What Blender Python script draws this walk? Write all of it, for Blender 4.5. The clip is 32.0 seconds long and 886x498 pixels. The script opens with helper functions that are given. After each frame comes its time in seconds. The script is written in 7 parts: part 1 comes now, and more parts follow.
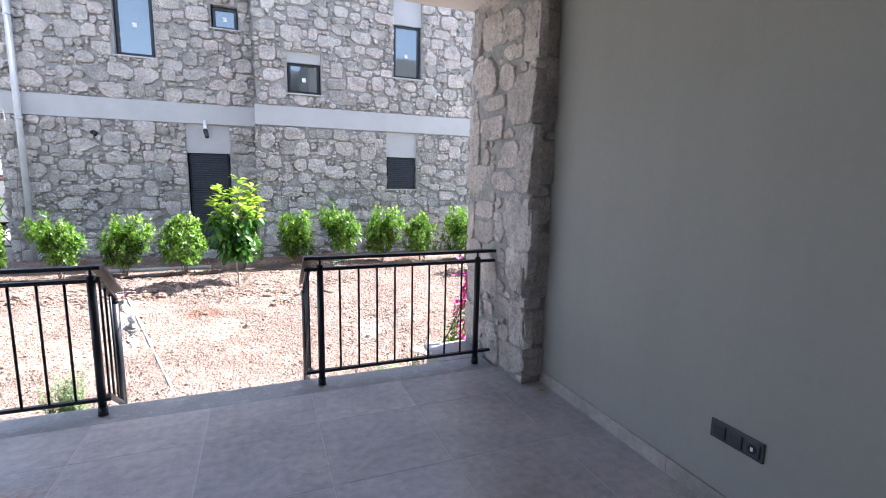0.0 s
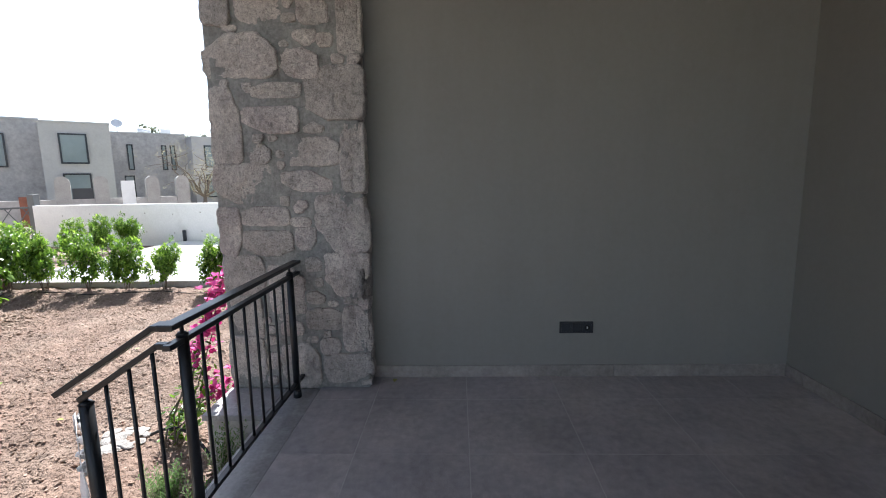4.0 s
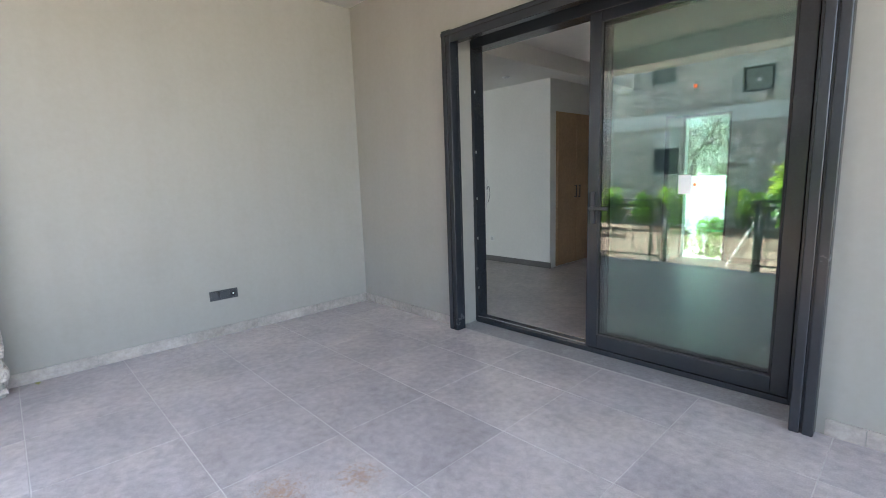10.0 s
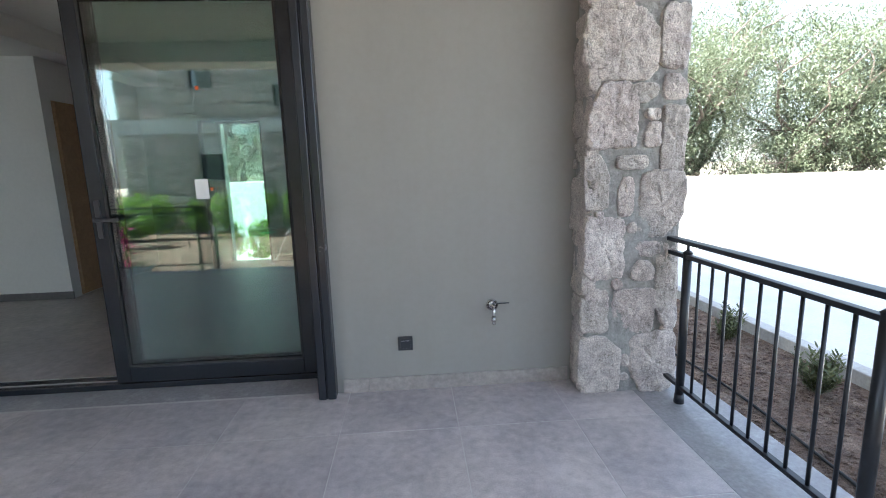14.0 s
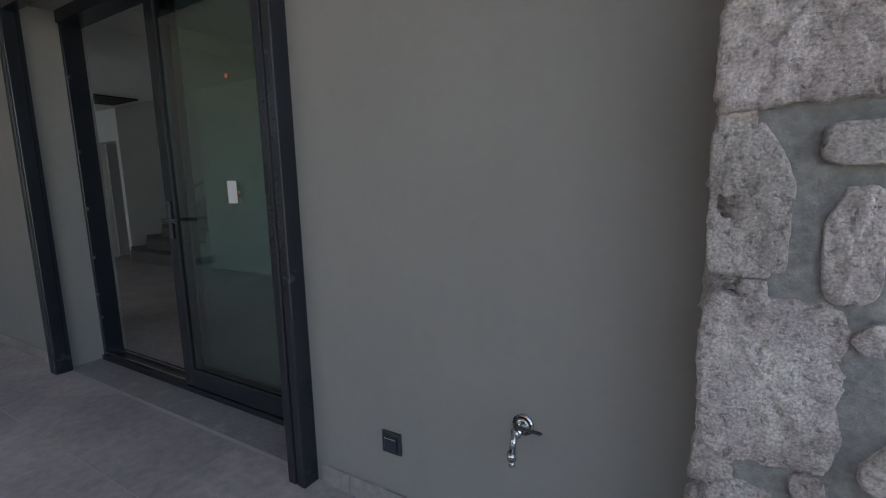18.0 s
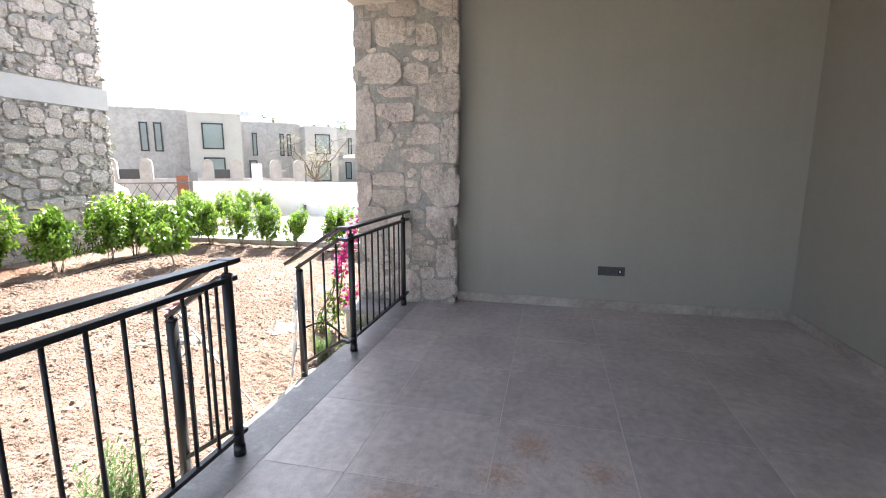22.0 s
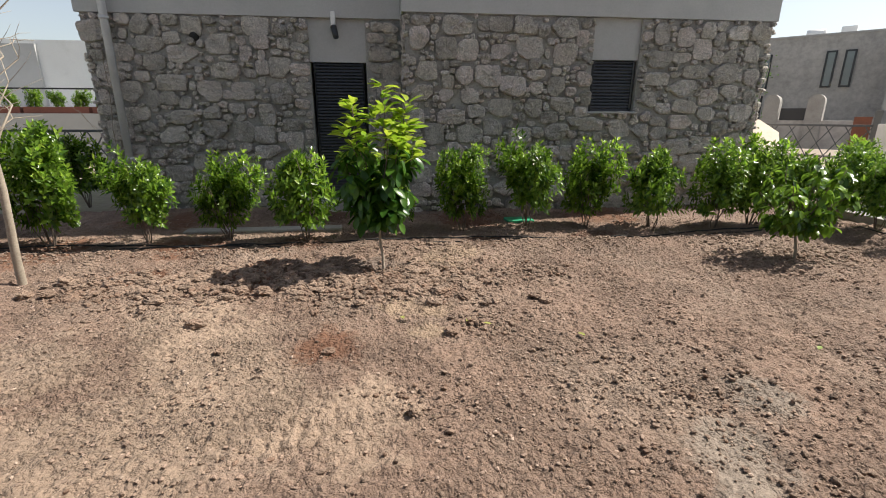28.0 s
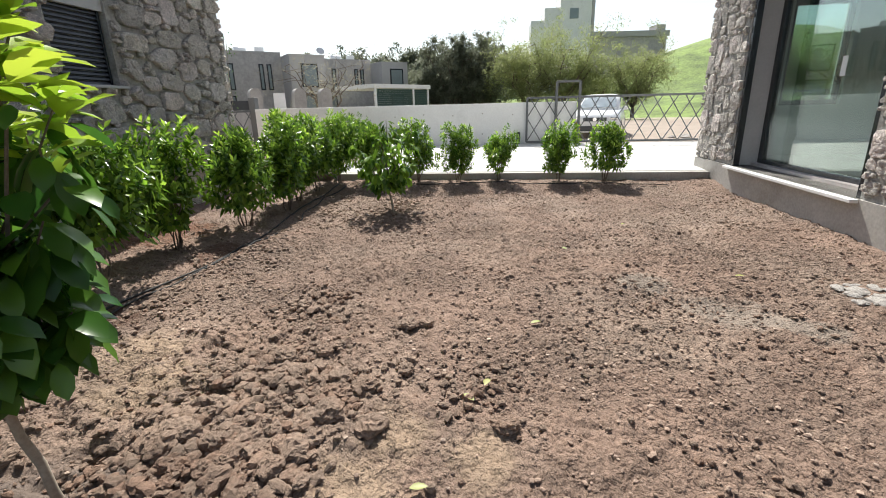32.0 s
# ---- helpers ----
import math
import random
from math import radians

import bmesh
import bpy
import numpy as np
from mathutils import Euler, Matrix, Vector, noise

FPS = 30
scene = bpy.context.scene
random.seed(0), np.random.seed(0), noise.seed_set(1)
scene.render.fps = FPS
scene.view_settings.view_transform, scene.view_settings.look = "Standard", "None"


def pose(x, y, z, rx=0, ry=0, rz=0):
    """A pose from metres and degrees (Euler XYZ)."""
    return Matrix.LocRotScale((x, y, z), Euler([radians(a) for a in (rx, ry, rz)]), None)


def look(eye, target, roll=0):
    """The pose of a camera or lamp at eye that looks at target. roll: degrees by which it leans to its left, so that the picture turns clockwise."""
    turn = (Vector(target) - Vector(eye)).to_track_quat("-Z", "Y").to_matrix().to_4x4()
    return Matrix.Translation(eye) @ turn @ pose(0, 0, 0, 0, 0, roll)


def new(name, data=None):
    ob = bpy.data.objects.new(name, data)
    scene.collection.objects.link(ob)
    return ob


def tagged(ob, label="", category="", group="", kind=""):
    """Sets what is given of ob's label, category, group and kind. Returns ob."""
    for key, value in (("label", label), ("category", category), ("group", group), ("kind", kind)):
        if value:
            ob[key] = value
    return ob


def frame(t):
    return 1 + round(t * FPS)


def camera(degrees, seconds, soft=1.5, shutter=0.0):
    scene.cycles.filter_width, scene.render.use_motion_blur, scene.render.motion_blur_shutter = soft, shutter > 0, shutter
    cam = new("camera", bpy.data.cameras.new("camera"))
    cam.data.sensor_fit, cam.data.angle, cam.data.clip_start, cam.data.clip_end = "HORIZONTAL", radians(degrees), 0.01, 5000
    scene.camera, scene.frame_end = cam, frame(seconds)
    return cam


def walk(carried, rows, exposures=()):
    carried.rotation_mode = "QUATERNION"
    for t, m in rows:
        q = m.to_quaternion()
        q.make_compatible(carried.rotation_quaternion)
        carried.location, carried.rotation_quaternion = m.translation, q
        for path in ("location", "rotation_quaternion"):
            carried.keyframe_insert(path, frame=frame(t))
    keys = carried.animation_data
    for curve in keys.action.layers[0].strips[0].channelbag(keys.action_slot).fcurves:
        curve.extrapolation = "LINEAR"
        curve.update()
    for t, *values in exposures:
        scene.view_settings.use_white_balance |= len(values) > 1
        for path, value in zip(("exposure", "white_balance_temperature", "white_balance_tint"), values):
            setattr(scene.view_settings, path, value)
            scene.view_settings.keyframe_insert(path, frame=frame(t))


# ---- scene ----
cam = camera(87.4, 32.0, 1.0)
METRES, EYE, TILT, LEAN, TURN = 13.8, 1.42, 0.0, 0.0, -21.6
ROWS = [
    (0.0, 0.0, 0.0, 0.0, 0.17, -8.61, -1.1),
    (0.5, -0.0065, 0.0125, 0.0012, -0.03, -8.75, -0.96),
    (1.0, -0.0236, 0.0157, 0.0018, -6.93, -8.69, -0.77),
    (1.5, -0.0446, 0.0236, 0.0013, -18.05, -8.09, -0.7),
    (2.0, -0.0672, 0.0363, 0.0022, -27.35, -8.22, -0.4),
    (2.5, -0.0931, 0.0488, 0.003, -37.26, -8.43, -0.06),
    (3.0, -0.1101, 0.0624, 0.0017, -43.7, -8.39, 0.26),
    (3.5, -0.127, 0.0814, -0.0003, -55.96, -8.43, 0.67),
    (5.5, -0.1942, 0.1323, -0.0017, -81.54, -8.76, 1.91),
    (6.0, -0.2069, 0.1274, -0.0028, -84.38, -8.81, 2.32),
    (6.5, -0.2153, 0.1219, -0.003, -88.95, -8.88, 2.66),
    (7.0, -0.2192, 0.1179, -0.0041, -91.93, -8.9, 3.03),
    (7.5, -0.2215, 0.1149, -0.0056, -95.75, -8.91, 3.1),
    (8.0, -0.2238, 0.1136, -0.0056, -99.88, -8.99, 2.91),
    (8.5, -0.2256, 0.1121, -0.0072, -103.23, -8.91, 2.81),
    (9.0, -0.2255, 0.1098, -0.0078, -106.57, -9.01, 2.47),
    (9.5, -0.2254, 0.1091, -0.0077, -109.56, -9.06, 1.92),
    (10.0, -0.2261, 0.1081, -0.0075, -112.16, -8.94, 1.9),
    (10.5, -0.2276, 0.106, -0.0071, -116.47, -9.02, 1.85),
    (11.0, -0.2289, 0.1035, -0.0073, -122.51, -9.57, 2.14),
    (11.5, -0.2298, 0.1012, -0.0078, -129.47, -9.76, 1.96),
    (12.0, -0.2317, 0.099, -0.0078, -136.68, -9.89, 1.79),
    (12.5, -0.2326, 0.0968, -0.0085, -144.47, -9.87, 1.61),
    (13.0, -0.2332, 0.0946, -0.0095, -152.06, -9.85, 1.7),
    (13.5, -0.2333, 0.0922, -0.0089, -157.62, -9.89, 1.71),
    (14.0, -0.2333, 0.0913, -0.009, -162.56, -9.85, 1.65),
    (14.5, -0.2319, 0.0906, -0.0091, -164.61, -9.79, 1.59),
    (16.5, -0.2585, 0.0212, -0.0055, -150.39, -8.85, 2.37),
    (17.0, -0.266, -0.0057, -0.0052, -144.14, -8.56, 2.05),
    (17.5, -0.2661, -0.0244, -0.0071, -141.49, -8.79, 1.8),
    (18.0, -0.2615, -0.0245, -0.0119, -127.27, -8.58, 1.48),
    (18.5, -0.2581, -0.0133, -0.0126, -119.23, -8.45, 0.94),
    (19.0, -0.2545, -0.0032, -0.0117, -104.89, -8.41, 0.49),
    (19.5, -0.2519, 0.0033, -0.011, -96.34, -8.64, 0.25),
    (20.0, -0.2503, 0.0095, -0.0117, -89.99, -8.51, -0.13),
    (20.5, -0.2491, 0.0176, -0.0109, -82.32, -8.8, -0.24),
    (21.0, -0.241, 0.0281, -0.0113, -72.07, -9.02, -0.05),
    (21.5, -0.2303, 0.0385, -0.0101, -62.27, -9.41, 0.07),
    (22.0, -0.2214, 0.0521, -0.0109, -55.41, -9.6, -0.14),
    (22.5, -0.2096, 0.0699, -0.0101, -50.12, -9.73, -0.3),
    (23.0, -0.1917, 0.0896, -0.0096, -43.46, -9.85, -0.28),
    (23.5, -0.1752, 0.1108, -0.0103, -37.42, -9.88, -0.26),
    (24.0, -0.1564, 0.1349, -0.0114, -32.66, -9.88, -0.44),
    (24.5, -0.1383, 0.1565, -0.0127, -27.01, -9.83, -0.39),
    (26.5, -0.111, 0.2304, -0.0142, -3.6, -15.87, -0.32),
    (27.0, -0.1168, 0.2362, -0.0148, 2.79, -16.44, 0.31),
    (27.5, -0.1174, 0.2422, -0.0168, 12.97, -16.58, 0.53),
    (28.0, -0.1205, 0.2468, -0.0202, 14.94, -16.51, -0.15),
    (28.5, -0.1281, 0.263, -0.0289, 14.72, -16.37, -0.49),
    (29.0, -0.1464, 0.2827, -0.04, 10.16, -16.17, -0.61),
    (29.5, -0.1694, 0.3078, -0.044, -3.33, -16.34, -0.71),
    (30.0, -0.1929, 0.3294, -0.0439, -18.63, -16.38, -0.24),
    (30.5, -0.217, 0.353, -0.0446, -34.71, -16.48, 0.33),
    (31.0, -0.2396, 0.3767, -0.0437, -43.98, -16.61, 0.56),
    (31.5, -0.263, 0.3996, -0.0437, -53.57, -16.75, 1.0),
    (32.0, -0.2804, 0.4215, -0.0426, -61.31, -16.99, 1.35),
]
walk(cam, [(t, pose(0, 0, EYE, TILT, LEAN, TURN) @ pose(METRES * x, METRES * y, METRES * z, 90 + pitch, roll, yaw)) for t, x, y, z, yaw, pitch, roll in ROWS],
     [(0.0, 2.31, 5550, 13), (1.0, 1.72, 5650, 12), (2.0, 1.5, 5750, 11), (3.5, 1.45, 5850, 10), (5.5, 1.96, 5900, 9), (6.0, 2.11, 5900, 9), (7.0, 2.38, 5900, 8), (8.0, 2.99, 5920, 8), (9.0, 3.49, 5950, 8), (11.0, 3.97, 5950, 8), (13.0, 3.79, 5900, 6),
      (14.0, 3.06, 5850, 7), (14.5, 2.91, 5850, 7), (17.0, 1.98, 5750, 10), (18.0, 2.11, 5800, 10), (19.0, 3.01, 6050, 14), (20.5, 3.91, 6300, 12), (21.5, 3.13, 6350, 12), (22.5, 1.8, 6300, 10),
      (23.5, 0.95, 6350, 10), (24.5, 0.69, 6700, 10), (26.5, 0.42, 6750, 9), (27.5, 0.51, 6700, 9), (28.0, 0.62, 6640, 9), (29.0, 0.8, 6600, 9), (30.0, 1, 6550, 8), (31.0, 1.09, 6330, 8),
      (32.0, 0.76, 6350, 8)])


# ---- world, sun ----
SUN_DIR = Vector((0.62, 0.13, 0.77)).normalized()
world = bpy.data.worlds.new("sky")
scene.world = world
world.use_nodes = True
wn = world.node_tree.nodes
wn.clear()
sky_tex = wn.new("ShaderNodeTexSky")
sky_tex.sky_type = "NISHITA"
sky_tex.sun_disc = False
sky_tex.sun_elevation = math.asin(SUN_DIR.z)
sky_tex.sun_rotation = math.atan2(SUN_DIR.x, SUN_DIR.y)
sky_tex.dust_density = 1.2
sky_tex.air_density = 1.0
sky_bg = wn.new("ShaderNodeBackground")
sky_bg.inputs["Strength"].default_value = 0.085
sky_out = wn.new("ShaderNodeOutputWorld")
haze = wn.new("ShaderNodeHueSaturation")
haze.inputs["Saturation"].default_value = 0.60
haze.inputs["Value"].default_value = 1.15
world.node_tree.links.new(sky_tex.outputs[0], haze.inputs["Color"])
world.node_tree.links.new(haze.outputs[0], sky_bg.inputs[0])
world.node_tree.links.new(sky_bg.outputs[0], sky_out.inputs[0])
sun_data = bpy.data.lights.new("sun", "SUN")
sun_data.energy = 5.0
sun_data.angle = radians(0.6)
sun_data.color = (1.0, 0.94, 0.85)
sun = new("sun", sun_data)
sun.matrix_world = look(SUN_DIR * 60, (0, 0, 0))


def window_lamp(name, eye, target, w, h, watts):
    """The sky's light that comes in at a window of the living room."""
    d = bpy.data.lights.new(name, "AREA")
    d.shape, d.size, d.size_y, d.energy = "RECTANGLE", w, h, watts
    new(name, d).matrix_world = look(eye, target)


window_lamp("bay_window_light", (4.38, 3.20, 1.25), (4.38, 0, 1.0), 2.3, 2.4, 4)

# ---- materials ----
def surface(name, base, rough=0.7, var=0.18, scale=2.5, fine=45.0, bump=0.25, bump_scale=60.0, second=None,
            second_at=0.55, second_scale=1.3, rand=0.0, island=0.0, metal=0.0, spec=0.5, dist=0.01, rough_var=0.1, speck=0.0, rust=(), patches=(), mottle=0.35, pits=0.0, streak=0.0, lumps=0.0):
    """Procedural surface: base colour varied at two scales, a stain colour, relief, per piece change."""
    m = bpy.data.materials.new(name)
    m.use_nodes = True
    nt = m.node_tree
    n, l = nt.nodes, nt.links
    bsdf = n["Principled BSDF"]
    bsdf.inputs["Metallic"].default_value = metal
    bsdf.inputs["Specular IOR Level"].default_value = spec
    co = n.new("ShaderNodeNewGeometry")

    def noise_tex(sc, detail=8.0, ro=0.62):
        t = n.new("ShaderNodeTexNoise")
        t.inputs["Scale"].default_value = sc
        t.inputs["Detail"].default_value = detail
        t.inputs["Roughness"].default_value = ro
        l.new(co.outputs["Position"], t.inputs["Vector"])
        return t

    big, small = noise_tex(scale), noise_tex(fine, 4.0)
    mixn = n.new("ShaderNodeMath")
    mixn.operation = "ADD"
    l.new(big.outputs[0], mixn.inputs[0])
    l.new(small.outputs[0], mixn.inputs[1])
    tone = n.new("ShaderNodeMapRange")
    tone.inputs["From Min"].default_value, tone.inputs["From Max"].default_value = 0.76, 1.24
    tone.inputs["To Min"].default_value, tone.inputs["To Max"].default_value = 1 - var, 1 + var
    l.new(mixn.outputs[0], tone.inputs["Value"])
    val = tone.outputs["Result"]
    for amount, src in ((rand, "obj"), (island, "geo")):
        if amount:
            if src == "obj":
                info = n.new("ShaderNodeObjectInfo")
                r = info.outputs["Random"]
            else:
                info = n.new("ShaderNodeNewGeometry")
                r = info.outputs["Random Per Island"]
            rr = n.new("ShaderNodeMapRange")
            rr.inputs["To Min"].default_value, rr.inputs["To Max"].default_value = 1 - amount, 1 + amount
            l.new(r, rr.inputs["Value"])
            mm = n.new("ShaderNodeMath")
            mm.operation = "MULTIPLY"
            l.new(val, mm.inputs[0])
            l.new(rr.outputs["Result"], mm.inputs[1])
            val = mm.outputs[0]
    col = n.new("ShaderNodeMix")
    col.data_type = "RGBA"
    col.inputs["A"].default_value = (*base, 1)
    sec = second or tuple(c * (1 - var) for c in base)
    col.inputs["B"].default_value = (*sec, 1)
    st = noise_tex(second_scale, 5.0, 0.65)
    ramp = n.new("ShaderNodeMapRange")
    ramp.inputs["From Min"].default_value, ramp.inputs["From Max"].default_value = second_at - 0.06, second_at + 0.12
    src = st.outputs[0]
    if (rand or island) and second:
        ad = n.new("ShaderNodeMath")
        ad.operation = "MULTIPLY_ADD"
        l.new(r, ad.inputs[0])
        ad.inputs[1].default_value = mottle
        sb = n.new("ShaderNodeMath")
        sb.operation = "SUBTRACT"
        l.new(st.outputs[0], sb.inputs[0])
        sb.inputs[1].default_value = mottle * 0.5
        l.new(sb.outputs[0], ad.inputs[2])
        src = ad.outputs[0]
    l.new(src, ramp.inputs["Value"])
    l.new(ramp.outputs["Result"], col.inputs["Factor"])
    mul = n.new("ShaderNodeVectorMath")
    mul.operation = "SCALE"
    l.new(col.outputs["Result"], mul.inputs[0])
    l.new(val, mul.inputs["Scale"])
    colour = mul.outputs[0]
    if streak:
        # faint upright trowel marks
        sv_ = n.new("ShaderNodeVectorMath")
        sv_.operation = "MULTIPLY"
        l.new(co.outputs["Position"], sv_.inputs[0])
        sv_.inputs[1].default_value = (7.0, 7.0, 0.7)
        sn_ = n.new("ShaderNodeTexNoise")
        sn_.inputs["Scale"].default_value, sn_.inputs["Detail"].default_value, sn_.inputs["Roughness"].default_value = 1.0, 5.0, 0.6
        l.new(sv_.outputs[0], sn_.inputs["Vector"])
        sr_ = n.new("ShaderNodeMapRange")
        sr_.inputs["From Min"].default_value, sr_.inputs["From Max"].default_value = 0.3, 0.7
        sr_.inputs["To Min"].default_value, sr_.inputs["To Max"].default_value = 1 - streak, 1 + streak
        l.new(sn_.outputs[0], sr_.inputs["Value"])
        ss_ = n.new("ShaderNodeVectorMath")
        ss_.operation = "SCALE"
        l.new(colour, ss_.inputs[0])
        l.new(sr_.outputs["Result"], ss_.inputs["Scale"])
        colour = ss_.outputs[0]
    if speck:
        # dark and light mineral grains
        gn = noise_tex(170.0, 2.0, 0.5)
        gr_ = n.new("ShaderNodeMapRange")
        gr_.inputs["From Min"].default_value, gr_.inputs["From Max"].default_value = 0.36, 0.62
        gr_.inputs["To Min"].default_value, gr_.inputs["To Max"].default_value = 1 - speck, 1 + speck * 0.55
        l.new(gn.outputs[0], gr_.inputs["Value"])
        sm = n.new("ShaderNodeVectorMath")
        sm.operation = "SCALE"
        l.new(colour, sm.inputs[0])
        l.new(gr_.outputs["Result"], sm.inputs["Scale"])
        colour = sm.outputs[0]
    for rx, ry, rr_ in rust:
        # speckled rust-brown dust spilled on the floor
        dn = n.new("ShaderNodeVectorMath")
        dn.operation = "DISTANCE"
        l.new(co.outputs["Position"], dn.inputs[0])
        dn.inputs[1].default_value = (rx, ry, 0)
        fall = n.new("ShaderNodeMapRange")
        fall.inputs["From Min"].default_value, fall.inputs["From Max"].default_value = 0.0, rr_
        fall.inputs["To Min"].default_value, fall.inputs["To Max"].default_value = 0.30, 0.0
        l.new(dn.outputs["Value"], fall.inputs["Value"])
        sp_ = noise_tex(42.0, 5.0, 0.75)
        add_ = n.new("ShaderNodeMath")
        add_.operation = "ADD"
        l.new(fall.outputs["Result"], add_.inputs[0])
        l.new(sp_.outputs[0], add_.inputs[1])
        th = n.new("ShaderNodeMapRange")
        th.inputs["From Min"].default_value, th.inputs["From Max"].default_value = 0.66, 0.84
        th.inputs["To Max"].default_value = 0.75
        l.new(add_.outputs[0], th.inputs["Value"])
        rm = n.new("ShaderNodeMix")
        rm.data_type = "RGBA"
        l.new(th.outputs["Result"], rm.inputs["Factor"])
        l.new(colour, rm.inputs["A"])
        rm.inputs["B"].default_value = (0.34, 0.20, 0.11, 1)
        colour = rm.outputs["Result"]
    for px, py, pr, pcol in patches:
        # patch of other soil or of painted shade, with a ragged, soft edge
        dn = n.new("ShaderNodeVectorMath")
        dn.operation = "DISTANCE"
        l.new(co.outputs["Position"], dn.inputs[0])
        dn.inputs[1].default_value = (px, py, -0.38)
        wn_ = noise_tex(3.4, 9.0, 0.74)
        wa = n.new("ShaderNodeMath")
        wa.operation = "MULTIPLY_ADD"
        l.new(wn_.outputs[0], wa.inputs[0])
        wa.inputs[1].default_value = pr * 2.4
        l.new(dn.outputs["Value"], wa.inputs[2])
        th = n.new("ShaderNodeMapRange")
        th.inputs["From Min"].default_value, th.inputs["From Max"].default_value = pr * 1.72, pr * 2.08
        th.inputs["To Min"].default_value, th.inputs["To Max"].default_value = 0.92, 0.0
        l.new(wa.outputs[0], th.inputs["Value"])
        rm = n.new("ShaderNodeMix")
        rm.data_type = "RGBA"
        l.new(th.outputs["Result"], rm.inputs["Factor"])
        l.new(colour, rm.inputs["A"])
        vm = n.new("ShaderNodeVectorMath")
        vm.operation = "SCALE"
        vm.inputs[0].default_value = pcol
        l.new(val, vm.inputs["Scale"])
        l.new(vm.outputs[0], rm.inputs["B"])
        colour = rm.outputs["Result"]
    pit = None
    if pits:
        # dark weathered pits
        pn = noise_tex(62.0, 3.0, 0.5)
        pm = n.new("ShaderNodeMapRange")
        pm.inputs["From Min"].default_value, pm.inputs["From Max"].default_value = 0.56, 0.66
        pm.inputs["To Min"].default_value, pm.inputs["To Max"].default_value = 1.0, 1 - pits
        l.new(pn.outputs[0], pm.inputs["Value"])
        ps = n.new("ShaderNodeVectorMath")
        ps.operation = "SCALE"
        l.new(colour, ps.inputs[0])
        l.new(pm.outputs["Result"], ps.inputs["Scale"])
        colour = ps.outputs[0]
        pit = pm.outputs["Result"]
    l.new(colour, bsdf.inputs["Base Color"])
    rg = n.new("ShaderNodeMapRange")
    rg.inputs["To Min"].default_value, rg.inputs["To Max"].default_value = rough - rough_var, min(1, rough + rough_var)
    l.new(big.outputs[0], rg.inputs["Value"])
    l.new(rg.outputs["Result"], bsdf.inputs["Roughness"])
    if bump:
        bt = noise_tex(bump_scale, 9.0, 0.72)
        bp = n.new("ShaderNodeBump")
        bp.inputs["Strength"].default_value = bump
        bp.inputs["Distance"].default_value = dist
        height = bt.outputs[0]
        if pit:
            hs = n.new("ShaderNodeMath")
            hs.operation = "ADD"
            l.new(height, hs.inputs[0])
            l.new(pit, hs.inputs[1])
            height = hs.outputs[0]
        l.new(height, bp.inputs["Height"])
        if lumps:
            # round crumbs of two sizes with creases between them
            lv_ = n.new("ShaderNodeVectorMath")
            lv_.operation = "MULTIPLY_ADD"
            wn2 = noise_tex(14.0, 3.0, 0.5)
            l.new(wn2.outputs["Color"], lv_.inputs[0])
            lv_.inputs[1].default_value = (0.05, 0.05, 0.05)
            l.new(co.outputs["Position"], lv_.inputs[2])
            prev = None
            for cells, tall in ((34.0, 0.6), (78.0, 0.3)):
                vo = n.new("ShaderNodeTexVoronoi")
                vo.feature = "F1"
                vo.inputs["Scale"].default_value = cells
                vo.inputs["Randomness"].default_value = 1.0
                l.new(lv_.outputs[0], vo.inputs["Vector"])
                ml = n.new("ShaderNodeMath")
                ml.operation = "MULTIPLY_ADD"
                l.new(vo.outputs["Distance"], ml.inputs[0])
                ml.inputs[1].default_value = -tall
                if prev:
                    l.new(prev, ml.inputs[2])
                prev = ml.outputs[0]
            # dusty stretches are smoother
            dm = noise_tex(1.7, 5.0, 0.7)
            dr = n.new("ShaderNodeMapRange")
            dr.inputs["From Min"].default_value, dr.inputs["From Max"].default_value = 0.38, 0.60
            dr.inputs["To Min"].default_value, dr.inputs["To Max"].default_value = 0.25, 1.0
            l.new(dm.outputs[0], dr.inputs["Value"])
            mm2 = n.new("ShaderNodeMath")
            mm2.operation = "MULTIPLY"
            l.new(prev, mm2.inputs[0])
            l.new(dr.outputs["Result"], mm2.inputs[1])
            bl_ = n.new("ShaderNodeBump")
            bl_.inputs["Strength"].default_value = 1.0
            bl_.inputs["Distance"].default_value = lumps
            l.new(mm2.outputs[0], bl_.inputs["Height"])
            l.new(bl_.outputs[0], bp.inputs["Normal"])
        l.new(bp.outputs[0], bsdf.inputs["Normal"])
    return m


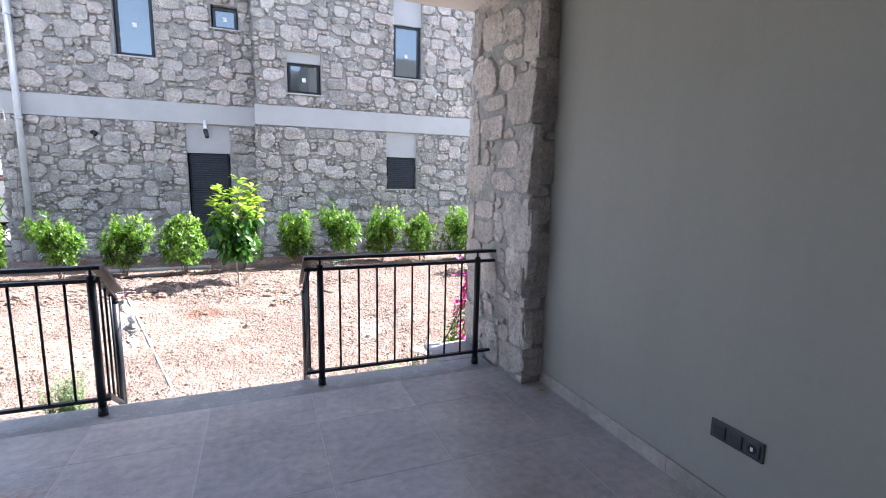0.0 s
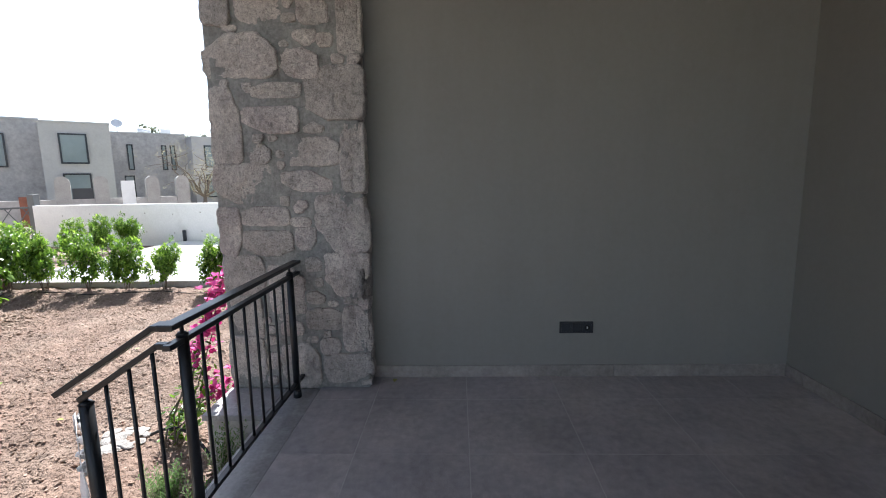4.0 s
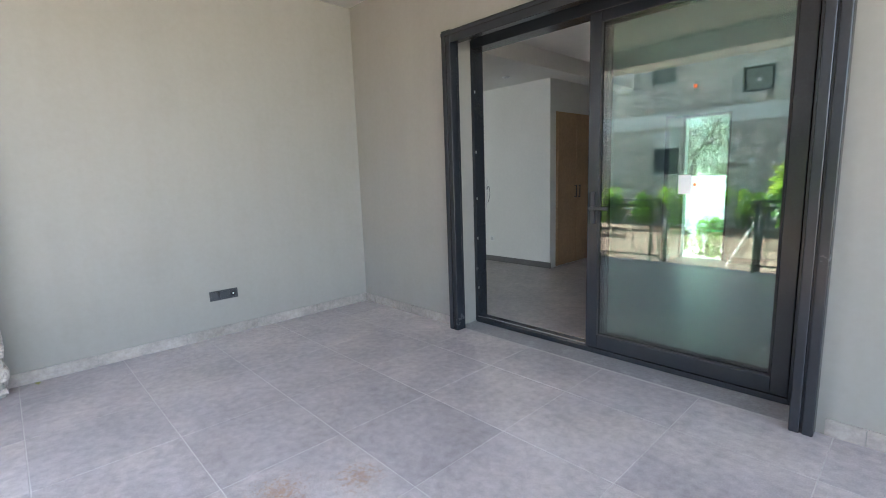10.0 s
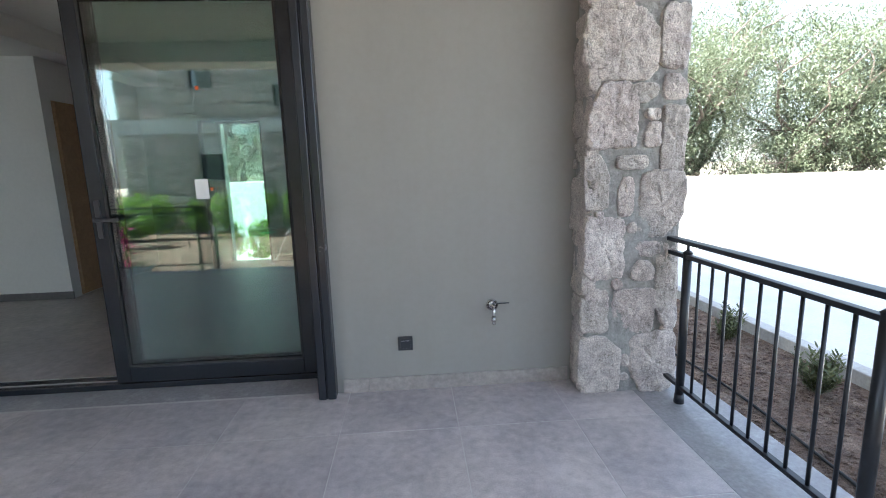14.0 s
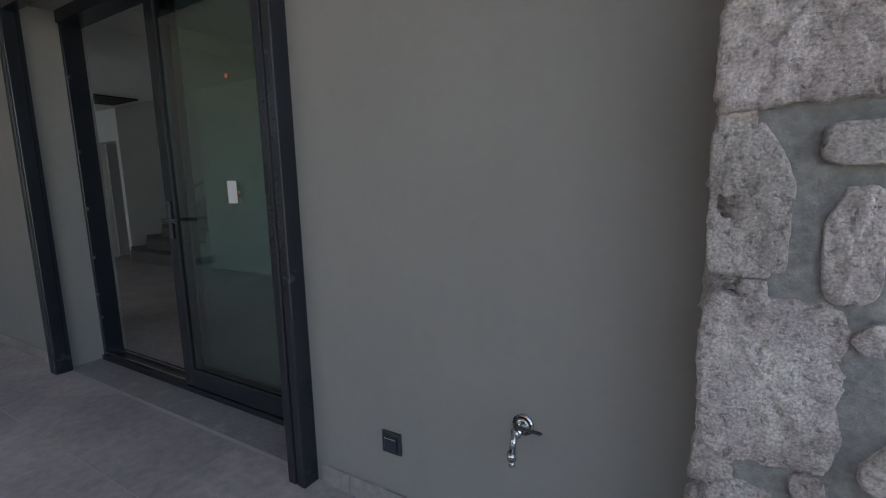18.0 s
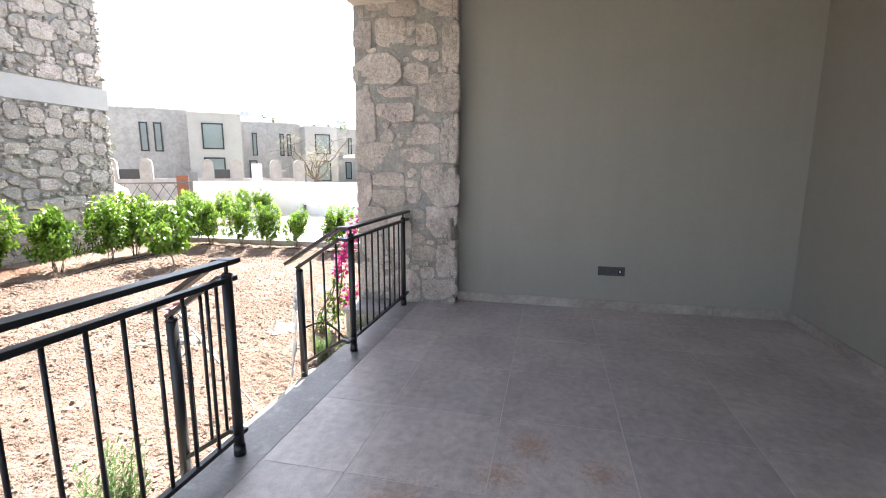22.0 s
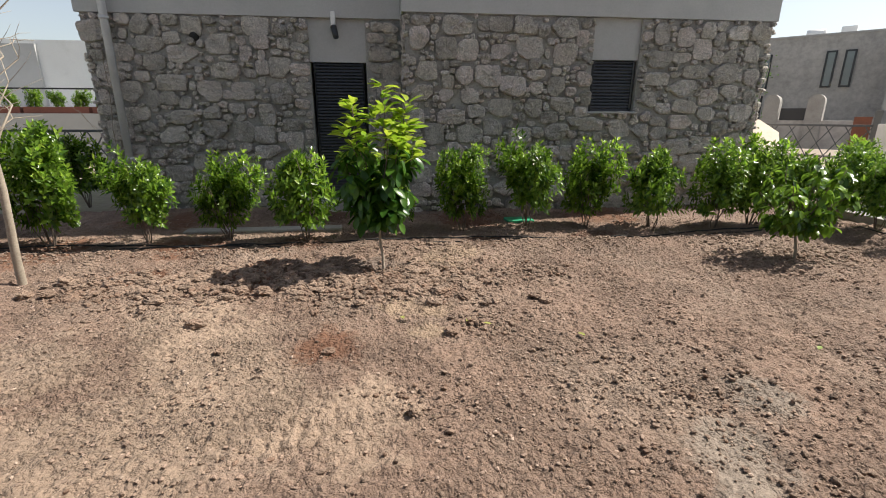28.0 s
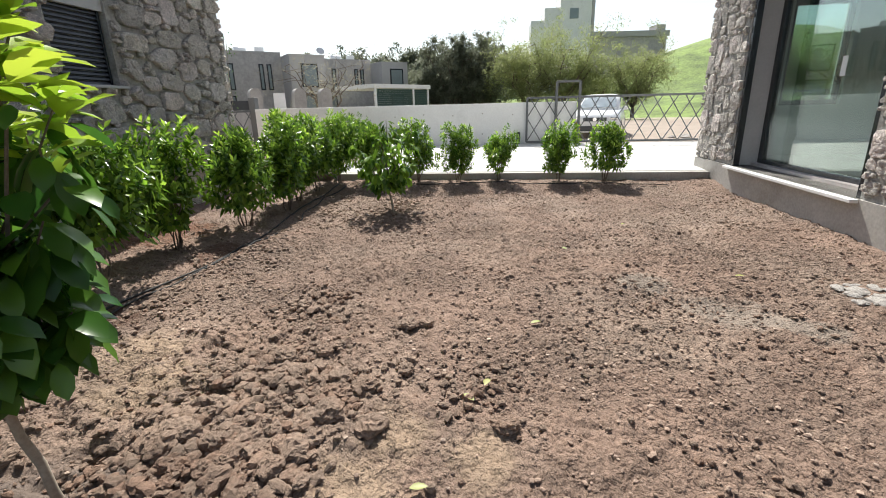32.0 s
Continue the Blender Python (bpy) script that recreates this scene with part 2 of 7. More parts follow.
def leaf_material(name, base, tip, trans=0.35, rough=0.4):
    """Leaves: colour changes from leaf to leaf, and light shines through."""
    m = bpy.data.materials.new(name)
    m.use_nodes = True
    n, l = m.node_tree.nodes, m.node_tree.links
    bsdf, out = n["Principled BSDF"], n["Material Output"]
    geo = n.new("ShaderNodeNewGeometry")
    info = n.new("ShaderNodeObjectInfo")
    sm = n.new("ShaderNodeMath")
    sm.operation = "ADD"
    l.new(geo.outputs["Random Per Island"], sm.inputs[0])
    l.new(info.outputs["Random"], sm.inputs[1])
    fr = n.new("ShaderNodeMath")
    fr.operation = "FRACT"
    l.new(sm.outputs[0], fr.inputs[0])
    mix = n.new("ShaderNodeMix")
    mix.data_type = "RGBA"
    mix.inputs["A"].default_value, mix.inputs["B"].default_value = (*base, 1), (*tip, 1)
    l.new(fr.outputs[0], mix.inputs["Factor"])
    l.new(mix.outputs["Result"], bsdf.inputs["Base Color"])
    bsdf.inputs["Roughness"].default_value = rough
    tr = n.new("ShaderNodeBsdfTranslucent")
    l.new(mix.outputs["Result"], tr.inputs["Color"])
    ms = n.new("ShaderNodeMixShader")
    ms.inputs[0].default_value = trans
    l.new(bsdf.outputs[0], ms.inputs[1])
    l.new(tr.outputs[0], ms.inputs[2])
    l.new(ms.outputs[0], out.inputs["Surface"])
    return m


def glass_material(name, color=(0.9, 0.97, 0.95), rough=0.0, ior=1.5):
    m = bpy.data.materials.new(name)
    m.use_nodes = True
    b = m.node_tree.nodes["Principled BSDF"]
    b.inputs["Base Color"].default_value = (*color, 1)
    b.inputs["Roughness"].default_value = rough
    b.inputs["Transmission Weight"].default_value = 1.0
    b.inputs["IOR"].default_value = ior
    return m


M_PLASTER = surface("porch_plaster", (0.276, 0.264, 0.244), 0.88, 0.03, 0.9, 24, 0.22, 22, second=(0.267, 0.255, 0.235), second_at=0.55, second_scale=2.2, dist=0.004, streak=0.022)
# ceiling greyed from white to cut the light bounced round the porch
M_CEIL = surface("greyed_ceiling_paint", (0.44, 0.43, 0.40), 0.85, 0.03, 1.5, 30, 0.05, 120)
M_INNER = surface("inner_paint", (0.74, 0.73, 0.70), 0.8, 0.03, 1.5, 30, 0.05, 120)
M_RENDER = surface("neighbour_render", (0.46, 0.46, 0.46), 0.85, 0.07, 1.5, 40, 0.15, 120, dist=0.004)
M_TILE = surface("porch_tile", (0.378, 0.346, 0.348), 0.34, 0.22, 2.2, 20, 0.10, 60, second=(0.462, 0.418, 0.40), second_at=0.52,
                 second_scale=1.3, rand=0.06, dist=0.003, rough_var=0.06, mottle=0.12, speck=0.12, spec=0.6,
                 rust=((-0.69, 1.53, 0.20), (-0.54, 1.83, 0.24), (-0.80, 1.96, 0.2), (-1.06, 2.35, 0.35)))
M_GROUT = surface("tile_grout", (0.55, 0.53, 0.51), 0.9, 0.15)
M_SKIRT = surface("skirting_tile", (0.325, 0.288, 0.268), 0.5, 0.22, 4, 30, 0.06, 90, rand=0.07)
M_COPING = surface("coping_stone", (0.28, 0.272, 0.272), 0.45, 0.18, 3, 50, 0.15, 120, second=(0.40, 0.395, 0.39), second_at=0.60, second_scale=9)
M_CONCRETE = surface("bare_concrete", (0.40, 0.385, 0.36), 0.9, 0.16, 1.6, 35, 0.3, 70, second=(0.30, 0.28, 0.25), second_at=0.58)
M_STONE = surface("granite_rubble", (0.575, 0.52, 0.475), 0.93, 0.22, 5, 30, 0.7, 34, second=(0.43, 0.375, 0.35), second_at=0.58,
                  second_scale=6, rand=0.20, dist=0.030, speck=0.27, pits=0.26)
M_STONE_N = surface("facade_rubble", (0.65, 0.605, 0.555), 0.94, 0.34, 6, 40, 1.0, 24, second=(0.53, 0.472, 0.445), second_at=0.54,
                    second_scale=3, rand=0.30, dist=0.05, speck=0.48)
M_STONE_J = surface("facade_rubble_joined", (0.65, 0.605, 0.555), 0.94, 0.34, 6, 40, 1.0, 24, second=(0.53, 0.472, 0.445), second_at=0.54,
                    second_scale=3, island=0.30, dist=0.05, speck=0.48)
M_MORTAR = surface("mortar", (0.325, 0.318, 0.298), 0.96, 0.25, 5, 40, 0.9, 30, dist=0.02)
M_JOINT = surface("recessed_joint_mortar", (0.375, 0.362, 0.342), 0.97, 0.25, 5, 40, 0.9, 30, dist=0.02)
M_METAL = surface("black_paint_metal", (0.012, 0.014, 0.018), 0.38, 0.15, 6, 90, 0.04, 200, spec=0.5)
M_ALU = surface("anthracite_aluminium", (0.018, 0.021, 0.026), 0.24, 0.1, 4, 80, 0.03, 200)
M_SHUTTER = surface("shutter_slat", (0.028, 0.031, 0.038), 0.34, 0.1, 4, 80, 0.03, 150)
M_GLASS = glass_material("door_glass", (0.72, 0.83, 0.78), 0.0, 1.68)
M_PANE = surface("coated_window_glass", (0.25, 0.275, 0.285), 0.05, 0.04, 2, 20, 0.0, metal=0.9, rough_var=0.02)
M_PLASTIC = surface("dark_switch_plastic", (0.035, 0.037, 0.042), 0.35, 0.08, 10, 100, 0.0)
M_WHITE = surface("white_plastic", (0.78, 0.78, 0.77), 0.4, 0.04, 6, 60, 0.0)
M_PIPE = surface("grey_pipe", (0.55, 0.55, 0.56), 0.45, 0.08, 3, 40, 0.03, 80)
M_CHROME = surface("chrome", (0.62, 0.62, 0.62), 0.18, 0.05, 20, 100, 0.0, metal=1.0, rough_var=0.05)
TURNED = (0.170, 0.108, 0.078)
PALE = (0.302, 0.222, 0.165)
DAMP_SHADE, SANDY, DUSTY, RED = (0.115, 0.060, 0.038), (0.325, 0.236, 0.165), (0.245, 0.20, 0.163), (0.165, 0.080, 0.047)
# dark patches near y = 10.7 paint the plants' shade behind the hedge
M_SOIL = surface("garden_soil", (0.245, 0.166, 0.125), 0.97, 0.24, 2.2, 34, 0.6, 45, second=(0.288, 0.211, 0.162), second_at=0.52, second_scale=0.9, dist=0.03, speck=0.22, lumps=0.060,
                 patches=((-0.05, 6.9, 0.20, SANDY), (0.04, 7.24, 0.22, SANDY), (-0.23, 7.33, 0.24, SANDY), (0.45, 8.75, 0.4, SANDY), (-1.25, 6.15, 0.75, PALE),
                          (-2.6, 6.6, 0.6, PALE), (-1.9, 5.6, 0.9, PALE), (-1.5, 6.7, 0.7, PALE), (-1.9, 7.2, 0.6, PALE), (-0.5, 5.9, 0.5, PALE), (1.3, 5.45, 0.35, DUSTY), (1.75, 5.8, 0.3, DUSTY), (1.1, 5.1, 0.25, DUSTY), (4.1, 8.12, 0.38, DAMP_SHADE),
                          (-0.5, 8.25, 0.42, (0.150, 0.115, 0.096)), (-0.35, 7.75, 0.40, TURNED), (-1.2, 7.95, 0.45, TURNED), (-2.1, 7.95, 0.45, TURNED), (-2.9, 7.9, 0.4, TURNED), (0.35, 7.9, 0.3, TURNED), (-1.6, 8.15, 0.45, RED), (-2.7, 8.2, 0.4, RED), (0.2, 8.35, 0.3, SANDY), (0.9, 9.25, 0.4, DAMP_SHADE), (2.4, 9.35, 0.4, DAMP_SHADE), (-3.5, 10.7, 0.8, RED), (-1.4, 10.9, 0.8, DAMP_SHADE), (0.9, 10.6, 0.8, RED), (3.0, 10.6, 0.8, RED), (-4.4, 9.2, 0.8, RED), (-2.6, 9.3, 0.6, RED), (-1.3, 9.35, 0.5, DAMP_SHADE), (-0.73, 6.68, 0.36, RED)))
M_CLOD = surface("soil_clod", (0.262, 0.188, 0.142), 0.97, 0.38, 8, 60, 0.8, 60, second=(0.18, 0.115, 0.082), second_at=0.58, second_scale=2.0, island=0.22, dist=0.02)
M_PEBBLE = surface("pebble", (0.285, 0.203, 0.156), 0.92, 0.15, 12, 70, 0.4, 60, second=(0.36, 0.28, 0.225), second_at=0.62, island=0.25)
M_PAVING = surface("pale_paving", (0.56, 0.55, 0.52), 0.85, 0.08, 1.1, 40, 0.2, 60)
M_WALLWHITE = surface("white_boundary_wall", (0.76, 0.76, 0.75), 0.85, 0.06, 1.0, 30, 0.15, 80, second=(0.66, 0.66, 0.64), second_at=0.62)
# far walls: colours brightened to include the haze of distance
M_FARGREY = surface("hazed_grey_render", (0.40, 0.39, 0.385), 0.9, 0.06, 0.7, 10, 0.1, 20)
M_FARSTONE = surface("hazed_stone", (0.42, 0.40, 0.385), 0.9, 0.16, 2.2, 5, 0.4, 6)
M_GRASS = surface("hill_grass", (0.175, 0.245, 0.062), 0.95, 0.45, 0.4, 3, 0.9, 2, second=(0.10, 0.145, 0.045), second_at=0.55, second_scale=0.15, dist=0.2)
M_BARK = surface("bark", (0.16, 0.125, 0.10), 0.95, 0.25, 8, 60, 0.6, 50)
M_TWIG = surface("pale_twig", (0.36, 0.31, 0.25), 0.9, 0.2, 8, 60, 0.3, 50)
M_WOOD = surface("oak_veneer", (0.42, 0.27, 0.15), 0.5, 0.15, 1.5, 30, 0.05, 60)
M_DARKSTONE = surface("stair_stone", (0.13, 0.125, 0.12), 0.5, 0.15, 3, 40, 0.05, 80)
M_CARPAINT = surface("white_car_paint", (0.80, 0.80, 0.80), 0.2, 0.02, 3, 50, 0.0, rough_var=0.05)
M_RUBBER = surface("rubber", (0.02, 0.02, 0.02), 0.8, 0.1, 10, 60, 0.1)
M_BUSH = leaf_material("shrub_leaf", (0.036, 0.096, 0.012), (0.22, 0.37, 0.038), 0.46, 0.24)
M_BUSHTIP = leaf_material("young_shrub_leaf", (0.21, 0.40, 0.035), (0.40, 0.56, 0.07), 0.55, 0.28)
M_LEMON = leaf_material("lemon_leaf", (0.03, 0.10, 0.017), (0.105, 0.23, 0.027), 0.42, 0.27)
M_LEMONTIP = leaf_material("young_lemon_leaf", (0.24, 0.42, 0.03), (0.46, 0.56, 0.06), 0.5, 0.35)
M_OLIVE = leaf_material("olive_leaf", (0.075, 0.095, 0.05), (0.26, 0.29, 0.19), 0.25, 0.5)
# leaf colour lightened to paint in the haze over far trees
M_FARTREE = leaf_material("hazed_tree_leaf", (0.14, 0.155, 0.105), (0.24, 0.26, 0.18), 0.4, 0.7)
M_PINK = leaf_material("bougainvillea_flower", (0.55, 0.03, 0.22), (0.75, 0.12, 0.42), 0.4, 0.6)
M_HERB = leaf_material("rosemary_leaf", (0.085, 0.17, 0.04), (0.20, 0.33, 0.09), 0.4, 0.5)
M_TAPE = surface("white_tape", (0.88, 0.86, 0.86), 0.5, 0.06, 8, 60, 0.1)


# ---- building helpers ----
def box(bm, x0, x1, y0, y1, z0, z1, bev=0.0):
    """Adds a box to a bmesh, with bevelled edges if asked."""
    r = bmesh.ops.create_cube(bm, size=1)
    bmesh.ops.transform(bm, matrix=Matrix.LocRotScale(((x0 + x1) / 2, (y0 + y1) / 2, (z0 + z1) / 2), None, (x1 - x0, y1 - y0, z1 - z0)),
                        verts=r["verts"])
    if bev:
        edges = list({e for v in r["verts"] for e in v.link_edges})
        bmesh.ops.bevel(bm, geom=edges, offset=bev, segments=2, affect="EDGES", profile=0.5)


def tube(bm, a, b, r0, r1=None, seg=10):
    """Adds a round bar from a to b."""
    a, b = Vector(a), Vector(b)
    d = b - a
    r = bmesh.ops.create_cone(bm, cap_ends=True, segments=seg, radius1=r0, radius2=r0 if r1 is None else r1, depth=d.length)
    m = Matrix.Translation((a + b) / 2) @ d.to_track_quat("Z", "Y").to_matrix().to_4x4()
    bmesh.ops.transform(bm, matrix=m, verts=r["verts"])


def bar(bm, a, b, w, h, bev=0.003):
    """Adds a flat bar of width w and height h from a to b."""
    a, b = Vector(a), Vector(b)
    d = b - a
    r = bmesh.ops.create_cube(bm, size=1)
    q = d.to_track_quat("Y", "Z").to_matrix().to_4x4()
    bmesh.ops.transform(bm, matrix=Matrix.Translation((a + b) / 2) @ q @ Matrix.Diagonal((w, d.length, h, 1)), verts=r["verts"])
    if bev:
        edges = list({e for v in r["verts"] for e in v.link_edges})
        bmesh.ops.bevel(bm, geom=edges, offset=bev, segments=2, affect="EDGES", profile=0.5)


def finish(name, bm, mat, smooth=False):
    me = bpy.data.meshes.new(name)
    bm.to_mesh(me)
    bm.free()
    me.materials.append(mat)
    if smooth:
        me.polygons.foreach_set("use_smooth", [True] * len(me.polygons))
    return me


def part(name, bm, mat, parent=None, label="", smooth=False):
    """Links a bmesh as one mesh object, under a thing or a part if given."""
    ob = new(name, finish(name, bm, mat, smooth))
    if parent:
        ob.parent = parent
    if label:
        ob["label"] = label
    return ob


def part_box(name, mat, parent, x0, x1, y0, y1, z0, z1, bev=0.0, label=""):
    bm = bmesh.new()
    box(bm, x0, x1, y0, y1, z0, z1, bev)
    return part(name, bm, mat, parent, label)


def thing(name, label, category, group="", at=(0, 0, 0), turn=0.0, kind=""):
    e = new(name)
    e.empty_display_size = 0.2
    e.matrix_basis = pose(*at, 0, 0, turn)
    return tagged(e, label, category, group, kind)


def structure(name, bm, mat, label, category="wall"):
    return tagged(part(name, bm, mat), label, category, "", "structure")


def wall_cells(bm, axis, c0, c1, u0, u1, z0, z1, holes):
    """One wall slab with rectangular holes (u0, u1, z0, z1) through it. axis 'y': slab between y=c0..c1 along x; 'x': between x=c0..c1 along y."""
    us = sorted({u0, u1, *[min(max(h[k], u0), u1) for h in holes for k in (0, 1)]})
    zs = sorted({z0, z1, *[min(max(h[k], z0), z1) for h in holes for k in (2, 3)]})
    made = {}

    def vert(i, j, k):
        if (i, j, k) not in made:
            c = c1 if k else c0
            made[i, j, k] = bm.verts.new((us[i], c, zs[j]) if axis == "y" else (c, us[i], zs[j]))
        return made[i, j, k]

    def solid(i, j):
        if not (0 <= i < len(us) - 1 and 0 <= j < len(zs) - 1):
            return False
        u, z = (us[i] + us[i + 1]) / 2, (zs[j] + zs[j + 1]) / 2
        return not any(h[0] < u < h[1] and h[2] < z < h[3] for h in holes)
    faces = []
    for i in range(len(us) - 1):
        for j in range(len(zs) - 1):
            if solid(i, j):
                for k in (0, 1):
                    faces.append(bm.faces.new([vert(i, j, k), vert(i + 1, j, k), vert(i + 1, j + 1, k), vert(i, j + 1, k)]))
                for di, dj, a, b in ((-1, 0, (0, 0), (0, 1)), (1, 0, (1, 0), (1, 1)), (0, -1, (0, 0), (1, 0)), (0, 1, (0, 1), (1, 1))):
                    if not solid(i + di, j + dj):
                        p, q = (i + a[0], j + a[1]), (i + b[0], j + b[1])
                        faces.append(bm.faces.new([vert(*p, 0), vert(*q, 0), vert(*q, 1), vert(*p, 1)]))
    bmesh.ops.recalc_face_normals(bm, faces=faces)


# ---- rubble stone ----
def rough_stone(w, h, depth, rng, step=0.014, round_off=1.0):
    """Vertices and faces of one near, hewn stone about w by h: uneven outline with corners knocked off, broken face. Local: u, v, out."""
    seed = rng.uniform(0, 99)

    def wob(u, v, f, z=0.0):
        return noise.noise(Vector((u * f + seed, v * f - seed, z + seed)))
    w, h = w * 1.09, h * 1.09
    e = (rng.uniform(5.0, 10.0) if w * h > 0.02 else rng.uniform(3.0, 6.0)) * round_off
    n = max(14, int(2 * (w + h) / step))
    chops = [(rng.choice((-1, 1)) * rng.uniform(0.55, 1.0), rng.choice((-1, 1)) * rng.uniform(0.55, 1.0), rng.uniform(0.92, 1.30)) for _ in range(rng.choice((1, 1, 2, 2, 3)))]
    outline = []
    for i in range(n):
        a = 2 * math.pi * (i + 0.3) / n
        c, q = math.cos(a), math.sin(a)
        k = (abs(c) ** e + abs(q) ** e) ** (-1 / e)
        x, y = c * k, q * k
        for nx, ny, lim in chops:
            over = nx * x + ny * y
            if over > lim:
                x, y = x * lim / over, y * lim / over
        x, y = x * w / 2, y * h / 2
        r = 1 + 0.06 * wob(x, y, 9) + 0.06 * wob(x, y, 28) + 0.035 * wob(x, y, 75)
        outline.append((x * r, y * r))
    tu, tv = rng.uniform(-0.10, 0.10), rng.uniform(-0.10, 0.10)
    big = max(w, h)
    ring_n = max(4, int(big / 2 / step / 1.25))
    rings = [(1.0, -0.05), (1.0, 0.35), (0.992, 0.72), (0.97, 0.90)] + [(0.90 * (1 - i / ring_n), 0.98 + 0.10 * math.sin(i * 1.5 / ring_n)) for i in range(ring_n)]
    verts, faces = [], []
    for ring, (k, lift) in enumerate(rings):
        for x, y in outline:
            u, v = x * k, y * k
            if ring == 0:
                o = lift
            else:
                o = lift * depth + (u * tu + v * tv) * (ring > 1)
                o += depth * (0.45 * wob(u, v, 6) + 0.65 * abs(wob(u, v, 13, 3)) + 0.30 * wob(u, v, 34)) * min(1, lift) + 0.0045 * wob(u, v, 80) + 0.0026 * wob(u, v, 170)
                o = max(0.001, o)
            verts.append((u, v, o))
    for ring in range(len(rings) - 1):
        for i in range(n):
            a, b = ring * n + i, ring * n + (i + 1) % n
            faces.append((a, b, b + n, a + n))
    verts.append((0, 0, depth * (1.05 + 0.34 * wob(0, 0, 7))))
    m, c = (len(rings) - 1) * n, len(verts) - 1
    faces += [(m + i, m + (i + 1) % n, c) for i in range(n)]
    return verts, faces


def pack_stones(placed, u0, u1, v0, v1, rng):
    """Adds stones (u, v, width, height) of falling size to those placed, wherever the rectangle still has room."""
    got = list(placed)
    for tries, wide, high in ((300, (0.20, 0.34), (0.18, 0.32)), (700, (0.13, 0.24), (0.10, 0.20)), (1500, (0.08, 0.15), (0.06, 0.12)), (2500, (0.045, 0.09), (0.035, 0.07))):
        for _ in range(tries):
            w, h = min(rng.uniform(*wide), u1 - u0), rng.uniform(*high)
            u, v = rng.uniform(u0 + w / 2, u1 - w / 2), rng.uniform(v0 + h / 2, v1 - h / 2)
            if u - w / 2 - u0 < 0.035:
                u = u0 + w / 2
            if u1 - u - w / 2 < 0.035:
                u = u1 - w / 2
            if all(abs(u - a) > (w + c) / 2 + 0.006 or abs(v - b) > (h + d) / 2 + 0.006 for a, b, c, d in got):
                got.append((u, v, w, h))
    return got


def lay_rough(parent, stones, origin, u_axis, normal, depth, rng, mat):
    """Near stones, each a part, on a wall face; and the uneven mortar between them."""
    o, u_axis, normal = Vector(origin), Vector(u_axis), Vector(normal)
    zup = Vector((0, 0, 1))
    flip = u_axis.cross(zup).dot(normal) < 0
    for u, v, w, h in stones:
        verts, faces = rough_stone(w, h, depth * rng.uniform(0.75, 1.3), rng)
        me = bpy.data.meshes.new("stone")
        me.from_pydata([tuple(u_axis * a + zup * b + normal * c) for a, b, c in verts], [], [tuple(reversed(f)) for f in faces] if flip else faces)
        me.materials.append(mat)
        me.polygons.foreach_set("use_smooth", [True] * len(me.polygons))
        ob = new("stone", me)
        ob.location = o + u_axis * u + zup * v
        ob.parent = parent
    u0, u1 = min(a[0] - a[2] / 2 for a in stones) + 0.03, max(a[0] + a[2] / 2 for a in stones) - 0.03
    v0, v1 = min(a[1] - a[3] / 2 for a in stones), max(a[1] + a[3] / 2 for a in stones)
    nu, nv = max(2, int((u1 - u0) / 0.012)), int((v1 - v0) / 0.012)
    verts, faces = [], []
    for j in range(nv + 1):
        for i in range(nu + 1):
            a, b = u0 + (u1 - u0) * i / nu, v0 + (v1 - v0) * j / nv
            rim = 0 < i < nu
            c = (0.009 + 0.009 * noise.noise(Vector((a * 6, b * 6, 3))) + 0.005 * noise.noise(Vector((a * 22, b * 22, 5))) + 0.0025 * noise.noise(Vector((a * 70, b * 70, 9)))) if rim else -0.01
            verts.append(tuple(o + u_axis * a + zup * b + normal * c))
    for j in range(nv):
        for i in range(nu):
            k = j * (nu + 1) + i
            f = (k, k + 1, k + nu + 2, k + nu + 1)
            faces.append(tuple(reversed(f)) if flip else f)
    me = bpy.data.meshes.new("mortar")
    me.from_pydata(verts, [], faces)
    me.materials.append(M_MORTAR)
    me.polygons.foreach_set("use_smooth", [True] * len(me.polygons))
    new("mortar", me).parent = parent


def scatter_stones(u0, u1, v0, v1, rng, holes=()):
    """Stones (u, v, width, height) of falling size scattered without overlap over a large wall face, clear of its holes."""
    got, near = [], {}
    area = (u1 - u0) * (v1 - v0)
    for per, wide, high in ((26, (0.24, 0.42), (0.18, 0.30)), (70, (0.16, 0.28), (0.12, 0.22)), (220, (0.09, 0.17), (0.07, 0.14)), (420, (0.05, 0.09), (0.04, 0.07))):
        for _ in range(int(per * area)):
            w, h = min(rng.uniform(*wide), u1 - u0), rng.uniform(*high)
            u, v = rng.uniform(u0 + w / 2, u1 - w / 2), rng.uniform(v0 + h / 2, v1 - h / 2)
            if any(a - w / 2 < u < b + w / 2 and c - h / 2 < v < d + h / 2 for a, b, c, d in holes):
                continue
            i, j = int(u / 0.45), int(v / 0.45)
            if all(abs(u - a) > (w + c) / 2 + 0.004 or abs(v - b) > (h + d) / 2 + 0.004 for p in (-1, 0, 1) for q in (-1, 0, 1) for a, b, c, d in near.get((i + p, j + q), ())):
                got.append((u, v, w, h))
                near.setdefault((i, j), []).append(got[-1])
    return got


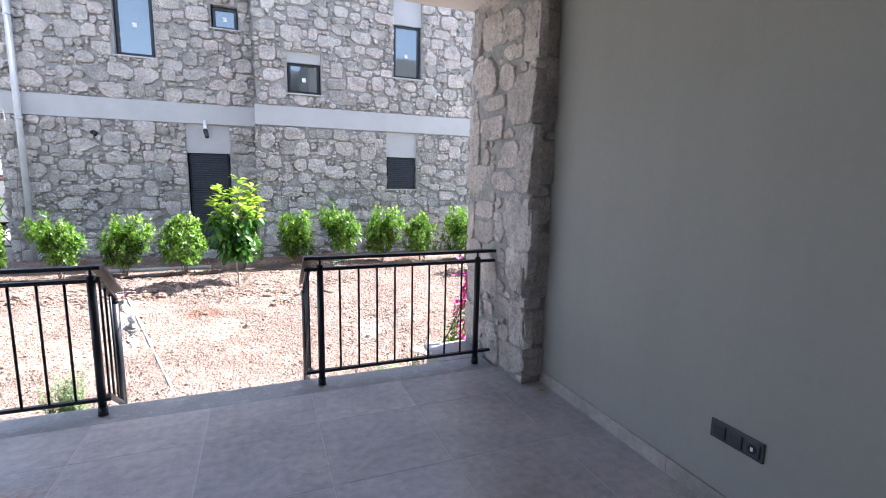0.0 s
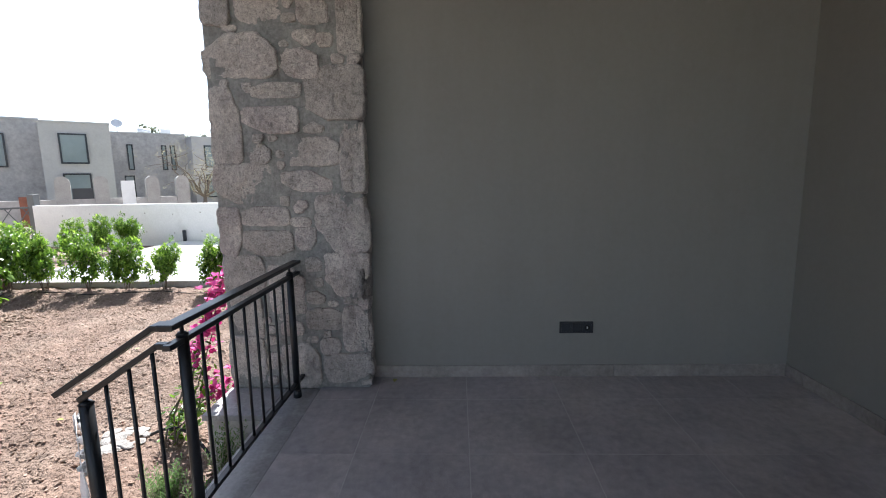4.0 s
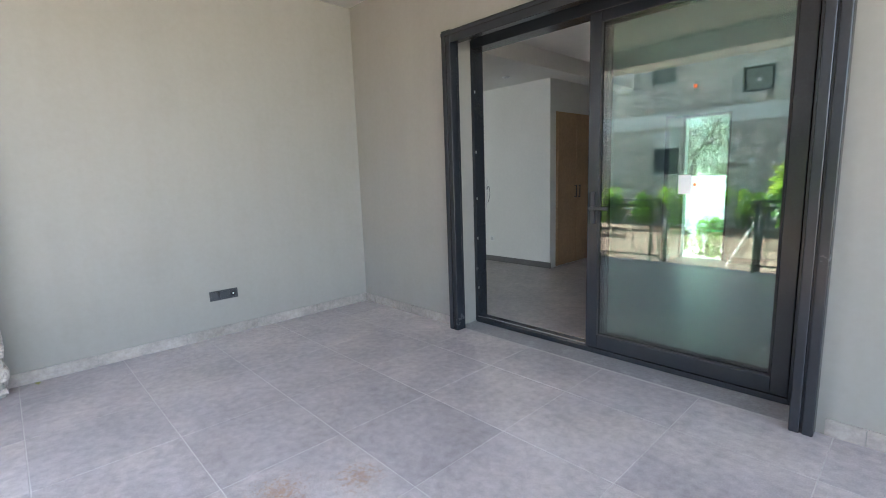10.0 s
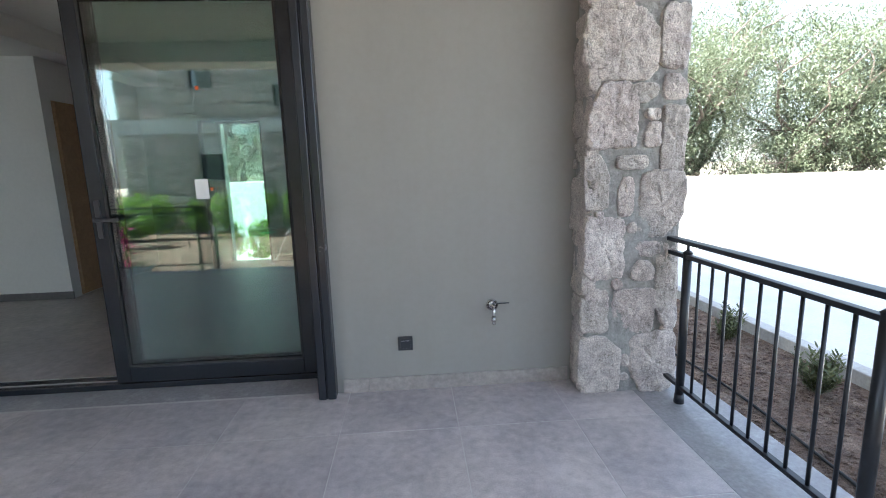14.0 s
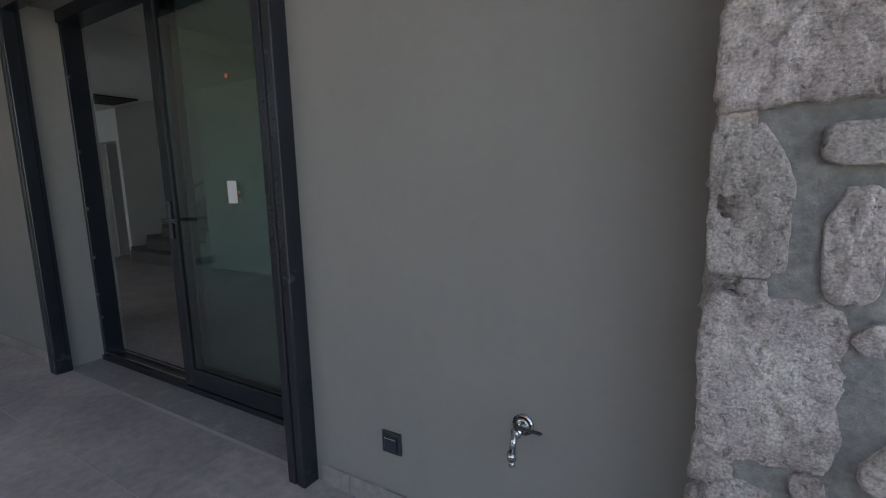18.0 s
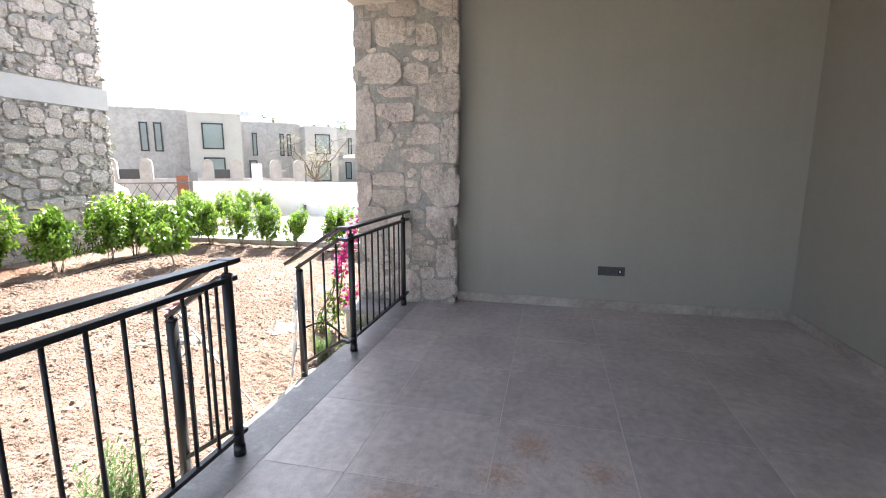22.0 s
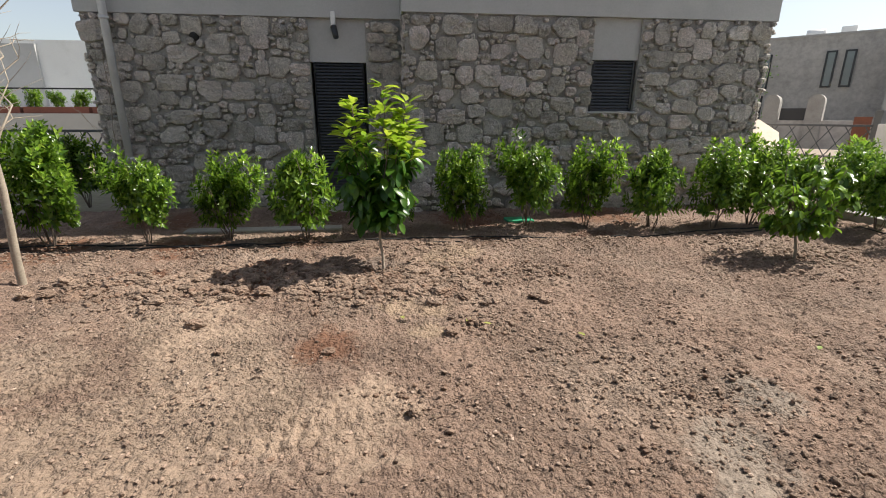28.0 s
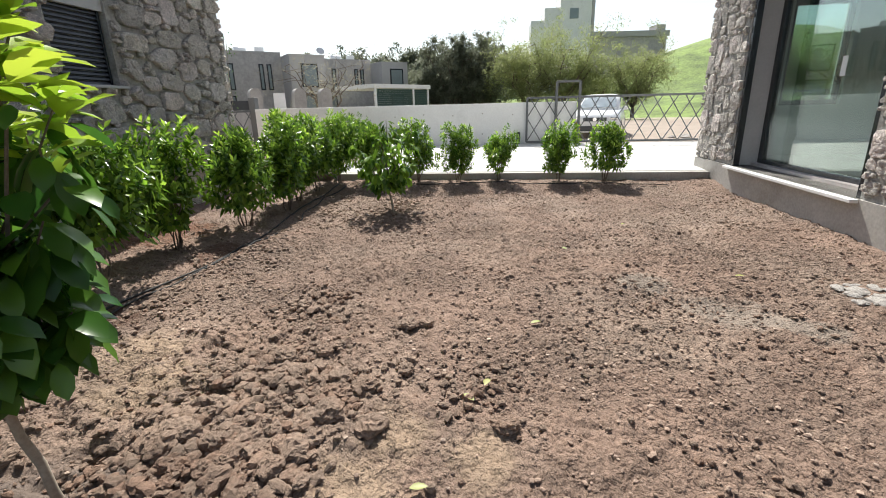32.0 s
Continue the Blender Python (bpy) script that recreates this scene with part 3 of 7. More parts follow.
def lay_stones(parent, stones, origin, u_axis, normal, height, rng, mat, mat_joined, limit):
    """Stones on a wall face: the lowest up to limit as parts, the rest joined as one part."""
    o, u_axis, normal = Vector(origin), Vector(u_axis), Vector(normal)
    zup = Vector((0, 0, 1))
    flip = u_axis.cross(zup).dot(normal) < 0
    jv, jf = [], []
    for k, (cu, cv, w, h) in enumerate(sorted(stones, key=lambda st: st[1])):
        verts, faces = rough_stone(w * 1.015, h * 1.015, height * rng.uniform(0.7, 1.25), rng, 0.036, 0.75)
        turn = rng.uniform(-0.09, 0.09)
        ct, st_ = math.cos(turn), math.sin(turn)
        loc = o + u_axis * cu + zup * cv
        local = [tuple(u_axis * (u * ct - v * st_) + zup * (u * st_ + v * ct) + normal * d) for u, v, d in verts]
        if flip:
            faces = [tuple(reversed(f)) for f in faces]
        if k < limit:
            me = bpy.data.meshes.new("stone")
            me.from_pydata(local, [], faces)
            me.materials.append(mat)
            me.polygons.foreach_set("use_smooth", [True] * len(me.polygons))
            ob = new("stone", me)
            ob.location = loc
            ob.parent = parent
        else:
            b = len(jv)
            jv += [tuple(Vector(v) + loc) for v in local]
            jf += [tuple(i + b for i in f) for f in faces]
    if jv:
        me = bpy.data.meshes.new("stonework")
        me.from_pydata(jv, [], jf)
        me.materials.append(mat_joined)
        me.polygons.foreach_set("use_smooth", [True] * len(me.polygons))
        ob = new("stonework", me)
        ob.parent = parent
        tagged(ob, "irregular grey granite stones set in mortar", "", "", "stuff")


# ---- ground ----
GROUND = -0.40


def soil_height(x, y):
    """Uneven garden soil, with a shallow trench along the hedge and turned clods by the lemon tree."""
    h = 0.035 * noise.noise(Vector((x * 0.45, y * 0.45, 0.3))) + 0.022 * noise.noise(Vector((x * 1.7, y * 1.7, 4.0)))
    h += 0.013 * noise.noise(Vector((x * 6.0, y * 6.0, 8.0))) + 0.016 * noise.noise(Vector((x * 14.0, y * 14.0, 1.0)))
    rough = math.exp(-((x + 0.9) / 2.3) ** 2 - ((y - 8.3) / 0.9) ** 2)
    h += rough * (0.05 + 0.05 * noise.noise(Vector((x * 5.0, y * 5.0, 2.0))) + 0.03 * noise.noise(Vector((x * 13.0, y * 13.0, 2.0))))
    rough2 = math.exp(-((x - 4.1) / 0.8) ** 2 - ((y - 8.2) / 0.6) ** 2)
    h += rough2 * (0.03 + 0.05 * noise.noise(Vector((x * 7.0, y * 7.0, 5.0))))
    h -= 0.05 * math.exp(-((y - 9.28 - 0.1 * math.sin(x)) / 0.12) ** 2) * (1 if x < 6 else 0)
    h += 0.03 * math.exp(-((y - 9.05) / 0.2) ** 2)
    for cx, cy, r in ((-0.4, 8.31, 0.28), (4.12, 8.2, 0.3), (-3.79, 8.36, 0.25)):
        h -= 0.06 * math.exp(-((x - cx) ** 2 + (y - cy) ** 2) / r ** 2)
    return h + 0.08 * min(1.0, max(0.0, (x - 5.3) / 0.6))


def crumbs(x, y):
    """Crumbly relief of the dry soil: round lumps with sharp creases between them, coarser in patches."""
    mask = 0.45 + 0.9 * max(0.0, 0.25 + noise.noise(Vector((x * 1.1, y * 1.1, 9.0))))
    h = 0.026 * abs(noise.noise(Vector((x * 13.0, y * 13.0, 6.0)))) + 0.030 * abs(noise.noise(Vector((x * 27.0, y * 27.0, 2.0)))) + 0.016 * abs(noise.noise(Vector((x * 52.0, y * 52.0, 3.0))))
    return mask * h


def spaced(a, b, c, d, near, far):
    """Grid lines from a to d, fine between b and c."""
    out = [a + (b - a) * i / round((b - a) / far) for i in range(round((b - a) / far))]
    out += [b + (c - b) * i / round((c - b) / near) for i in range(round((c - b) / near))]
    return out + [c + (d - c) * i / round((d - c) / far) for i in range(round((d - c) / far) + 1)]


def build_soil():
    gx, gy = spaced(-8.0, -2.4, 3.4, 6.2, 0.0115, 0.03), spaced(3.24, 4.8, 8.7, 11.7, 0.0115, 0.03)
    nx, ny = len(gx), len(gy)
    verts = [(x, y, GROUND + soil_height(x, y) + crumbs(x, y) - 0.012) for y in gy for x in gx]
    faces = [(j * nx + i, j * nx + i + 1, (j + 1) * nx + i + 1, (j + 1) * nx + i) for j in range(ny - 1) for i in range(nx - 1)]
    me = bpy.data.meshes.new("garden_soil")
    me.from_pydata(verts, [], faces)
    me.materials.append(M_SOIL)
    me.polygons.foreach_set("use_smooth", [True] * len(me.polygons))
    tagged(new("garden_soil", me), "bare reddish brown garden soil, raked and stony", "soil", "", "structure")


build_soil()
# the wide ground sheet lies under everything
bm = bmesh.new()
bmesh.ops.create_grid(bm, x_segments=60, y_segments=60, size=900)
bmesh.ops.translate(bm, verts=bm.verts, vec=(0, 0, -0.62))
M_EARTH = surface("dry_earth", (0.34, 0.29, 0.22), 0.95, 0.2, 0.3, 6, 0.3, 8, second=(0.20, 0.22, 0.10), second_at=0.52, second_scale=0.08)
structure("ground", bm, M_EARTH, "dry earth ground reaching to the horizon", "ground")

# driveway beyond the garden kerb, rising slightly to the boundary wall
bm = bmesh.new()
vs = [bm.verts.new(v) for v in ((6.36, -8, -0.21), (10.7, -8, -0.09), (10.7, 9.6, -0.09), (6.36, 9.6, -0.21))]
bm.faces.new(vs)
r = bmesh.ops.extrude_face_region(bm, geom=list(bm.faces))
bmesh.ops.translate(bm, verts=[v for v in r["geom"] if isinstance(v, bmesh.types.BMVert)], vec=(0, 0, -0.25))
bmesh.ops.recalc_face_normals(bm, faces=bm.faces)
structure("driveway", bm, M_PAVING, "pale sunlit concrete driveway", "driveway")
bm = bmesh.new()
box(bm, 6.2, 6.36, 3.65, 9.7, -0.6, -0.215, 0.01)
structure("garden_kerb", bm, M_CONCRETE, "pale concrete kerb between garden and driveway", "kerb")
# planting bed beyond the driveway, by the neighbour's corner
bm = bmesh.new()
box(bm, 6.2, 10.65, 9.75, 14.5, -0.6, -0.2)
structure("planting_bed", bm, M_SOIL, "strip of bare brown soil planted with shrubs", "soil")
bm = bmesh.new()
box(bm, 6.36, 10.65, 9.6, 9.75, -0.6, -0.14, 0.01)
structure("bed_kerb", bm, M_CONCRETE, "low concrete kerb along the planting bed", "kerb")
# road and plot beyond the boundary wall
bm = bmesh.new()
box(bm, 10.95, 36, -40, 14, -0.9, -0.43)
box(bm, 10.95, 19, 14, 60, -0.9, -0.43)
structure("road", bm, surface("road_dust", (0.29, 0.235, 0.19), 0.95, 0.15, 0.6, 14, 0.4, 20), "dusty unpaved road beyond the boundary wall", "road")

# west side: planting strip, kerb and pale paving
bm = bmesh.new()
box(bm, -5.75, -4.2, -6.0, 3.24, -0.7, -0.36)
structure("west_bed", bm, surface("bark_mulch", (0.17, 0.11, 0.075), 0.97, 0.4, 6, 40, 1.0, 45, second=(0.26, 0.19, 0.14), second_at=0.55, second_scale=9, dist=0.03, speck=0.3, lumps=0.05), "narrow bed of brown bark mulch beside the porch", "soil")
bm = bmesh.new()
box(bm, -5.88, -5.75, -6.0, 3.3, -0.7, -0.25, 0.01)
structure("west_kerb", bm, M_CONCRETE, "pale concrete kerb along the planting bed", "kerb")
bm = bmesh.new()
box(bm, -40, -5.88, -13.0, 3.3, -0.8, -0.40)
structure("west_paving", bm, M_PAVING, "bright pale stone paving in full sun", "paving")
bm = bmesh.new()
box(bm, -40, 0.0, -12.75, -12.45, -0.8, 0.80, 0.02)
structure("west_boundary_wall", bm, surface("cream_wall_paint", (0.33, 0.295, 0.245), 0.9, 0.08, 0.8, 20, 0.2, 60, second=(0.28, 0.245, 0.20), second_at=0.62, second_scale=1.6), "cream painted low boundary wall", "wall")

# ---- the porch ----
WALL_X, BACK_Y, CEIL_Z = 1.83, -0.25, 3.0
COPE_Y, COPE_X = 3.24, -4.2
# concrete base below tiles and coping
bm = bmesh.new()
box(bm, COPE_X + 0.02, 1.9, -0.65, COPE_Y - 0.02, -0.7, -0.05)
structure("porch_base", bm, M_CONCRETE, "concrete base of the porch", "base")
bm = bmesh.new()
box(bm, -3.77, WALL_X + 0.02, -0.27, 3.0, -0.05, -0.0015)
structure("floor", bm, M_GROUT, "grey square porcelain tiles with pale joints", "floor")
# coping at the edges
bm = bmesh.new()
box(bm, COPE_X, 1.64, 3.003, COPE_Y, -0.05, -0.004, 0.004)
structure("coping_front", bm, M_COPING, "grey stone coping along the porch edge", "coping")
bm = bmesh.new()
box(bm, COPE_X, -3.773, -0.6, 3.0, -0.05, -0.004, 0.004)
structure("coping_side", bm, M_COPING, "grey stone coping along the porch side", "coping")
# one step to the garden
bm = bmesh.new()
box(bm, -0.95, 0.42, COPE_Y - 0.01, 3.49, -0.6, -0.2, 0.006)
structure("garden_step", bm, M_CONCRETE, "pale concrete step down to the garden", "step")
# back wall with the sliding door opening
DOOR_X0, DOOR_X1, DOOR_Z = -2.04, 0.438, 2.43
bm = bmesh.new()
wall_cells(bm, "y", -0.65, BACK_Y, -3.95, WALL_X + 0.25, -0.05, CEIL_Z, [(DOOR_X0, DOOR_X1, -0.05, DOOR_Z)])
structure("wall_back", bm, M_PLASTER, "smooth greige plaster wall of the porch", "wall")
bm = bmesh.new()
box(bm, WALL_X, WALL_X + 0.25, BACK_Y, 3.4, -0.6, CEIL_Z)
structure("wall_side", bm, M_PLASTER, "smooth greige plaster side wall of the porch", "wall")
bm = bmesh.new()
box(bm, -4.35, 2.1, -0.65, 3.75, CEIL_Z, CEIL_Z + 0.3)
structure("ceiling", bm, M_CEIL, "plain white porch ceiling, greyed to hold down bounced light", "ceiling")
# lintel beam over the open front and over the open side
bm = bmesh.new()
box(bm, -4.3, 1.83, 3.20, 3.62, 2.75, CEIL_Z)
# lighter than the ceiling: bounced light is put into the beam's colour
structure("beam_front", bm, surface("bounce_lit_beam_paint", (0.72, 0.71, 0.69), 0.85, 0.04, 1.5, 30, 0.08, 90), "plain painted beam over the porch opening", "beam")
# threshold in the door recess
bm = bmesh.new()
box(bm, DOOR_X0, DOOR_X1, -0.65, -0.256, -0.05, -0.003, 0.002)
structure("door_threshold", bm, M_COPING, "grey stone threshold below the sliding door", "threshold")

# ---- the house round the porch ----
# front wall with the bay window
BAY_X0, BAY_X1, BAY_Z0, BAY_Z1 = 3.12, 5.64, -0.05, 2.55
bm = bmesh.new()
wall_cells(bm, "y", 3.36, 3.62, 1.72, 6.82, -0.05, 3.3, [(BAY_X0, BAY_X1, BAY_Z0, BAY_Z1)])
wall_front = structure("wall_front", bm, M_MORTAR, "rubble stone front wall of the house", "wall")
bm = bmesh.new()
wall_cells(bm, "y", 3.36, 3.65, 1.68, 6.85, -0.7, -0.05, [])
structure("plinth", bm, M_CONCRETE, "bare concrete plinth below the stone wall", "plinth")
bm = bmesh.new()
wall_cells(bm, "x", 6.55, 6.82, -4.9, 3.36, -0.7, 3.3, [(1.80, 2.65, 0.74, 2.2), (-3.71, -3.29, 1.60, 2.05)])
structure("wall_east", bm, M_INNER, "plain painted east wall of the house", "wall")
# pier at the end of the side wall
bm = bmesh.new()
box(bm, 1.67, 1.72, 2.67, 3.62, -0.7, CEIL_Z + 0.3)
box(bm, 1.72, 2.4, 2.67, 3.36, -0.7, CEIL_Z + 0.3)
pier_east = structure("pier_east", bm, M_MORTAR, "rubble stone pier at the end of the porch wall", "pier")
bm = bmesh.new()
box(bm, -3.995, -3.475, -0.66, -0.07, -0.7, CEIL_Z + 0.3)
pier_west = structure("pier_west", bm, M_MORTAR, "rubble stone pier at the corner of the porch", "pier")
# interior
bm = bmesh.new()
box(bm, -3.95, 6.6, -4.9, -0.65, -0.25, -0.012)
box(bm, WALL_X + 0.25, 6.6, -0.65, 3.36, -0.25, -0.012)
structure("floor_inside", bm, M_TILE, "grey tiled floor of the empty living room", "floor")
bm = bmesh.new()
wall_cells(bm, "y", -5.1, -4.75, -3.95, 6.82, -0.6, 3.3, [(-0.41, 0.24, -0.05, 2.06)])
structure("wall_north", bm, M_INNER, "white painted back wall of the living room", "wall")
bm = bmesh.new()
box(bm, -3.95, -3.6, -4.75, -0.65, -0.6, 3.3)
structure("wall_west", bm, M_INNER, "white painted end wall of the living room", "wall")
bm = bmesh.new()
box(bm, -3.95, 6.82, -5.1, -0.65, 2.75, 3.3)
box(bm, WALL_X + 0.25, 6.82, -0.65, 3.36, 2.75, 3.3)
structure("ceiling_inside", bm, M_INNER, "white painted living room ceiling", "ceiling")
bm = bmesh.new()
box(bm, 0.95, 2.86, -4.75, -2.94, 2.55, 2.75)
box(bm, 0.95, 6.55, -2.94, -0.655, 2.55, 2.75)
structure("bulkhead", bm, M_INNER, "white lowered ceiling panel in the living room", "ceiling")
bm = bmesh.new()
box(bm, 1.25, 2.85, -4.75, -2.93, -0.012, 2.60)
structure("closet_block", bm, M_INNER, "white painted wall block in the living room", "wall")
for nm, a in (("baseboard_closet", (1.235, 2.865, -2.93, -2.915)), ("baseboard_north", (-3.6, -0.45, -4.75, -4.735))):
    bm = bmesh.new()
    box(bm, a[0], a[1], a[2], a[3], -0.012, 0.07)
    structure(nm, bm, M_DARKSTONE, "dark grey stone baseboard", "baseboard")
# stair wall and the small room behind it, with a doorway
bm = bmesh.new()
box(bm, 5.28, 5.38, -4.75, -3.12, -0.012, 2.75)
structure("wall_stair", bm, M_INNER, "white painted wall beside the staircase", "wall")
bm = bmesh.new()
wall_cells(bm, "y", -3.12, -3.0, 5.28, 6.55, -0.012, 2.75, [(5.38, 6.06, -0.1, 2.04)])
structure("wall_doorway", bm, M_INNER, "white painted wall with an open doorway", "wall")
# inner lining of the wall behind the porch's side wall
bm = bmesh.new()
box(bm, WALL_X + 0.25, WALL_X + 0.27, -0.65, 3.36, -0.012, 2.75)
structure("wall_inner_lining", bm, M_INNER, "white painted inner wall", "wall")
# roof mass over the house
bm = bmesh.new()
box(bm, 1.9, 6.82, -5.1, 3.6, 3.3, 6.2)
box(bm, -3.95, 1.9, -5.1, -0.7, 3.3, 6.2)
structure("upper_storey", bm, M_PLASTER, "plain plastered upper storey of the house", "wall")

# ---- neighbour house ----
N_Y, NL_Y = 11.15, 11.75
NX0, NX1, NL0, N_TOP = -0.02, 5.87, -4.72, 6.3
BAND0, BAND1 = 2.515, 2.94
N_HOLES = [(2.90, 3.66, 1.15, 2.515), (0.66, 1.39, 3.23, 4.13), (3.07, 3.77, 3.78, 5.6)]
NL_HOLES = [(-1.46, -0.59, -0.5, 2.515), (-2.65, -1.93, 3.81, 5.35), (-0.84, -0.30, 4.56, 5.05)]
house = thing("stone_house", "two-storey grey rubble stone house with dark shutters", "house")
bm = bmesh.new()
wall_cells(bm, "y", N_Y + 0.03, N_Y + 0.33, NX0 + 0.03, NX1 - 0.03, -0.7, N_TOP, N_HOLES)
house_wall = part("wall", bm, M_JOINT, house, "grey rubble masonry wall")
part_box("return_wall", M_JOINT, house, NX0 + 0.03, NX0 + 0.3, N_Y + 0.33, NL_Y + 0.03, -0.7, N_TOP)
part_box("side_wall", M_JOINT, house, NX1 - 0.33, NX1 - 0.03, N_Y + 0.33, 18.0, -0.7, N_TOP)
part_box("side_wall", M_JOINT, house, NL0 + 0.03, NL0 + 0.33, NL_Y + 0.33, 18.0, -0.7, N_TOP)
bm = bmesh.new()
wall_cells(bm, "y", NL_Y + 0.03, NL_Y + 0.33, NL0 + 0.03, NX0 + 0.03, -0.7, N_TOP, NL_HOLES)
house_wing = part("wing_wall", bm, M_JOINT, house, "grey rubble masonry wall of the recessed wing")
bm = bmesh.new()
box(bm, NL0 - 0.05, NX1 + 0.05, 11.1, 18.0, N_TOP, N_TOP + 0.25)
part("roof", bm, M_RENDER, house, "flat grey concrete roof")
bm = bmesh.new()
box(bm, NX0 - 0.02, NX1 + 0.02, N_Y - 0.02, N_Y + 0.03, BAND0, BAND1, 0.006)
box(bm, NX1 - 0.03, NX1 + 0.02, N_Y + 0.03, 18.0, BAND0, BAND1, 0.006)
box(bm, NX0 - 0.02, NX0 + 0.03, N_Y + 0.03, NL_Y - 0.02, BAND0, BAND1, 0.006)
part("floor_band", bm, M_RENDER, house, "smooth light grey rendered band between the storeys")
bm = bmesh.new()
box(bm, NL0 - 0.02, NX0 - 0.02, NL_Y - 0.02, NL_Y + 0.03, BAND0, BAND1, 0.006)
part("floor_band", bm, M_RENDER, house, "smooth light grey rendered band between the storeys")
part_box("inner_core", M_RENDER, house, NL0 + 0.4, NX1 - 0.4, NL_Y + 0.7, 17.8, -0.6, N_TOP)


def shutter(parent, x0, x1, y, z0, z1, slat=0.048):
    """Closed roller shutter: slats between side guides."""
    sh = part_box("roller_shutter", M_SHUTTER, parent, x0, x1, y + 0.02, y + 0.03, z0, z1)
    sh["label"] = "closed anthracite roller shutter"
    n = int((z1 - z0) / slat)
    me = None
    for i in range(n):
        z = z0 + (i + 0.5) * (z1 - z0) / n
        if me is None:
            b = bmesh.new()
            # curved slat: leans out towards its lower edge, with a shadow gap below
            prof = [(0.013, 0.47), (0.004, 0.40), (-0.006, 0.20), (-0.012, -0.05), (-0.014, -0.28), (-0.010, -0.36), (0.013, -0.38)]
            ends = [[b.verts.new((x, py, pz * slat)) for py, pz in prof] for x in (x0 + 0.03, x1 - 0.03)]
            for k in range(len(prof)):
                b.faces.new((ends[0][k], ends[0][k - 1], ends[1][k - 1], ends[1][k]))
            b.faces.new(ends[0])
            b.faces.new(ends[1][::-1])
            bmesh.ops.recalc_face_normals(b, faces=b.faces)
            me = finish("slat", b, M_SHUTTER)
        ob = new("slat", me)
        ob.location = (0, y + 0.006, z)
        ob.parent = sh
    for a, b2 in ((x0, x0 + 0.03), (x1 - 0.03, x1)):
        part_box("guide", M_ALU, sh, a, b2, y - 0.015, y + 0.02, z0, z1)
    return sh


def casement(parent, x0, x1, y, z0, z1, fw=0.055):
    """Dark window: frame, pane, sticker."""
    b = bmesh.new()
    for a in ((x0, x0 + fw, z0, z1), (x1 - fw, x1, z0, z1), (x0 + fw, x1 - fw, z0, z0 + fw), (x0 + fw, x1 - fw, z1 - fw, z1)):
        box(b, a[0], a[1], y, y + 0.06, a[2], a[3], 0.004)
    w = part("window", b, M_ALU, parent, "anthracite aluminium window")
    p = part_box("pane", M_PANE, w, x0 + fw, x1 - fw, y + 0.025, y + 0.033, z0 + fw, z1 - fw)
    p.visible_shadow = False
    part_box("sticker", M_WHITE, w, (x0 + x1) / 2 - 0.04, (x0 + x1) / 2 + 0.04, y + 0.02, y + 0.024, z0 + (z1 - z0) * 0.4, z0 + (z1 - z0) * 0.4 + 0.09,
             label="small white paper sticker")
    # dark sheet added behind the pane to stand for the unlit room
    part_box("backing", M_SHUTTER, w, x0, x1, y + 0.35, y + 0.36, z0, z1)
    return w


def sill(parent, x0, x1, y, z):
    part_box("sill", M_RENDER, parent, x0 - 0.04, x1 + 0.04, y - 0.05, y + 0.16, z - 0.03, z, 0.004, "thin grey stone sill")


shutter(house, 2.93, 3.63, N_Y + 0.10, 1.15, 1.92)
part_box("panel", M_RENDER, house, 2.90, 3.66, N_Y + 0.06, N_Y + 0.2, 1.92, 2.515, 0.0, "smooth grey rendered panel above the shutter")
sill(house, 2.90, 3.66, N_Y, 1.15)
shutter(house, -1.42, -0.63, NL_Y + 0.10, -0.25, 1.885)
part_box("panel", M_RENDER, house, -1.46, -0.59, NL_Y + 0.06, NL_Y + 0.2, 1.885, 2.515, 0.0, "smooth grey rendered panel above the door")
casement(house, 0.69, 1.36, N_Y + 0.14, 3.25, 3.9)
part_box("panel", M_RENDER, house, 0.66, 1.39, N_Y + 0.08, N_Y + 0.2, 3.9, 4.13, 0.0, "smooth grey rendered panel above the window")
sill(house, 0.66, 1.39, N_Y, 3.23)
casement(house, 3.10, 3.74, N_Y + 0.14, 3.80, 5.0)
part_box("panel", M_RENDER, house, 3.07, 3.77, N_Y + 0.08, N_Y + 0.2, 5.0, 5.6, 0.0, "smooth grey rendered panel above the window")
sill(house, 3.07, 3.77, N_Y, 3.78)
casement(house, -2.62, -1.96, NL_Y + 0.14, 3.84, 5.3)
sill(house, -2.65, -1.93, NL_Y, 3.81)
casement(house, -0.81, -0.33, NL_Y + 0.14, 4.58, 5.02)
sill(house, -0.84, -0.30, NL_Y, 4.56)
# downpipe with brackets
bm = bmesh.new()
tube(bm, (-4.29, NL_Y - 0.12, -0.45), (-4.29, NL_Y - 0.12, 6.2), 0.055, seg=14)
for z in (0.4, 2.4, 4.3):
    tube(bm, (-4.29, NL_Y - 0.12, z), (-4.29, NL_Y - 0.12, z + 0.05), 0.066, seg=14)
part("downpipe", bm, M_PIPE, house, "light grey plastic downpipe", True)
# security camera over the shutter door
bm = bmesh.new()
box(bm, -1.10, -1.03, NL_Y - 0.06, NL_Y + 0.05, 2.36, 2.60, 0.012)
wc = part("wall_light", bm, M_WHITE, house, "white wall-mounted outdoor light")
bm = bmesh.new()
tube(bm, (-1.06, NL_Y - 0.05, 2.38), (-1.02, NL_Y - 0.16, 2.22), 0.05, 0.04, 14)
part("lamp_head", bm, M_PLASTIC, wc, "black round lamp head", True)
# round vent hole
bm = bmesh.new()
tube(bm, (-3.13, NL_Y - 0.03, 2.215), (-3.13, NL_Y + 0.06, 2.215), 0.06, seg=18)
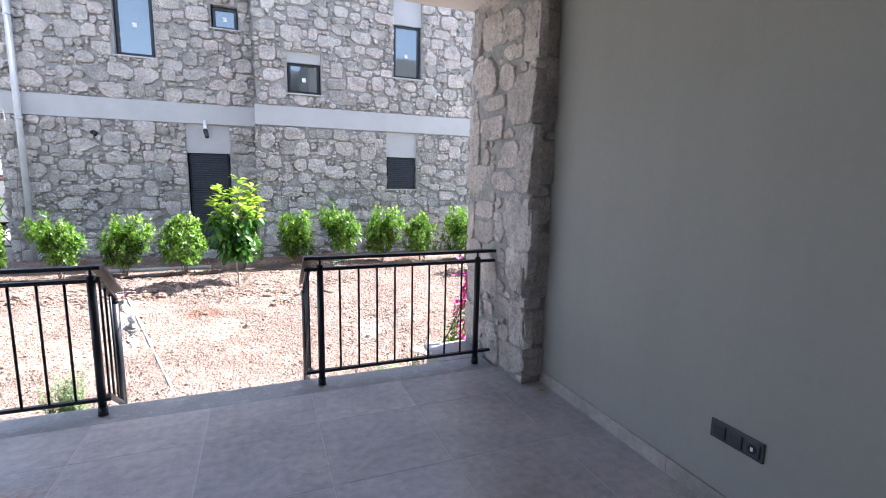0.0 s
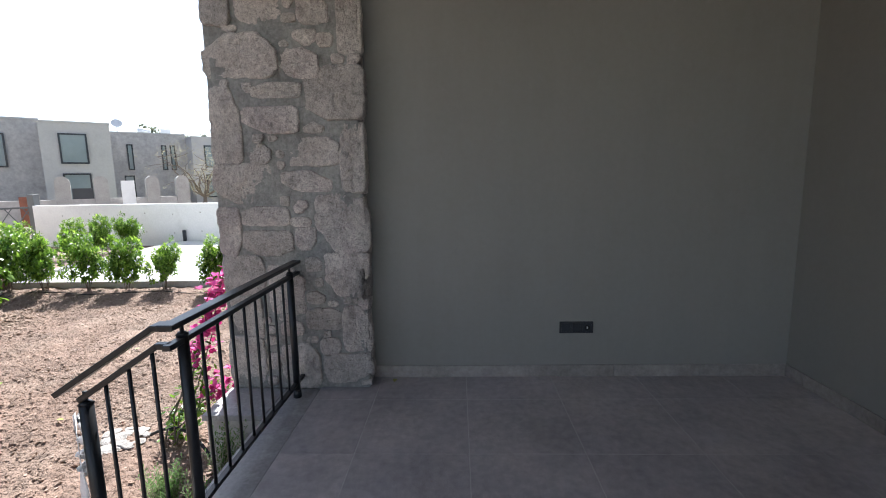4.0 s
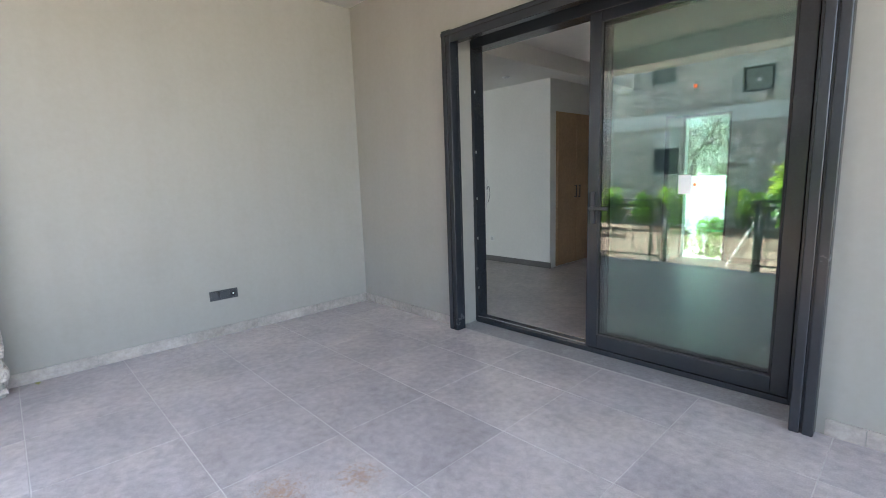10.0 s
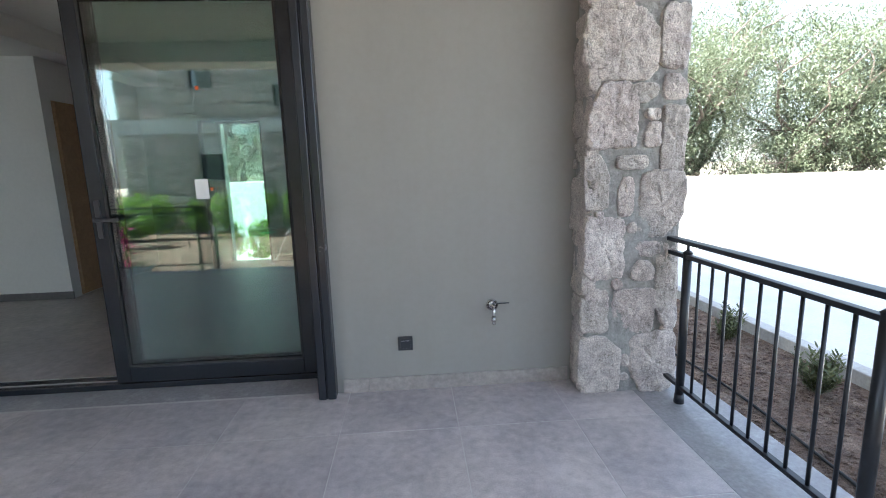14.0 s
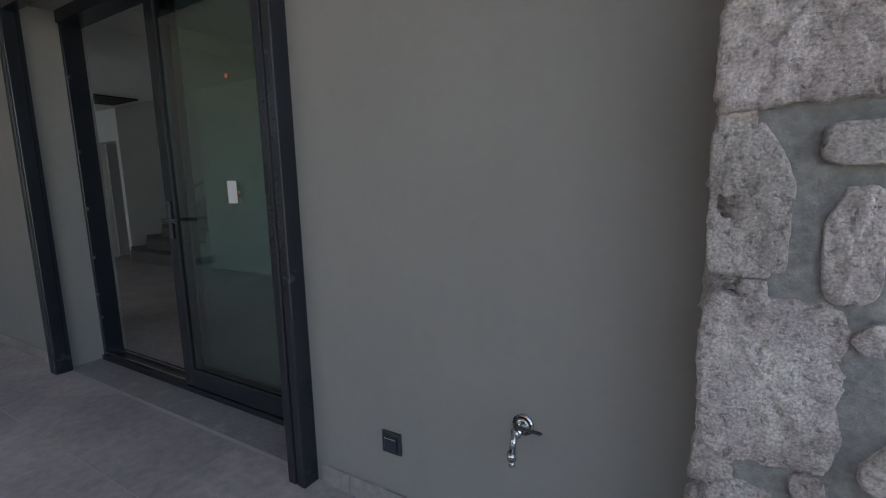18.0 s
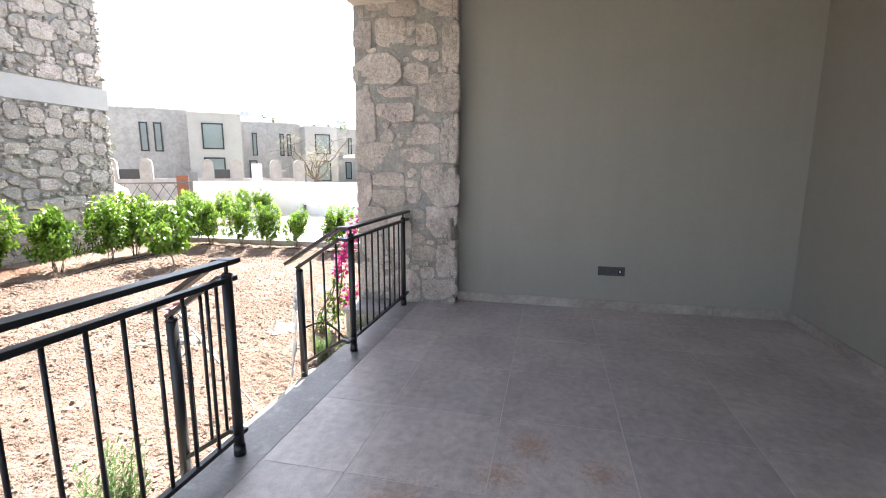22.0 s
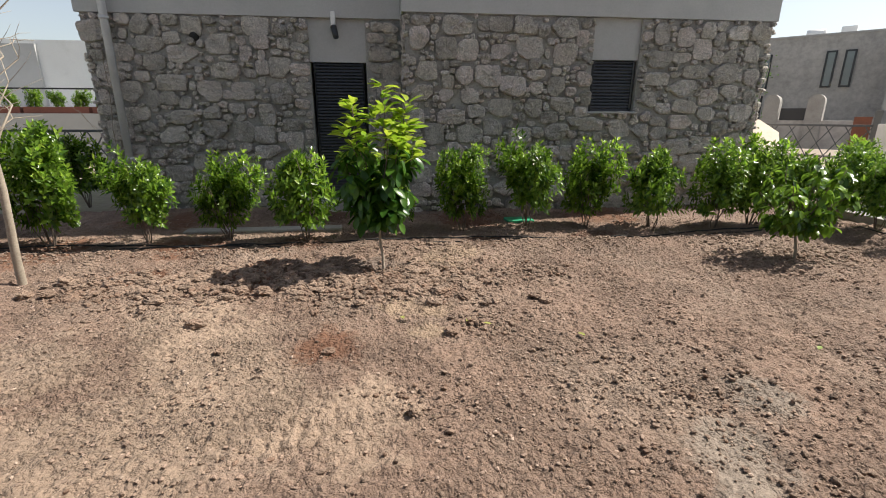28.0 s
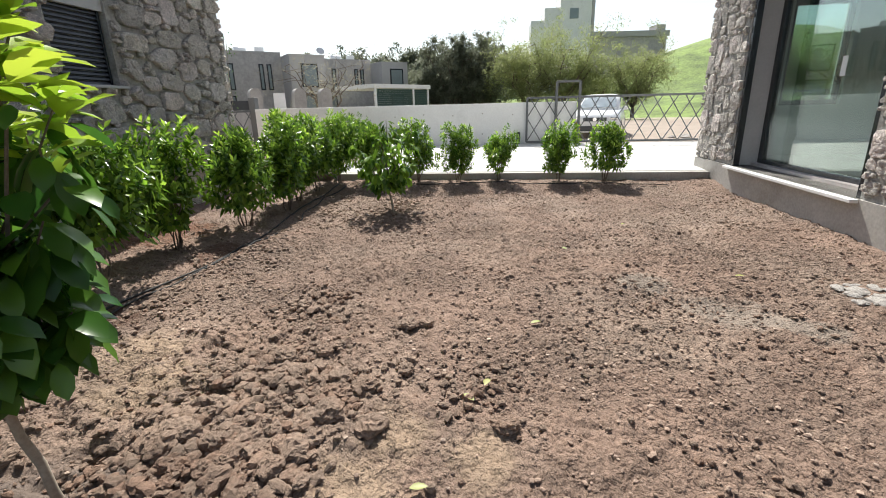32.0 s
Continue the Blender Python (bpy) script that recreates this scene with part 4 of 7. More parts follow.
part("vent_pipe", bm, M_RUBBER, house, "black round vent pipe end", True)

# ---- boundary wall, gates and the distance ----
bw = thing("boundary_wall", "long white painted concrete boundary wall", "wall", kind="structure")
part_box("wall_body", M_WALLWHITE, bw, 10.72, 10.95, 5.05, 13.4, -0.6, 0.90, 0.01)


# stone step below the shuttered door, and a pale concrete strip before it
part_box("door_step", M_CONCRETE, house, -1.75, -0.55, 11.25, 11.74, -0.6, -0.27, 0.012, "plain grey concrete door step")
bm = bmesh.new()
box(bm, -3.0, -0.95, 10.02, 10.22, -0.55, -0.378, 0.02)
structure("concrete_strip", bm, M_CONCRETE, "pale strip of concrete set in the soil behind the hedge", "paving")
# ---- sliding door ----
door = thing("sliding_door", "anthracite aluminium sliding glass door, half open", "door", at=(0, 0, 0))
# shutter guides and head, proud of the wall
for gx0, gx1 in ((0.352, 0.448), (-2.06, -1.96)):
    bm = bmesh.new()
    w3 = (gx1 - gx0) / 2
    for a, b2, y1 in ((gx0, gx0 + w3 - 0.004, -0.170), (gx0 + w3 + 0.004, gx1, -0.170)):
        box(bm, a, b2, -0.25, y1, 0.0, 2.445, 0.006)
    box(bm, gx0 + 0.004, gx1 - 0.004, -0.27, -0.188, 0.0, 2.44)
    part("shutter_guide", bm, M_ALU, door, "ribbed anthracite shutter guide")
bm = bmesh.new()
box(bm, -2.06, 0.448, -0.25, -0.178, 2.345, 2.44, 0.006)
box(bm, -2.06, 0.448, -0.25, -0.165, 2.40, 2.43, 0.004)
part("head_rail", bm, M_ALU, door)
# fixed outer frame
FY0, FY1 = -0.62, -0.47
bm = bmesh.new()
box(bm, 0.405, 0.438, FY0, FY1 - 0.025, 0.0, 2.43, 0.004)
part("frame_jamb", bm, M_ALU, door)
bm = bmesh.new()
box(bm, -2.04, -1.905, FY0, FY1, 0.0, 2.43, 0.004)
part("frame_jamb", bm, M_ALU, door)
bm = bmesh.new()
box(bm, -1.905, 0.405, FY0, FY1, 2.35, 2.43, 0.004)
part("frame_head", bm, M_ALU, door)
bm = bmesh.new()
box(bm, -1.905, 0.405, FY0, FY1, 0.0, 0.035, 0.003)
part("frame_sill", bm, M_ALU, door)
for ty in (-0.50, -0.575):
    bm = bmesh.new()
    box(bm, -1.905, 0.405, ty - 0.006, ty + 0.006, 0.035, 0.05, 0.002)
    part("track", bm, M_CHROME, door, "bright metal running track")


def sash(x0, x1, y0, y1, name, fw=0.085):
    b = bmesh.new()
    z0, z1 = 0.04, 2.365
    for a in ((x0, x0 + fw, z0, z1), (x1 - fw, x1, z0, z1), (x0 + fw, x1 - fw, z0, z0 + 0.10), (x0 + fw, x1 - fw, z1 - fw, z1)):
        box(b, a[0], a[1], y0, y1, a[2], a[3], 0.005)
    s = part(name, b, M_ALU, door, "sliding leaf with green-tinted double glazing")
    for yy in (y0 + 0.012, y1 - 0.018):
        p = part_box("pane", M_GLASS, s, x0 + fw - 0.01, x1 - fw + 0.01, yy, yy + 0.006, z0 + 0.09, z1 - fw + 0.01)
        p.visible_shadow = False
    b = bmesh.new()
    for a in ((x0 + fw, x0 + fw + 0.012, z0 + 0.1, z1 - fw), (x1 - fw - 0.012, x1 - fw, z0 + 0.1, z1 - fw),
              (x0 + fw, x1 - fw, z0 + 0.1, z0 + 0.112)):
        box(b, a[0], a[1], y1 - 0.01, y1 - 0.002, a[2], a[3])
    part("glazing_bead", b, M_RUBBER, s)
    return s


leaf = sash(-1.903, -0.675, -0.535, -0.475, "sliding_leaf")
sash(-1.903, -0.70, -0.61, -0.55, "fixed_leaf")
part_box("price_dot", surface("orange_sticker", (0.75, 0.16, 0.04), 0.5, 0.05), leaf, -1.36, -1.342, -0.476, -0.4755, 1.775, 1.795, label="small orange sticker on the glass")
part_box("price_dot", bpy.data.materials["orange_sticker"], leaf, -1.38, -1.366, -0.476, -0.4755, 1.208, 1.224, label="small orange sticker on the glass")
bm = bmesh.new()
box(bm, -0.735, -0.705, -0.475, -0.462, 0.95, 1.17, 0.004)
tube(bm, (-0.72, -0.47, 1.06), (-0.72, -0.425, 1.06), 0.012)
bar(bm, (-0.72, -0.43, 1.06), (-0.85, -0.43, 1.06), 0.016, 0.022, 0.004)
part("door_handle", bm, M_PLASTIC, leaf, "black lever handle")
part_box("sticker", M_WHITE, leaf, -1.355, -1.28, -0.476, -0.4755, 1.16, 1.275, label="white paper label on the glass")
bm = bmesh.new()
for z in (0.3, 0.75, 1.1, 1.5, 2.0):
    box(bm, 0.401, 0.406, -0.512, -0.50, z, z + 0.022)
part("lock_keep", bm, M_CHROME, door, "small metal lock keeps on the jamb")

# ---- electric fittings and tap ----
sp = thing("socket_plate", "dark grey triple switch and socket plate on the wall", "switch", at=(WALL_X, 1.222, 0.362))
part_box("plate", M_PLASTIC, sp, -0.010, 0, -0.117, 0.117, -0.042, 0.042, 0.003)
for i, yy in enumerate((0.074, 0.0, -0.074)):
    part_box("insert", M_SHUTTER, sp, -0.016, -0.009, yy - 0.030, yy + 0.030, -0.030, 0.030, 0.004)
bm = bmesh.new()
tube(bm, (-0.0185, -0.074, 0.0), (-0.015, -0.074, 0.0), 0.019, seg=18)
part("socket_well", bm, M_RUBBER, sp)
bm = bmesh.new()
box(bm, -0.020, -0.018, -0.079, -0.069, -0.007, 0.009)
part("mark", bm, M_WHITE, sp)

sw = thing("wall_switch", "dark grey single socket plate on the plaster wall", "switch", at=(-2.468, BACK_Y, 0.29))
part_box("plate", M_PLASTIC, sw, -0.043, 0.043, 0, 0.010, -0.043, 0.043, 0.003)
part_box("insert", M_SHUTTER, sw, -0.029, 0.029, 0.009, 0.017, -0.029, 0.029, 0.004)
part_box("edge", M_PIPE, sw, -0.025, 0.025, 0.0175, 0.0182, 0.018, 0.020)

tap = thing("garden_tap", "chrome garden tap with a lever on the wall", "tap", at=(-2.985, BACK_Y, 0.50))
bm = bmesh.new()
tube(bm, (0, 0, 0), (0, 0.008, 0), 0.034, seg=20)
tube(bm, (0, 0.008, 0), (0, 0.016, 0), 0.028, 0.018, seg=20)
part("rosette", bm, M_CHROME, tap, "", True)
bm = bmesh.new()
tube(bm, (0, 0.01, 0), (0, 0.075, 0), 0.011, seg=14)
tube(bm, (0, 0.045, 0), (0, 0.062, 0), 0.017, seg=14)
tube(bm, (0, 0.07, 0.004), (0.004, 0.085, -0.05), 0.0105, 0.009, seg=14)
tube(bm, (0.004, 0.085, -0.05), (0.004, 0.085, -0.072), 0.014, seg=14)
tube(bm, (0.004, 0.085, -0.078), (0.004, 0.085, -0.092), 0.010, seg=14)
part("spout", bm, M_CHROME, tap, "", True)
bm = bmesh.new()
tube(bm, (0, 0.06, 0.012), (0, 0.06, 0.03), 0.006)
bar(bm, (0.006, 0.062, 0.022), (-0.085, 0.080, 0.030), 0.013, 0.006, 0.002)
part("lever", bm, M_PLASTIC, tap, "black coated lever")

# ---- railings ----
def baluster_mesh(h):
    b = bmesh.new()
    tube(b, (0, 0, 0), (0, 0, h), 0.0075, seg=8)
    return finish("baluster", b, M_METAL, True)


def post(parent, x, y, z0=0.0, z1=0.83, w=0.022):
    b = bmesh.new()
    tube(b, (x, y, z0), (x, y, z1), w, seg=16)
    tube(b, (x, y, z0), (x, y, z0 + 0.05), w * 1.25, w * 1.12, seg=16)
    tube(b, (x, y, z1), (x, y, z1 + 0.012), w * 1.15, w * 0.6, seg=16)
    tube(b, (x, y, z1), (x, y, z1 + 0.05), 0.008, seg=8)
    return part("post", b, M_METAL, parent, "", True)


def run(parent, a, b, posts, z_top=0.885, spacing=0.128):
    """A straight level stretch of railing from a to b (x, y), with posts at given shares of its length."""
    a, b = Vector((*a, 0)), Vector((*b, 0))
    d = b - a
    for z, w, h, nm in ((z_top, 0.055, 0.022, "top_rail"), (z_top - 0.075, 0.034, 0.022, "mid_rail"), (0.095, 0.030, 0.020, "bottom_rail")):
        bm2 = bmesh.new()
        bar(bm2, a + Vector((0, 0, z)), b + Vector((0, 0, z)), w, h)
        part(nm, bm2, M_METAL, parent)
    for s in posts:
        p = a + d * s
        post(parent, p.x, p.y)
    me = baluster_mesh(z_top - 0.075 - 0.095)
    marks = sorted(posts)
    for s0, s1 in zip(marks, marks[1:]):
        length = d.length * (s1 - s0)
        n = max(1, round(length / spacing) - 1)
        for i in range(n):
            p = a + d * (s0 + (s1 - s0) * (i + 1) / (n + 1))
            ob = new("baluster", me)
            ob.location = (p.x, p.y, 0.095)
            ob.parent = parent


def stair_end(parent, x, y0, y1, drop=0.27):
    """Sloping end of a railing that runs down beside the step."""
    zt, zm, zb = 0.885, 0.81, 0.095
    for z, w, h, nm, over in ((zt, 0.064, 0.022, "top_rail", 0.08), (zm, 0.034, 0.022, "mid_rail", 0.0), (zb, 0.030, 0.020, "bottom_rail", 0.0)):
        bm2 = bmesh.new()
        k = drop / (y1 - y0)
        bar(bm2, (x, y0, z), (x, y0 + 0.06, z), w, h)
        bar(bm2, (x, y0 + 0.05, z + 0.002), (x, y1 + over, z - drop * 0.93 - over * k), w, h)
        part(nm, bm2, M_METAL, parent)
    post(parent, x, y1 - 0.02, -0.27, zm - drop + 0.0, 0.025)
    part_box("corner_plate", M_METAL, parent, x - 0.034, x + 0.036, y0 - 0.032, y0 + 0.032, zt - 0.008, zt + 0.0135, 0.003)
    me = baluster_mesh(zm - zb)
    for i in range(3):
        y = y0 + 0.04 + (y1 - y0 - 0.06) * (i + 0.4) / 3.3
        ob = new("baluster", me)
        ob.location = (x, y, zb - drop * max(0, (y - y0 - 0.05)) / (y1 - y0 - 0.05))
        ob.parent = parent


rail_e = thing("railing", "black painted metal railing beside the stone pier", "railing", "porch railings")
run(rail_e, (1.66, 3.12), (0.25, 3.12), [0.10, 0.925])
stair_end(rail_e, 0.285, 3.12, 3.50, 0.23)
rail_w = thing("railing", "black painted metal railing along the porch front", "railing", "porch railings")
run(rail_w, (-0.86, 3.12), (-3.95, 3.12), [0.016, 0.34, 0.67, 0.995])
stair_end(rail_w, -0.89, 3.12, 3.46, 0.21)
rail_s = thing("railing", "black painted metal railing along the porch side", "railing", "porch railings")
run(rail_s, (-3.95, -0.06), (-3.95, 3.09), [0.05, 0.375, 0.69], spacing=0.104)


M_TAPE_PINK = surface("pink_tape", (0.72, 0.30, 0.38), 0.5, 0.25, 14, 60, 0.1, second=(0.75, 0.70, 0.70), second_at=0.5, second_scale=14)


def ribbon(name, label, pts, w, mat, twist=1.4):
    """Hanging twisted tape through given points."""
    b = bmesh.new()
    prev = None
    n = 24
    for i in range(n + 1):
        t = i / n * (len(pts) - 1)
        k = min(int(t), len(pts) - 2)
        p = Vector(pts[k]).lerp(Vector(pts[k + 1]), t - k)
        a = t * twist + 0.4
        side = Vector((math.cos(a), math.sin(a), 0.15)) * w * (0.6 + 0.4 * math.sin(i * 1.3))
        thick = Vector((-math.sin(a), math.cos(a), 0)) * 0.0012
        ring = [b.verts.new(p + side + thick), b.verts.new(p - side + thick), b.verts.new(p - side - thick), b.verts.new(p + side - thick)]
        if prev:
            for q in range(4):
                b.faces.new((prev[q], prev[(q + 1) % 4], ring[(q + 1) % 4], ring[q]))
        prev = ring
    return tagged(part(name, b, mat, None, "", True), label, "tape")


ribbon("barrier_tape", "white and pink barrier tape tied to the railing end", [(-0.825, 3.47, 0.62), (-0.56, 3.26, 0.004)], 0.013, M_TAPE, 0.0)
ribbon("barrier_tape", "crumpled white tape hanging from the railing end", [(-0.875, 3.45, 0.60), (-0.815, 3.50, 0.50), (-0.825, 3.49, 0.40), (-0.815, 3.48, 0.26)], 0.045, M_TAPE)
ribbon("barrier_tape", "white and pink tape knotted round the rail", [(-0.915, 3.43, 0.62), (-0.845, 3.50, 0.63), (-0.795, 3.46, 0.66), (-0.855, 3.41, 0.67), (-0.915, 3.44, 0.63)], 0.03, M_TAPE_PINK)
ribbon("barrier_tape", "crumpled white tape hanging from the railing end", [(0.290, 3.52, 0.54), (0.310, 3.52, 0.40), (0.300, 3.53, 0.27)], 0.04, M_TAPE)
ribbon("barrier_tape", "long white tape hanging from the railing end", [(0.280, 3.53, 0.54), (0.290, 3.54, 0.1), (0.260, 3.56, -0.18), (0.240, 3.58, -0.36)], 0.02, M_TAPE)
ribbon("barrier_tape", "white tape tied round the railing post", [(0.260, 3.48, -0.16), (0.310, 3.46, -0.18), (0.310, 3.51, -0.2), (0.260, 3.50, -0.18)], 0.015, M_TAPE)

# concrete pedestal in front of the pier
ped = thing("pedestal", "low concrete pedestal with a grey stone cap", "pedestal", at=(1.47, 3.44, GROUND))
part_box("body", M_CONCRETE, ped, -0.17, 0.20, -0.195, 0.18, -0.1, 0.355, 0.005)
part_box("cap", M_COPING, ped, -0.19, 0.20, -0.195, 0.20, 0.355, 0.395, 0.005, "smooth grey stone cap")

# ---- skirting tiles ----
skirt = thing("skirting", "grey tile skirting along the porch walls", "skirting", kind="structure")
SK = finish("skirting_tile", (lambda b: (box(b, 0, 0.597, 0, 0.011, 0, 0.085, 0.0015), b)[1])(bmesh.new()), M_SKIRT)


def skirting(length, start, turn):
    n = int(length // 0.6)
    for i in range(n + 1):
        w = min(0.6, length - i * 0.6)
        if w < 0.02:
            continue
        ob = new("skirting_tile", SK)
        ob.matrix_basis = pose(*start, 0, 0, turn) @ Matrix.Translation((i * 0.6 + 0.0015, 0, 0)) @ Matrix.Diagonal((w / 0.6, 1, 1, 1))
        ob.parent = skirt


skirting(2.92, (WALL_X, BACK_Y, 0.0), 90)
skirting(1.82 - 0.45, (0.45, BACK_Y, 0.0), 0)
skirting(1.35, (-3.445, BACK_Y, 0.0), 0)

# ---- bay window ----
bay = thing("bay_window", "large anthracite framed window in the stone wall", "window", at=(0, 0, 0), kind="structure")
bm = bmesh.new()
FYB = 3.20
for a in ((BAY_X0, BAY_X0 + 0.09, BAY_Z0, BAY_Z1), (BAY_X1 - 0.09, BAY_X1, BAY_Z0, BAY_Z1), (BAY_X0 + 0.09, BAY_X1 - 0.09, BAY_Z0, BAY_Z0 + 0.09),
          (BAY_X0 + 0.09, BAY_X1 - 0.09, BAY_Z1 - 0.09, BAY_Z1)):
    box(bm, a[0], a[1], FYB, FYB + 0.08, a[2], a[3], 0.005)
part("window_frame", bm, M_ALU, bay)
for yy in (FYB + 0.02, FYB + 0.05):
    p = part_box("pane", M_GLASS, bay, BAY_X0 + 0.08, BAY_X1 - 0.08, yy, yy + 0.006, BAY_Z0 + 0.08, BAY_Z1 - 0.08)
    p.visible_shadow = False
for a, b2 in ((BAY_X0 + 0.002, BAY_X0 + 0.06), (BAY_X1 - 0.06, BAY_X1 - 0.002)):
    part_box("shutter_guide", M_ALU, bay, a, b2, 3.535, 3.617, BAY_Z0, BAY_Z1, 0.006)
for a, b2 in ((BAY_X0, BAY_X0 + 0.004), (BAY_X1 - 0.004, BAY_X1)):
    part_box("reveal", M_RENDER, bay, a, b2, 3.16, 3.533, BAY_Z0, BAY_Z1)
part_box("window_sill", M_WALLWHITE, bay, BAY_X0 - 0.03, BAY_X1 + 0.03, 3.24, 3.72, BAY_Z0 - 0.035, BAY_Z0, 0.006, "pale marble sill")
part_box("sticker", M_WHITE, bay, 4.20, 4.28, FYB + 0.09, FYB + 0.0905, 1.05, 1.25)

# inner window in the east wall and glazed back door
wE = thing("window_east", "dark framed window in the end wall", "window", at=(0, 0, 0), kind="structure")
bm = bmesh.new()
for a in ((1.80, 1.87, 0.74, 2.2), (2.58, 2.65, 0.74, 2.2), (1.87, 2.58, 0.74, 0.81), (1.87, 2.58, 2.13, 2.2)):
    box(bm, 6.62, 6.68, a[0], a[1], a[2], a[3], 0.004)
part("window_frame", bm, M_ALU, wE)
part_box("pane", M_GLASS, wE, 6.645, 6.652, 1.86, 2.59, 0.80, 2.14)
bd = thing("back_door", "narrow glazed back door in a dark frame", "door", at=(0, 0, 0), kind="structure")
bm = bmesh.new()
for a in ((-0.41, -0.37, -0.01, 2.06), (0.20, 0.24, -0.01, 2.06), (-0.37, 0.20, 2.02, 2.06)):
    box(bm, a[0], a[1], -4.86, -4.80, a[2], a[3], 0.004)
part("frame", bm, M_ALU, bd)
part_box("leaf_edge", M_ALU, bd, 0.20, 0.26, -4.75, -4.25, 0.0, 2.02, 0.004, "dark door leaf standing open")

# ---- living room ----
closet = thing("closet", "oak veneer closet with double doors in a wall block", "closet", at=(1.25, -3.07, 0.0))
part_box("carcass", M_WOOD, closet, -0.012, 0, -0.96, 0, 0, 2.13)
for a, b2, hy in ((-0.955, -0.483, -0.53), (-0.477, -0.005, -0.43)):
    dl = part_box("door", M_WOOD, closet, -0.034, -0.012, a, b2, 0.01, 2.12, 0.002)
    bm = bmesh.new()
    bar(bm, (-0.065, hy, 0.95), (-0.065, hy, 1.13), 0.012, 0.012, 0.002)
    tube(bm, (-0.034, hy, 0.96), (-0.065, hy, 0.96), 0.005)
    tube(bm, (-0.034, hy, 1.12), (-0.065, hy, 1.12), 0.005)
    part("handle", bm, M_PLASTIC, dl, "black bar handle")
stairs = thing("staircase", "grey stone staircase with a black metal handrail", "staircase", at=(3.92, -2.97, 0.0))
for i in range(12):
    part_box("step", M_DARKSTONE, stairs, 0.0, 1.342, -0.28 * (i + 1), -0.28 * i + 0.02, 0.17 * i - 0.012, 0.17 * (i + 1), 0.004)
    part_box("stringer", M_INNER, stairs, -0.06, 0.0, -0.28 * (i + 1), -0.28 * i, 0.0 if i < 2 else 0.17 * (i - 2), 0.17 * (i + 1) - 0.03)
    part_box("skirting", M_SKIRT, stairs, 1.344, 1.358, -0.28 * (i + 1) - 0.012, -0.28 * i, 0.17 * i - 0.01, 0.17 * (i + 1) + 0.07, 0.002, "dark stepped skirting on the stair wall")
for i in (0, 3, 6, 9):
    bm = bmesh.new()
    tube(bm, (0.04, -0.28 * i - 0.14, 0.17 * (i + 1)), (0.04, -0.28 * i - 0.14, 0.17 * (i + 1) + 0.82), 0.02)
    part("post", bm, M_METAL, stairs)
for dz, w in ((0.84, 0.05), (0.55, 0.025), (0.25, 0.025)):
    bm = bmesh.new()
    bar(bm, (0.04, 0.0, 0.1 + dz), (0.04, -3.2, 0.1 + dz + 3.2 * 0.17 / 0.28), w, 0.025)
    part("handrail", bm, M_METAL, stairs)
ac = thing("air_grille", "black slotted air grille in the ceiling", "grille", at=(4.455, -2.405, 2.55))
part_box("backing", M_RUBBER, ac, -0.37, 0.37, -0.37, 0.37, -0.006, -0.002)
for a in ((-0.375, -0.345, -0.375, 0.375), (0.345, 0.375, -0.375, 0.375), (-0.345, 0.345, -0.375, -0.345), (-0.345, 0.345, 0.345, 0.375)):
    part_box("frame_bar", M_METAL, ac, *a, -0.022, -0.001)
for i in range(9):
    part_box("slat", M_METAL, ac, -0.345, 0.345, -0.30 + i * 0.072, -0.275 + i * 0.072, -0.018, -0.006)
for x, y, z in ((1.56, -2.39, 2.545), (3.24, -2.30, 2.545), (0.2, -1.6, 2.745)):
    dlt = thing("spotlight", "small round recessed ceiling spotlight", "spotlight", "ceiling spotlights", (x, y, z))
    bm = bmesh.new()
    tube(bm, (0, 0, -0.006), (0, 0, 0.004), 0.05, seg=20)
    part("trim_ring", bm, M_WHITE, dlt, "", True)
    bm = bmesh.new()
    tube(bm, (0, 0, -0.008), (0, 0, -0.005), 0.034, seg=20)
    part("lens", bm, M_PIPE, dlt, "", True)
for x, y, z, c in ((2.29, -2.93, 0.34, "white double socket on the wall"), (2.37, -2.93, 1.11, "open white wall box with loose cables")):
    so = thing("wall_socket", c, "socket", at=(x, y, z))
    part_box("plate", M_WHITE, so, -0.04, 0.04, 0, 0.012, -0.04, 0.04, 0.003)
    part_box("insert", M_PIPE, so, -0.025, 0.025, 0.012, 0.016, -0.025, 0.025, 0.003)

for k, pts in enumerate((((0, 0.01, 0.02), (0.05, 0.05, 0.14), (-0.02, 0.06, 0.20), (-0.07, 0.05, 0.05), (-0.02, 0.05, -0.14), (0.01, 0.03, -0.30)),
                         ((0, 0.01, -0.02), (-0.05, 0.07, 0.06), (-0.11, 0.06, 0.02), (-0.08, 0.05, -0.16), (-0.03, 0.04, -0.22)))):
    cb = bpy.data.curves.new("cable", "CURVE")
    cb.dimensions, cb.bevel_depth, cb.bevel_resolution = "3D", 0.0035, 2
    sp_c = cb.splines.new("NURBS")
    sp_c.points.add(len(pts) - 1)
    for q, p in zip(sp_c.points, pts):
        q.co = (*p, 1)
    sp_c.use_endpoint_u = True
    cb.materials.append(M_PLASTIC if k else M_PIPE)
    co_ = new("cable", cb)
    co_.location = (2.37, -2.93, 1.11)
    tagged(co_, "loose electric cable hanging from a wall box", "cable", "loose cables")

